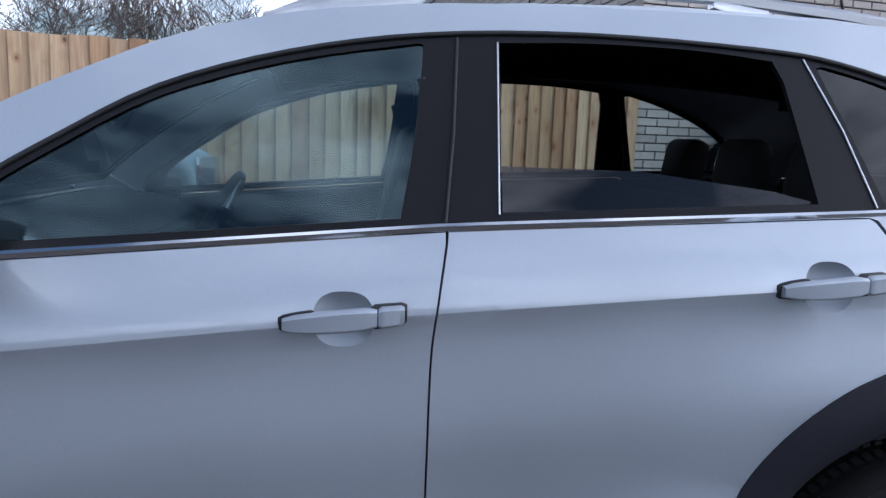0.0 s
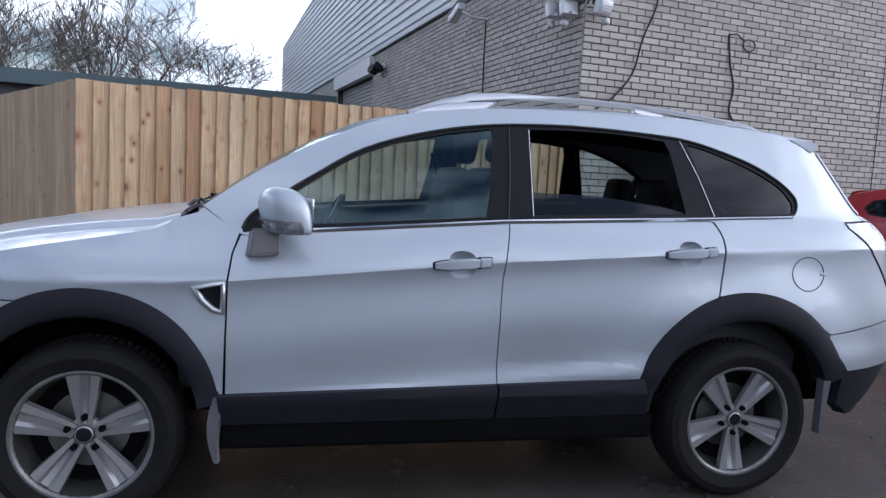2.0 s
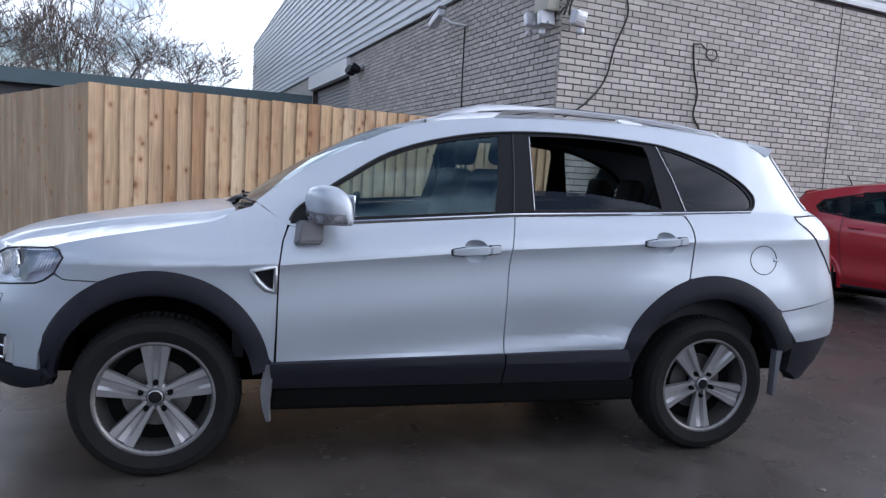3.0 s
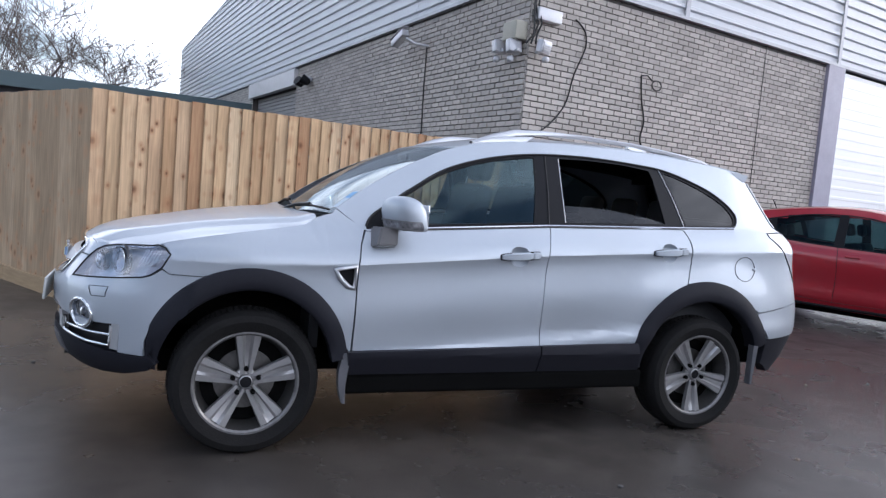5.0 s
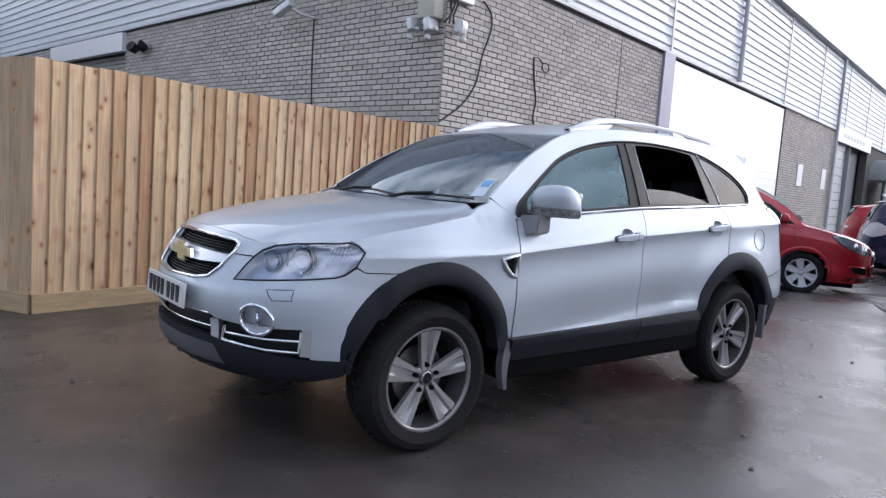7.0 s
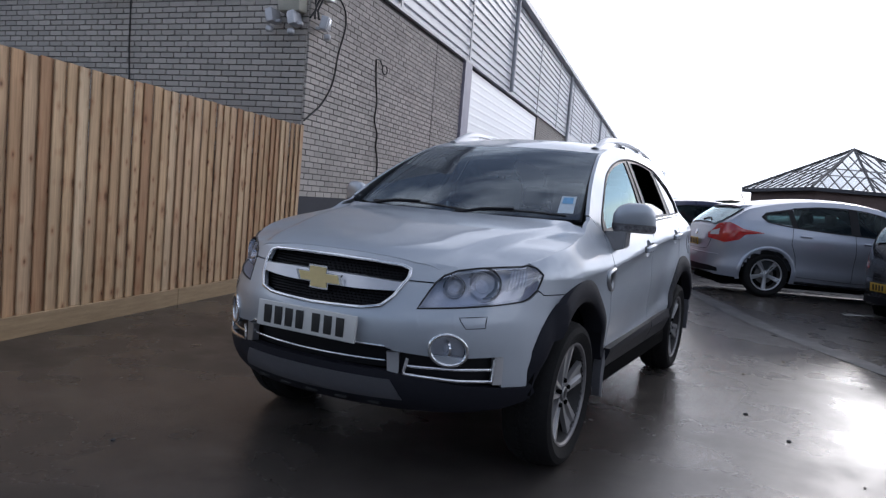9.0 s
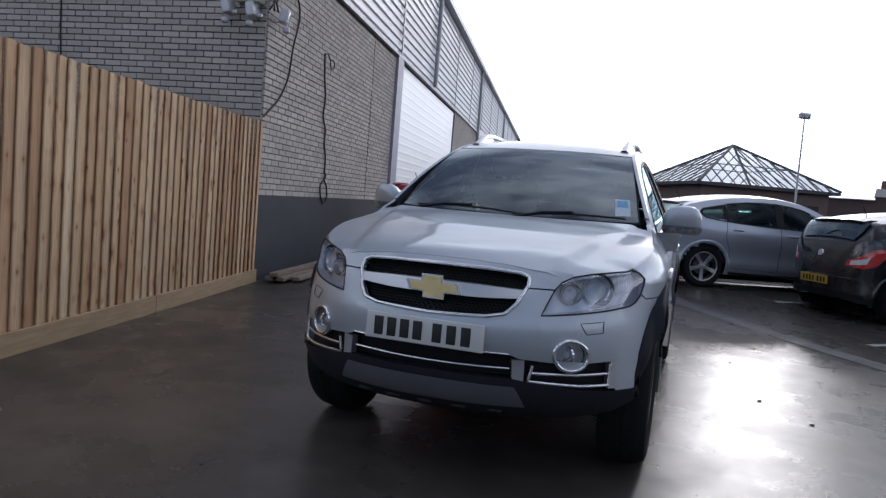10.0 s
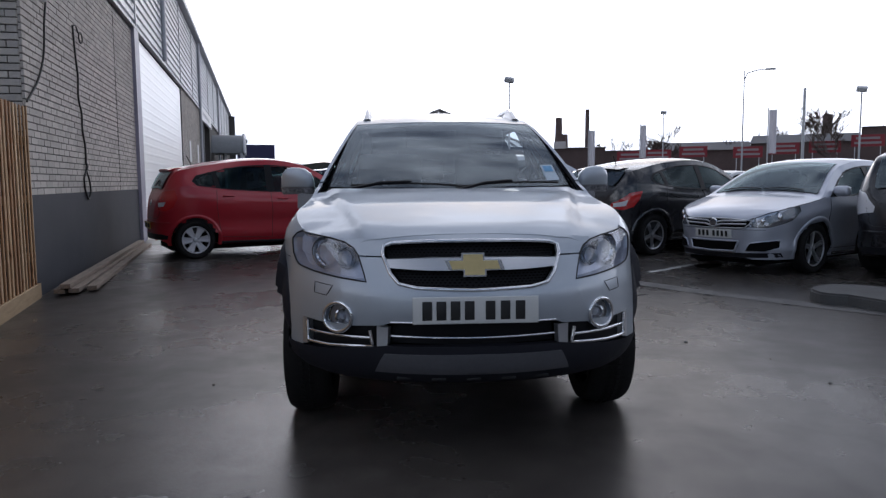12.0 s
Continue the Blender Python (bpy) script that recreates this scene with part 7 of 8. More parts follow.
def stand(px, py, heading, wb, W, L, overhang, side_=1, front=False):
    """The pose of a car whose rear (or front) hub on its right (side_ 1) or left side stands at px, py."""
    a = radians(heading)
    f = Vector((math.cos(a), math.sin(a), 0))
    lft = Vector((-f.y, f.x, 0))
    hub = -L / 2 + overhang + (0 if front else wb)
    c = Vector((px, py, 0)) + f * hub + lft * (side_ * (W / 2 - 0.03))
    return pose(c.x, c.y, ground_z(px, py), 0, 0, heading + 180)


def park(label, paint, px, py, heading, L, W, H, wb, overhang, side_=1, front_hub=False, **kw):
    return hatchback(label, stand(px, py, heading, wb, W, L, overhang, side_, front_hub), paint, L=L, W=W, H=H, wb=wb, overhang=overhang, **kw)


park("bright red hatchback parked tail to the wall", P_RED, 5.80, 3.36, -63, 3.97, 1.72, 1.55, 2.49, 0.93, b=0.13, rear_end=0.53, tip=0.72, tail="tall", wheel_r=0.295)
park("silver hatchback with red wraparound tail lamps", P_SILVER, 6.65, -1.20, -63, 4.36, 1.82, 1.48, 2.65, 0.88, b=0.06, rear_end=0.45, tip=0.67, tail="wide", trim_wheel="alloy", wheel_r=0.325, spoiler=True)
park("black hatchback with a yellow rear plate", P_BLACK, 5.35, -3.60, -60, 4.0, 1.73, 1.49, 2.51, 0.82, b=0.10, rear_end=0.52, tip=0.68, tail="slant", trim_wheel="alloy", wheel_r=0.315)
park("pale silver hatchback facing the yard", P_SILVER, 3.32, -4.90, 120, 4.25, 1.75, 1.46, 2.61, 0.90, side_=-1, front_hub=True, b=0.06, rear_end=0.45, tip=0.66, trim_wheel="alloy", wheel_r=0.315, front="broad")
hatchback("black car at the kerb island", pose(3.40, -7.32, 0.02, 0, 0, 118), P_BLACK, tail="clear", plates=False, L=4.3, W=1.82, H=1.66, wb=2.6, overhang=0.88, trim_wheel="alloy", wheel_r=0.34, front="broad")
park("dark blue hatchback with a tail spoiler", P_NAVY, 12.1, 1.45, -66, 4.45, 1.80, 1.63, 2.70, 0.90, tail="clear", trim_wheel="alloy")
park("dark grey hatchback beside the blue one", P_GREY, 12.2, -1.45, -64, 4.3, 1.76, 1.46, 2.6, 0.85, trim_wheel="alloy")
park("dark red hatchback behind the blue one", P_RED, 15.4, 3.30, -66, 4.0, 1.72, 1.52, 2.5, 0.82, tail="tall")
far_row = "cars across the yard"
park("dark grey hatchback in the second row", P_GREY, 11.5, -4.9, -60, 4.4, 1.80, 1.50, 2.65, 0.9, trim_wheel="alloy", group=far_row, near=False)
for x, y, hd, p, lab in ((17.0, -1.5, -60, P_BLACK, "black hatchback in the far row"), (18.5, -9.0, 118, P_SILVER, "silver hatchback in the far row"), (21.0, -12.0, 118, P_WHITE, "white hatchback in the far row"), (15.5, -12.5, -62, P_GREY, "grey hatchback in the far row"), (24.5, -17.0, 118, P_BLACK, "black hatchback at the end of the far row"), (12.0, -10.5, -62, P_WHITE, "white hatchback in the second row")):
    hatchback(lab, pose(x, y, 0.05, 0, 0, hd + 180), p, L=4.1, W=1.74, H=1.47, wb=2.55, trim_wheel="alloy", plates=False, group=far_row, near=False)

# ---- fittings on the walls ----
M_CONTAINER = material("blue_violet_steel", (0.045, 0.04, 0.115), 0.5, vary=0.12, scale=1.0)
M_TINT = material("dark_porch_glass", (0.012, 0.022, 0.024), 0.03, vary=0.35, scale=3.0, spec=0.28)
M_BOX = material("beige_plastic_box", (0.42, 0.40, 0.33), 0.6, vary=0.1)
M_CABLE = material("black_cable", (0.018, 0.018, 0.018), 0.6, vary=0.1)
M_LIGHTGREY = material("pale_grey_metal", (0.55, 0.55, 0.57), 0.4, metal=0.3, vary=0.08)
M_NOTICE = material("white_notice", (0.75, 0.75, 0.75), 0.5, vary=0.05)
M_DOOR = material("pale_grey_door", (0.46, 0.46, 0.46), 0.5, vary=0.1)
M_INSIDE = material("grey_recess_paint", (0.24, 0.24, 0.25), 0.7, vary=0.15)
M_SHUTTER = material("grey_shutter", (0.30, 0.29, 0.28), 0.6, vary=0.1)
M_SHED = material("green_grey_fascia", (0.085, 0.125, 0.135), 0.55, vary=0.1, scale=0.5)
M_SHEDWALL = material("shed_wall", (0.10, 0.10, 0.11), 0.7, vary=0.1)


def wall_pt(m, u, out, z):
    """A point on a wall: u along it, out from its face, at height z."""
    return m @ Vector((u, out, z))


def front_pts(pts, out=0.03):
    return [wall_pt(FRONT, u, -out, z) for u, z in pts]


def left_pts(pts, out=0.03):
    return [wall_pt(LEFT, u, out, z) for u, z in pts]


def smooth3(pts, n=5):
    xy = spline(pts, n)
    return xy


ob = tube("hanging_cable", front_pts(smooth3([(-0.02, 2.06), (0.18, 2.18), (0.40, 2.32), (0.60, 2.52), (0.72, 2.72), (0.80, 3.06), (0.92, 3.34), (0.97, 3.50), (0.94, 3.66), (0.84, 3.75), (0.74, 3.80)])), 0.011, M_CABLE)
tagged(ob, "black cable looping down the brick wall to the fence", "cable")
ob = tube("wall_cable", front_pts(smooth3([(2.10, 3.27), (2.16, 2.92), (2.25, 2.63), (2.21, 2.35), (2.35, 2.15), (2.34, 1.95), (2.45, 1.71), (2.45, 1.50), (2.53, 1.45), (2.43, 1.37), (2.29, 1.28), (2.33, 1.12), (2.50, 1.00), (2.64, 1.10), (2.59, 1.27), (2.46, 1.38), (2.50, 1.47), (2.42, 1.50)]), 0.03), 0.012, M_CABLE)
tagged(ob, "black cable hanging down the brick wall to a knotted loop", "cable")
c = empty("cable_coil")
tagged(c, "small coil of cable at a wall bracket", "cable")
tube("coil_turn", front_pts([(2.42 + 0.10 * math.cos(a), 3.17 + 0.07 * math.sin(a)) for a in np.linspace(0, 2 * math.pi, 26)], 0.05), 0.009, M_CABLE, c)
tube("coil_turn", front_pts([(2.10, 3.27), (2.22, 3.29), (2.34, 3.22)], 0.04), 0.010, M_CABLE, c)
bm = bmesh.new()
add_box(bm, 4.99, -0.010, 2.66, 0.016, 0.012, 3.12)
ob = part("movement_joint", bm, M_CABLE)
ob.matrix_world = FRONT
tagged(ob, "dark movement joint in the brick wall", "joint", kind="structure")
# corner cluster: junction box, floodlights, sensors
jb = rounded("junction_box", tuple(wall_pt(LEFT, 0.20, 0.10, 3.52)), (0.32, 0.18, 0.24), M_BOX, None, bevel=0.015, m=pose(0, 0, 0, 0, 0, 97))
tagged(jb, "beige plastic junction box on the brick corner", "junction box")
wb_ = rounded("white_box", tuple(wall_pt(FRONT, 0.24, -0.06, 3.74)), (0.40, 0.10, 0.16), M_LIGHTGREY, None, bevel=0.012, m=pose(0, 0, 0, 0, 0, 10.8))
tagged(wb_, "white plastic box high on the corner", "electrical box")


def floodlight(m, u, out, z, yaw, label):
    f = empty("floodlight", Matrix.Translation(wall_pt(m, u, out, z)) @ pose(0, 0, 0, 0, 0, yaw))
    tagged(f, label, "floodlight", "corner floodlights")
    rounded("housing", (0, 0, 0), (0.20, 0.10, 0.17), M_LIGHTGREY, f, bevel=0.015, m=pose(0, 0, 0, 12, 0, 0))
    rounded("lamp_glass", (0, -0.052, -0.012), (0.17, 0.012, 0.13), M_WHITE_LENS, f, bevel=0.004, m=pose(0, 0, 0, 12, 0, 0))
    for k in range(4):
        rounded("guard_bar", (0, -0.062, -0.055 + 0.03 * k), (0.17, 0.006, 0.008), M_CLAD_TRIM, f, bevel=0.002, m=pose(0, 0, 0, 12, 0, 0))
    rounded("bracket", (0, 0.06, -0.06), (0.05, 0.12, 0.04), M_LIGHTGREY, f, bevel=0.006)
    rounded("sensor", (0.02, -0.03, -0.16), (0.08, 0.09, 0.08), M_LIGHTGREY, f, bevel=0.03)


floodlight(LEFT, 0.44, 0.16, 3.34, 187, "pale grey floodlight with a sensor on the side wall")
floodlight(LEFT, 0.13, 0.14, 3.31, 187, "pale grey caged floodlight at the corner")
floodlight(FRONT, 0.13, -0.16, 3.31, 25, "pale grey floodlight with a sensor on the front wall")
for k, (o1, o2) in enumerate(((0.05, 0.08), (0.09, 0.05), (0.12, 0.07))):
    ob = tube("corner_cable", [wall_pt(FRONT, 0.05 - 0.02 * k, -o1, 4.2), wall_pt(FRONT, -0.02 + 0.04 * k, -o2, 3.85), wall_pt(FRONT, 0.03 + 0.03 * k, -o1, 3.60), wall_pt(FRONT, 0.01 + 0.03 * k, -o2, 3.46), wall_pt(FRONT, -0.08 + 0.05 * k, -o1, 3.34)], 0.013, M_CABLE)
    tagged(ob, "thick black cable running down the corner", "cable", "corner cables")
# camera
cc = empty("wall_camera", Matrix.Translation(wall_pt(LEFT, 3.10, 0.36, 3.80)) @ pose(0, 0, 0, 0, 0, 97))
tagged(cc, "pale weatherproof security camera on a wall arm", "security camera")
rounded("camera_body", (0.16, 0.02, 0.02), (0.46, 0.13, 0.12), M_LIGHTGREY, cc, bevel=0.02, m=pose(0, 0, 0, 0, 18, 0))
rounded("sun_shield", (0.18, 0.02, 0.10), (0.52, 0.15, 0.012), M_LIGHTGREY, cc, bevel=0.004, m=pose(0, 0, 0, 0, 18, 0))
tube("arm", [(-0.05, 0.0, 0.0), (-0.16, -0.10, -0.08), (-0.22, -0.34, -0.10)], 0.022, M_LIGHTGREY, cc)
ob = tube("camera_cable", left_pts([(2.94, 3.70), (2.93, 3.0), (2.89, 2.4), (2.88, 2.02)], 0.025), 0.010, M_CABLE)
tagged(ob, "thin dark cable below the security camera", "cable")
sl = empty("twin_spotlight", Matrix.Translation(wall_pt(LEFT, 9.2, 0.16, 3.72)) @ pose(0, 0, 0, 0, 0, 97))
tagged(sl, "dark twin spotlight on the side wall", "spotlight")
for k in (-0.22, 0.22):
    lathe("spot_head", [(0.02, -0.12), (0.09, -0.08), (0.12, 0.06), (0.115, 0.10), (0.02, 0.10)], M_BLACK, sl, n=20, m=pose(k, 0.05, -0.03, 25, 0, 20 if k > 0 else -20))
rounded("spot_base", (0, -0.1, 0.03), (0.36, 0.08, 0.10), M_CLAD_TRIM, sl, bevel=0.01)
# side wall shutter and lintel
sh = finish("roller_shutter", boxes_mesh("roller_shutter", [(12.7, -0.16, 0.10 * k + 0.05, 4.6, 0.02, 0.085) for k in range(37)]), M_SHUTTER)
sh.matrix_world = LEFT
tagged(sh, "closed dull grey roller shutter in the side wall", "shutter", kind="structure")
li = finish("lintel", boxes_mesh("lintel", [(12.7, 0.05, 3.92, 4.9, 0.16, 0.42)]), M_LIGHTGREY)
li.matrix_world = LEFT
tagged(li, "pale metal lintel over the roller shutter", "lintel", kind="structure")
# front: downpipes, notices, service door, porch
for u in (11.3, 22.6, 36.6):
    ob = tube("downpipe", front_pts([(u, EAVES), (u, 4.3 if u < 12 else 0.0)], 0.10), 0.06, M_CLAD_TRIM)
    tagged(ob, "grey downpipe on the workshop front", "downpipe", "workshop downpipes")
for u, z in ((18.3, 2.32), (21.6, 2.35)):
    ob = finish("notice", boxes_mesh("notice", [(u, -0.03, z, 0.62, 0.012, 0.72)]), M_NOTICE)
    ob.matrix_world = FRONT
    tagged(ob, "white notice board on the grey brick wall", "notice", "wall notices")
sd = finish("service_door", boxes_mesh("service_door", [(24.4, 0.18, 0.33 * k + 0.16, 2.6, 0.04, 0.31) for k in range(12)]), M_DOOR)
sd.matrix_world = FRONT
tagged(sd, "half-open panelled grey service door", "door", kind="structure")
db = finish("doorway_back", boxes_mesh("doorway_back", [(27.6, 0.45, 2.0, 4.2, 0.1, 4.0), (25.75, 0.25, 2.0, 0.12, 0.5, 4.0)]), M_INSIDE)
db.matrix_world = FRONT
tagged(db, "grey recessed wall beside the service door", "wall", kind="structure")
sg = finish("fascia_sign", boxes_mesh("fascia_sign", [(26.2, -0.06, 4.15, 6.6, 0.08, 0.55)]), M_NOTICE)
sg.matrix_world = FRONT
tagged(sg, "long white fascia sign over the doorway", "sign")
for k in range(7):
    b = finish("sign_bar", boxes_mesh("sign_bar", [(24.0 + 0.62 * k, -0.106, 4.15, 0.42, 0.006, 0.16)]), M_CLAD_TRIM, sg)
po = empty("entrance_porch", FRONT @ pose(31.8, -0.8, 0))
tagged(po, "barrel-roofed grey entrance porch on the workshop", "porch", kind="structure")
bm = bmesh.new()
rows = []
for i in range(17):
    a = math.pi * i / 16
    rows.append([bm.verts.new((1.5 * math.cos(a), y, 2.75 + 1.0 * math.sin(a))) for y in (-0.8, 0.8)])
for p, q in zip(rows, rows[1:]):
    bm.faces.new((p[0], q[0], q[1], p[1]))
part("porch_roof", bm, M_ROOF, po, smooth=True)
tube("porch_arch", [(1.5 * math.cos(a), -0.82, 2.75 + 1.0 * math.sin(a)) for a in np.linspace(0, math.pi, 17)], 0.09, M_LIGHTGREY, po)
for x in (-1.42, 1.42):
    box("porch_post", (x, -0.7, 1.375), (0.14, 0.14, 2.75), M_LIGHTGREY, po)
box("porch_glazing", (0, 0.2, 1.35), (2.7, 0.06, 2.7), M_TINT, po)
for x in (-0.9, -0.3, 0.3, 0.9):
    box("porch_mullion", (x, 0.15, 1.4), (0.07, 0.06, 2.7), M_NOTICE, po)
box("porch_transom", (0, 0.14, 2.1), (2.8, 0.06, 0.10), M_NOTICE, po)
bt = finish("storage_container", boxes_mesh("storage_container", [(42.6, -2.2, 1.85, 4.2, 2.4, 3.7)]), M_CONTAINER)
bt.matrix_world = FRONT
tagged(bt, "dark blue storage container beside the workshop", "container")

# ---- timbers on the ground ----
for k, (dx, dy, dz, yaw, ln) in enumerate(((0, 0, 0.03, 12.3, 6.2), (0.06, -0.125, 0.03, 12.6, 6.0), (0.0, -0.065, 0.085, 12.2, 6.1), (0.25, -0.235, 0.03, 12.9, 5.7))):
    bm = bmesh.new()
    add_box(bm, ln / 2, 0, 0, ln, 0.105, 0.05, bevel=0.006)
    ob = part("timber_plank", bm, M_TIMBER)
    ob.matrix_world = pose(2.58 + dx, 3.93 + dy, 0.035 + dz, 0, 0, yaw)
    tagged(ob, "weathered timber plank lying along the wall", "plank", "timbers by the wall")

# ---- ground details ----
M_KERB = material("concrete_kerb", (0.085, 0.083, 0.08), 0.75, vary=0.2, scale=4, bump=0.3)
M_CHANNEL = material("worn_concrete", (0.065, 0.062, 0.06), 0.5, vary=0.25, scale=3, rough_vary=0.2)
M_LINE = material("worn_white_line", (0.42, 0.42, 0.40), 0.6, vary=0.35, scale=9)


def ground_strip(name, pts, width, mat, label, lift=0.004, cat="marking"):
    bm = bmesh.new()
    rows = []
    P = [Vector((x, y, 0)) for x, y in pts]
    for i, p in enumerate(P):
        d = (P[min(i + 1, len(P) - 1)] - P[max(i - 1, 0)]).normalized()
        n = Vector((-d.y, d.x, 0)) * width / 2
        rows.append([bm.verts.new((q.x, q.y, ground_z(q.x, q.y) + lift)) for q in (p + n, p - n)])
    for a, b in zip(rows, rows[1:]):
        bm.faces.new((a[0], b[0], b[1], a[1]))
    ob = part(name, bm, mat)
    tagged(ob, label, cat, kind="structure")
    return ob


ground_strip("drain_channel", [(x, -1.14 + (x - 4.76) * 0.66 - 0.02 * (x - 4.7) ** 2 * (x < 4.7)) for x in np.linspace(0.4, 9.0, 18)], 0.26, M_CHANNEL, "worn concrete drainage channel across the yard")
ground_strip("bay_line", [(3.63 + 0.3 * k, -2.88 - 0.39 * k) for k in range(6)], 0.09, M_LINE, "worn white bay line on the tarmac")
ground_strip("bay_line", [(6.2 + 0.3 * k, -2.2 - 0.45 * k) for k in range(6)], 0.09, M_LINE, "faded white bay line on the tarmac")
ground_strip("slab_joint", [(5.0 - 0.02 * k, 1.9 - 0.55 * k) for k in range(6)], 0.012, M_SEAL, "dark joint between concrete slabs")
bm = bmesh.new()
isl = spline([(1.25, -3.95), (1.42, -3.78), (1.75, -3.88), (1.95, -4.25), (1.60, -4.70), (0.60, -5.10), (0.10, -4.90), (0.55, -4.25), (1.25, -3.95)], 4)[:-1]
f = bm.faces.new([bm.verts.new((x, y, 0.0)) for x, y in isl])
got = bmesh.ops.extrude_face_region(bm, geom=[f])["geom"]
bmesh.ops.translate(bm, verts=[v for v in got if isinstance(v, bmesh.types.BMVert)], vec=(0, 0, 0.11))
bmesh.ops.bevel(bm, geom=[e for e in bm.edges if all(v.co.z > 0.1 for v in e.verts)], offset=0.02, segments=2, affect="EDGES")
ob = part("kerb_island", bm, M_KERB)
tagged(ob, "low concrete kerb island in the car park", "kerb", kind="structure")
rnd = random.Random(11)
for i in range(46):
    x, y = rnd.uniform(-4.5, 4.0), rnd.uniform(-3.4, 2.6)
    if abs(y) < 1.0 and abs(x) < 2.4:
        continue
    bm = bmesh.new()
    bmesh.ops.create_icosphere(bm, subdivisions=1, radius=rnd.uniform(0.006, 0.016))
    for v in bm.verts:
        v.co = Vector((v.co.x * rnd.uniform(0.8, 1.6), v.co.y * rnd.uniform(0.8, 1.6), v.co.z * 0.6))
    ob = part("pebble", bm, M_KERB if i % 3 else M_TIMBER)
    ob.location = (x, y, ground_z(x, y) + 0.004)
    tagged(ob, "small stone chip on the tarmac", "pebble", "scattered chips")

# ---- background: shed, trees ----
sh = empty("low_shed", pose(-6.0, 18.2, 0, 0, 0, 9))
tagged(sh, "low flat-roofed shed with a green-grey fascia behind the fence", "shed", kind="structure")
box("fascia", (-1.0, 0, 3.36), (26, 0.2, 0.40), M_SHED, sh)
box("shed_wall", (-1.0, 0.5, 1.6), (25.4, 0.3, 3.2), M_SHEDWALL, sh)
box("shed_roof", (-1.0, 4.0, 3.50), (26, 8.0, 0.12), M_SHED, sh)
box("shed_end_panel", (-7.4, 0.30, 1.6), (0.9, 0.1, 3.1), M_LIGHTGREY, sh)

M_BARK = material("grey_bark", (0.115, 0.095, 0.085), 0.9, vary=0.25, scale=2)
M_TWIG = material("brown_twigs", (0.115, 0.09, 0.075), 0.9, vary=0.2, random_island=0.3)


def winter_tree(x, y, height, seed, spread=0.5, upright=0.5, label="tall bare winter tree behind the shed", fine=0.013):
    """A leafless tree: trunk with limbs, and a crown of many fine twigs."""
    rnd = random.Random(seed)
    limbs, twigs = [], []

    def grow(p, d, ln, r, depth):
        n = 3
        pts = [(p.copy(), r)]
        for i in range(n):
            d = (d + Vector((rnd.gauss(0, 0.10), rnd.gauss(0, 0.10), rnd.gauss(0.03, 0.05)))).normalized()
            p = p + d * (ln / n)
            pts.append((p.copy(), r * (1 - 0.45 * (i + 1) / n)))
        (limbs if depth < 3 else twigs).append(pts)
        if depth >= 6:
            return
        kids = 3
        for k in range(kids):
            q, rr = pts[-1] if k == 0 else pts[rnd.choice((1, 2, 3))]
            az = rnd.uniform(0, 2 * math.pi)
            sp = spread * rnd.uniform(0.6, 1.25)
            side_d = Vector((math.cos(az), math.sin(az), 0))
            nd = (d * (1 - 0.3 * sp) + side_d * sp + Vector((0, 0, upright * 0.5))).normalized()
            grow(q, nd, ln * rnd.uniform(0.62, 0.82), max(fine, rr * (0.72 if k == 0 else 0.55)), depth + 1)

    grow(Vector((0, 0, 0)), Vector((rnd.uniform(-0.05, 0.05), rnd.uniform(-0.05, 0.05), 1)), height * 0.27, height * 0.018, 0)
    t = empty("tree", pose(x, y, 0))
    tagged(t, label, "tree", "bare trees")
    for name, chains, mat, sides in (("trunk", limbs, M_BARK, 6), ("crown", twigs, M_TWIG, 3)):
        vs, fs = [], []
        for pts in chains:
            base = len(vs)
            for i, (p, r) in enumerate(pts):
                d = (pts[min(i + 1, len(pts) - 1)][0] - pts[max(i - 1, 0)][0]).normalized()
                a = d.orthogonal().normalized()
                b = d.cross(a)
                for k in range(sides):
                    w = 2 * math.pi * k / sides
                    vs.append(p + (a * math.cos(w) + b * math.sin(w)) * r)
            for i in range(len(pts) - 1):
                for k in range(sides):
                    j = (k + 1) % sides
                    fs.append((base + i * sides + k, base + i * sides + j, base + (i + 1) * sides + j, base + (i + 1) * sides + k))
        me = bpy.data.meshes.new(name)
        me.from_pydata([tuple(v) for v in vs], [], fs)
        me.update()
        finish(name, me, mat, t)
    return t


for i, (az, d, hgt, sp, up) in enumerate(((113, 36, 11.0, 0.75, 0.12), (108.8, 33, 11.3, 0.70, 0.15), (105.0, 36, 12.4, 0.42, 0.6), (101.5, 34, 12.0, 0.78, 0.12), (99.0, 38, 12.4, 0.75, 0.10), (96.6, 36, 9.6, 0.75, 0.10), (93.6, 30, 6.3, 0.8, 0.0), (110.7, 42, 12.0, 0.7, 0.2), (103.2, 44, 12.5, 0.75, 0.15), (118.0, 38, 11.5, 0.75, 0.15), (106.8, 48, 12.5, 0.7, 0.2))):
    winter_tree(-0.63 + d * math.cos(radians(az)), -3.6 + d * math.sin(radians(az)), hgt, 20 + i, sp, up)

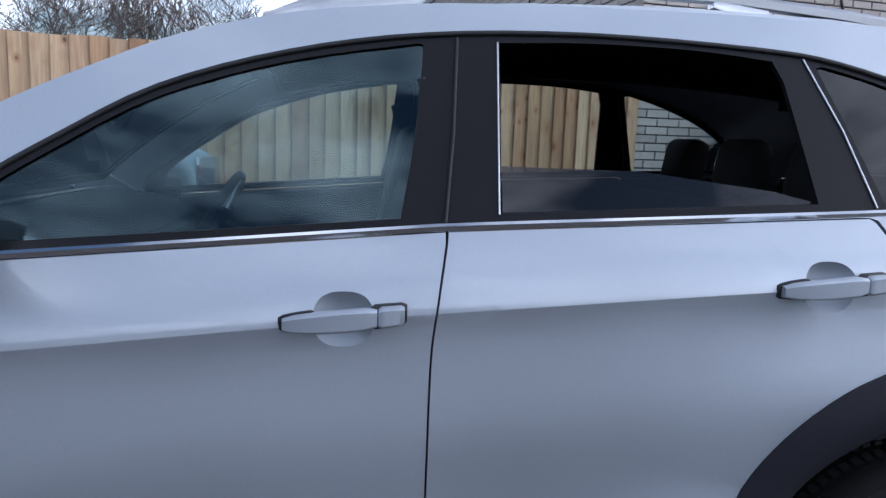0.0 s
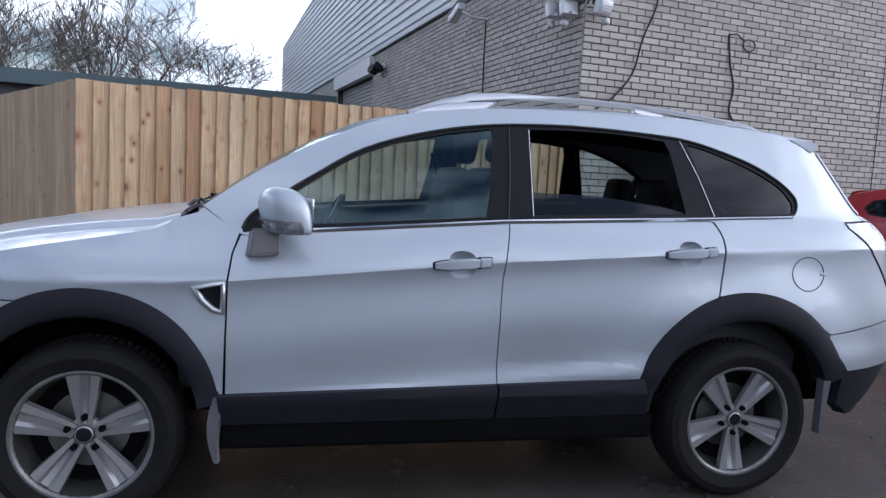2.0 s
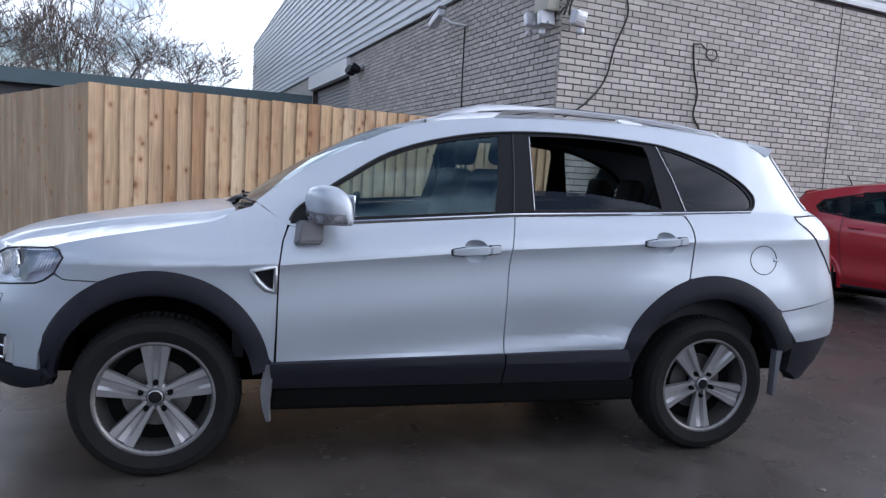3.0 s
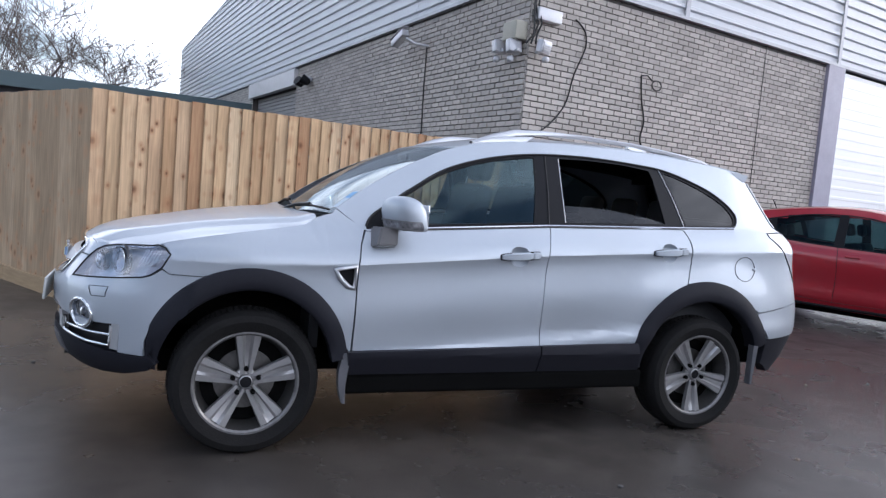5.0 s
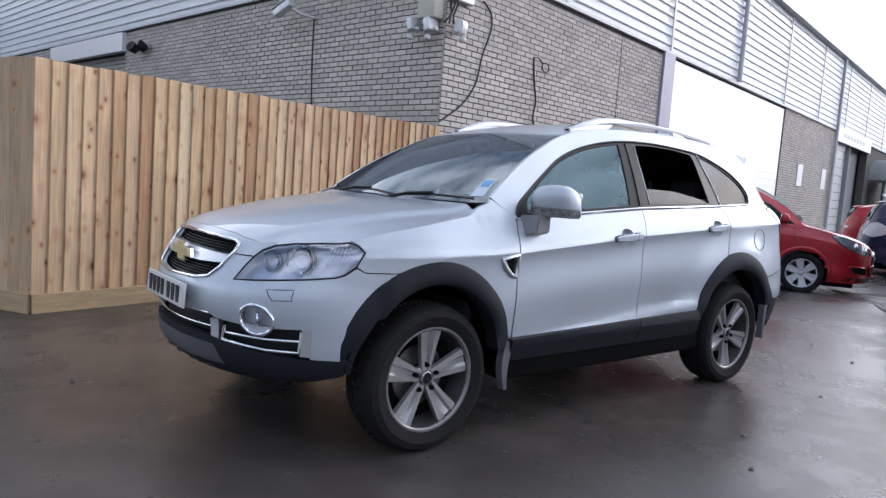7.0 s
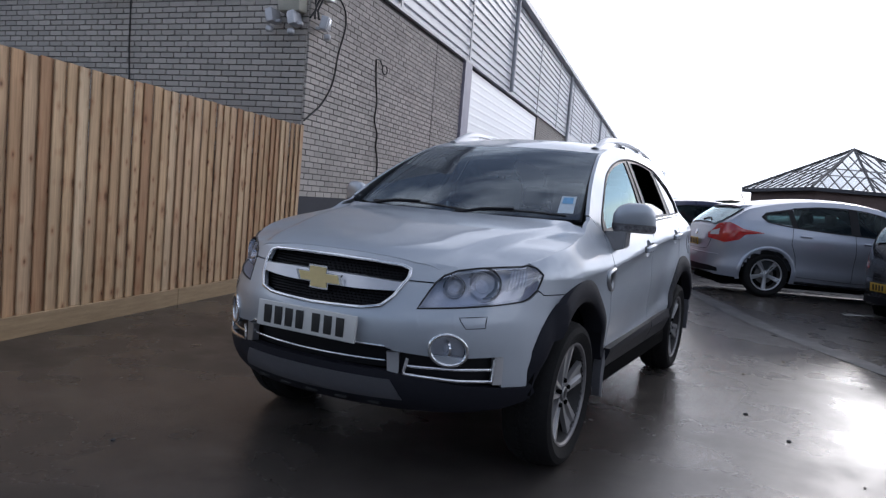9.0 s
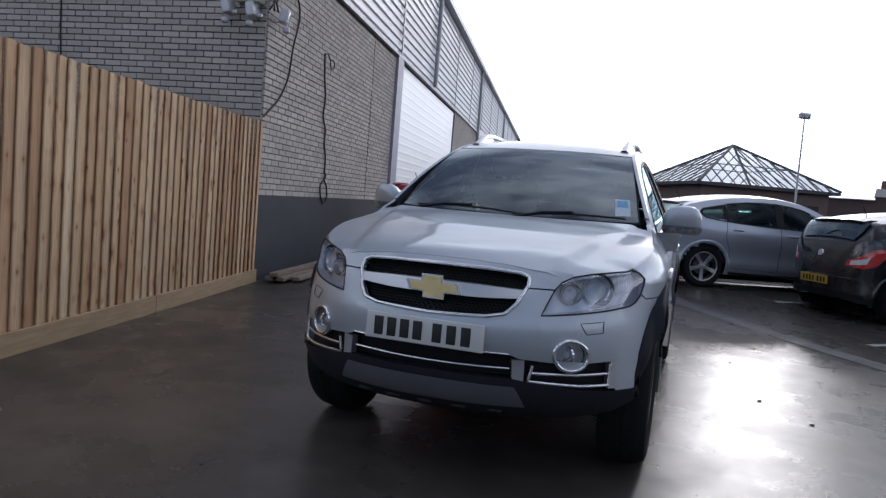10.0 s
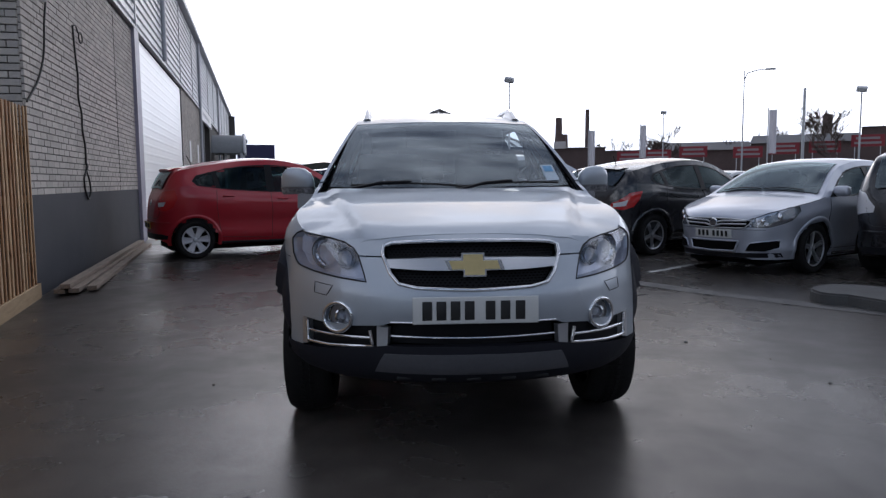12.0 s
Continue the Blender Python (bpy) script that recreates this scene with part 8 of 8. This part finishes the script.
# ---- background: car park edge ----
M_REDBRICK = material("dark_red_brick", (0.11, 0.075, 0.068), 0.85, vary=0.35, scale=0.6, fine=9)
M_PAVILION = material("brown_pavilion_brick", (0.17, 0.12, 0.105), 0.85, vary=0.2, scale=0.8, fine=9)
M_FARROOF = material("dark_slate", (0.07, 0.07, 0.08), 0.7, vary=0.15)
M_SIGN_TEXT = material("sign_lettering", (0.30, 0.26, 0.26), 0.6, vary=0.1)
M_SIGN = material("red_sign", (0.26, 0.02, 0.03), 0.5, vary=0.1)
M_FLAG = material("pale_banner", (0.75, 0.75, 0.80), 0.7, vary=0.15)
_n, _l = M_FLAG.node_tree.nodes, M_FLAG.node_tree.links
_t, _m, _o = _n.new("ShaderNodeBsdfTranslucent"), _n.new("ShaderNodeMixShader"), _n["Material Output"]
_t.inputs["Color"].default_value = (0.42, 0.42, 0.46, 1)
_m.inputs["Fac"].default_value = 0.7
_l.new(_n["Principled BSDF"].outputs["BSDF"], _m.inputs[1])
_l.new(_t.outputs["BSDF"], _m.inputs[2])
_l.new(_m.outputs["Shader"], _o.inputs["Surface"])
M_POST = material("grey_post", (0.52, 0.52, 0.53), 0.5, metal=0.2)


def from_end(az, d):
    """A place seen from the end of the path, by bearing and distance."""
    return -5.16 + d * math.cos(radians(az)), 0.32 + d * math.sin(radians(az))


G_ROOF = glass("roof_glazing", (0.66, 0.67, 0.67), fixed=0.10)
M_BAR = material("brown_glazing_bar", (0.13, 0.12, 0.115), 0.6)
pv = empty("glazed_pavilion", pose(50.5, -3.0, 0, 0, 0, 28))
tagged(pv, "brick pavilion with a glazed pyramid roof", "pavilion", kind="structure")
box("pavilion_wall", (0, 0, 1.75), (9.2, 9.2, 3.5), M_PAVILION, pv)
box("eaves_beam", (0, 0, 3.62), (10.2, 10.2, 0.22), M_FARROOF, pv)
apex = Vector((0, 0, 6.75))
cor = [Vector((x, y, 3.75)) for x, y in ((-5.1, -5.1), (5.1, -5.1), (5.1, 5.1), (-5.1, 5.1))]
for a, b in zip(cor, cor[1:] + cor[:1]):
    bm = bmesh.new()
    bm.faces.new([bm.verts.new(p) for p in (a, b, apex)])
    part("roof_glass", bm, G_ROOF, pv)
    tube("hip_bar", [a, apex], 0.09, M_BAR, pv)
    for k in range(1, 12):
        p = a.lerp(b, k / 12)
        e = Vector((p.x, p.y, p.z))
        # bars run up the slope, parallel to its middle line
        mid = a.lerp(b, 0.5)
        up = apex - mid
        lenf = 1 - abs(k - 6) / 6
        tube("glazing_bar", [e, e + up * lenf], 0.045, M_BAR, pv)
    for lv in (0.45,):
        tube("purlin", [a.lerp(apex, lv), b.lerp(apex, lv)], 0.035, M_BAR, pv)
for k in (-3, 0, 3):
    box("pavilion_opening", (-4.62, k, 1.6), (0.06, 1.8, 2.2), M_DARK, pv)
    box("pavilion_opening", (k, -4.62, 1.6), (1.8, 0.06, 2.2), M_DARK, pv)

rnd = random.Random(4)
# Lengths past -42 degrees are unseen, added to darken low reflections.
wall_az = [(-8.0, 2.6), (-12.6, 2.6), (-13.4, 3.1), (-16.5, 2.7), (-20, 2.5), (-27, 2.6), (-34, 3.3), (-42, 4.5), (-56, 6.0), (-75, 8.0), (-95, 9.0), (-120, 9.0), (-150, 8.0), (-175, 6.0)]
for i, ((a0, h0), (a1, h1)) in enumerate(zip(wall_az, wall_az[1:])):
    p, q = Vector((*from_end(a0, 68), 0)), Vector((*from_end(a1, 68), 0))
    d = q - p
    ht = 1.2 + 68 * math.tan(radians((h0 + h1) / 2 - 0.35))
    b = empty("brick_building", pose(p.x, p.y, 0, 0, 0, math.degrees(math.atan2(d.y, d.x))))
    tagged(b, "long dark red brick building across the road, carried on unseen behind the view", "building", "far brick buildings", kind="structure")
    box("building_wall", (d.length / 2, 4, ht / 2), (d.length, 8, ht), M_REDBRICK, b)
    bm = bmesh.new()
    pr = [(-0.3, ht), (4, ht + (0.9 if i in (1, 4, 5) else 0.25)), (8.3, ht)]
    r0 = [bm.verts.new((-0.1, y, z)) for y, z in pr]
    r1 = [bm.verts.new((d.length + 0.1, y, z)) for y, z in pr]
    for k in range(2):
        bm.faces.new((r0[k], r1[k], r1[k + 1], r0[k + 1]))
    bm.faces.new(r0)
    bm.faces.new(r1)
    part("building_roof", bm, M_FARROOF, b)
for az, d, el, w in ((-12.9, 120, 4.9, 1.5), (-15.1, 130, 5.5, 1.0), (-31.9, 80, 4.5, 1.2), (-13.1, 90, 3.6, 2.2)):
    x, y = from_end(az, d)
    bm = bmesh.new()
    bmesh.ops.create_cone(bm, segments=10, radius1=w * 0.5, radius2=w * 0.36, depth=1.2 + d * math.tan(radians(el)), cap_ends=True)
    bmesh.ops.translate(bm, verts=bm.verts, vec=(0, 0, (1.2 + d * math.tan(radians(el))) / 2))
    ob = part("chimney", bm, M_REDBRICK)
    ob.location = (x, y, 0)
    tagged(ob, "tall dark brick chimney beyond the car park", "chimney", "far chimneys")
for az, el in ((-20.4, 1.9), (-23.0, 2.1), (-26.8, 2.0), (-29.2, 2.2), (-31.8, 2.25), (-34.4, 2.6), (-37.0, 2.8), (-18.4, 1.8)):
    x, y = from_end(az, 60)
    z = 1.2 + 60 * math.tan(radians(el))
    s_ = empty("price_sign", pose(x, y, 0, 0, 0, az - 90))
    tagged(s_, "red sign with pale lettering bars on posts", "sign", "red signs")
    box("sign_board", (0, 0, z), (2.1, 0.06, 0.85), M_SIGN, s_)
    box("lettering_bar", (0, -0.04, z + 0.18), (1.5, 0.02, 0.16), M_SIGN_TEXT, s_)
    box("lettering_bar", (0, -0.04, z - 0.16), (1.7, 0.02, 0.16), M_SIGN_TEXT, s_)
    for k in (-0.8, 0.8):
        tube("sign_post", [(k, 0.06, 0), (k, 0.06, z + 0.3)], 0.03, M_POST, s_)


def lamp_post(az, d, el, kind):
    x, y = from_end(az, d)
    z = 1.2 + d * math.tan(radians(el))
    p = empty("lamp_post", pose(x, y, 0, 0, 0, az - 90))
    tagged(p, "slim grey car park lamp post", "lamp post", "car park lamps")
    lathe("mast", [(0.048, 0), (0.028, z)], M_POST, p, n=12, m=pose(0, 0, 0, 90, 0, 0))
    if kind == "flood":
        rounded("lamp_head", (0, 0, z), (0.42, 0.30, 0.22), M_POST, p, bevel=0.05, m=pose(0, 0, 0, 20, 8, 0))
    else:
        tube("outreach", [(0, 0, z - 0.5), (0.15, 0, z - 0.12), (0.6, 0, z), (1.0, 0, z + 0.02)], 0.03, M_POST, p)
        rounded("lamp_head", (1.25, 0, z + 0.02), (0.5, 0.2, 0.10), M_POST, p, bevel=0.06)


for row in ((-9.0, 31, 7.9, "flood"), (-26.4, 41, 7.85, "arm"), (-33.9, 36, 6.1, "flood"), (-20.8, 55, 5.1, "flood"), (14.6, 60, 4.2, "flood"), (11.8, 48, 3.2, "flood")):
    lamp_post(*row)
for az, d, el in ((-15.2, 46, 4.0), (-19.1, 50, 4.3), (-28.1, 40, 5.15)):
    x, y = from_end(az, d)
    z = 1.2 + d * math.tan(radians(el))
    f = empty("banner_flag", pose(x, y, 0, 0, 0, az - 90))
    tagged(f, "pale upright banner flag on a pole", "flag", "banner flags")
    tube("flag_pole", [(0, 0, 0), (0, 0, z)], 0.03, M_POST, f)
    grid_patch("flag_cloth", lambda u, v: Vector((0.22 + 0.18 * u, 0.12 * math.sin(3 * u + 2 * v), z - 2.3 + 2.2 * v)), 8, 8, M_FLAG, f)
tube("pole", [(*from_end(-30.4, 50), 0), (*from_end(-30.4, 50), 1.2 + 50 * math.tan(radians(6.4)))], 0.09, M_POST)
tagged(bpy.data.objects["pole"], "tall thin grey pole by the wall", "pole")
for i, (az, d, el) in enumerate(((-21.8, 62, 4.5), (-26.0, 70, 3.4), (-32.6, 58, 6.4), (-29.8, 74, 4.2), (-17.2, 84, 3.6), (-35.5, 72, 5.0))):
    x, y = from_end(az, d)
    winter_tree(x, y, 1.2 + d * math.tan(radians(el)) + 0.8, 60 + i, 0.62, 0.25, "bare tree beyond the car park wall", fine=0.024)
# ring of far ground cover that closes the view
M_FAR = material("far_hedge", (0.055, 0.055, 0.045), 0.9, vary=0.3, scale=0.05, fine=0.4)
bm = bmesh.new()
rows = []
rr = random.Random(9)
for i in range(181):
    a = radians(2 * i)
    z = 6 + 3.0 * noise.noise(Vector((math.cos(a) * 5, math.sin(a) * 5, 0.3))) + rr.uniform(-0.4, 0.4)
    rows.append([bm.verts.new((230 * math.cos(a), 230 * math.sin(a), 0)), bm.verts.new((230 * math.cos(a), 230 * math.sin(a), max(3.0, z)))])
for p, q in zip(rows, rows[1:]):
    bm.faces.new((p[0], q[0], q[1], p[1]))
ob = part("backdrop", bm, M_FAR)
tagged(ob, "distant dark line of hedges and roofs", "backdrop", kind="structure")
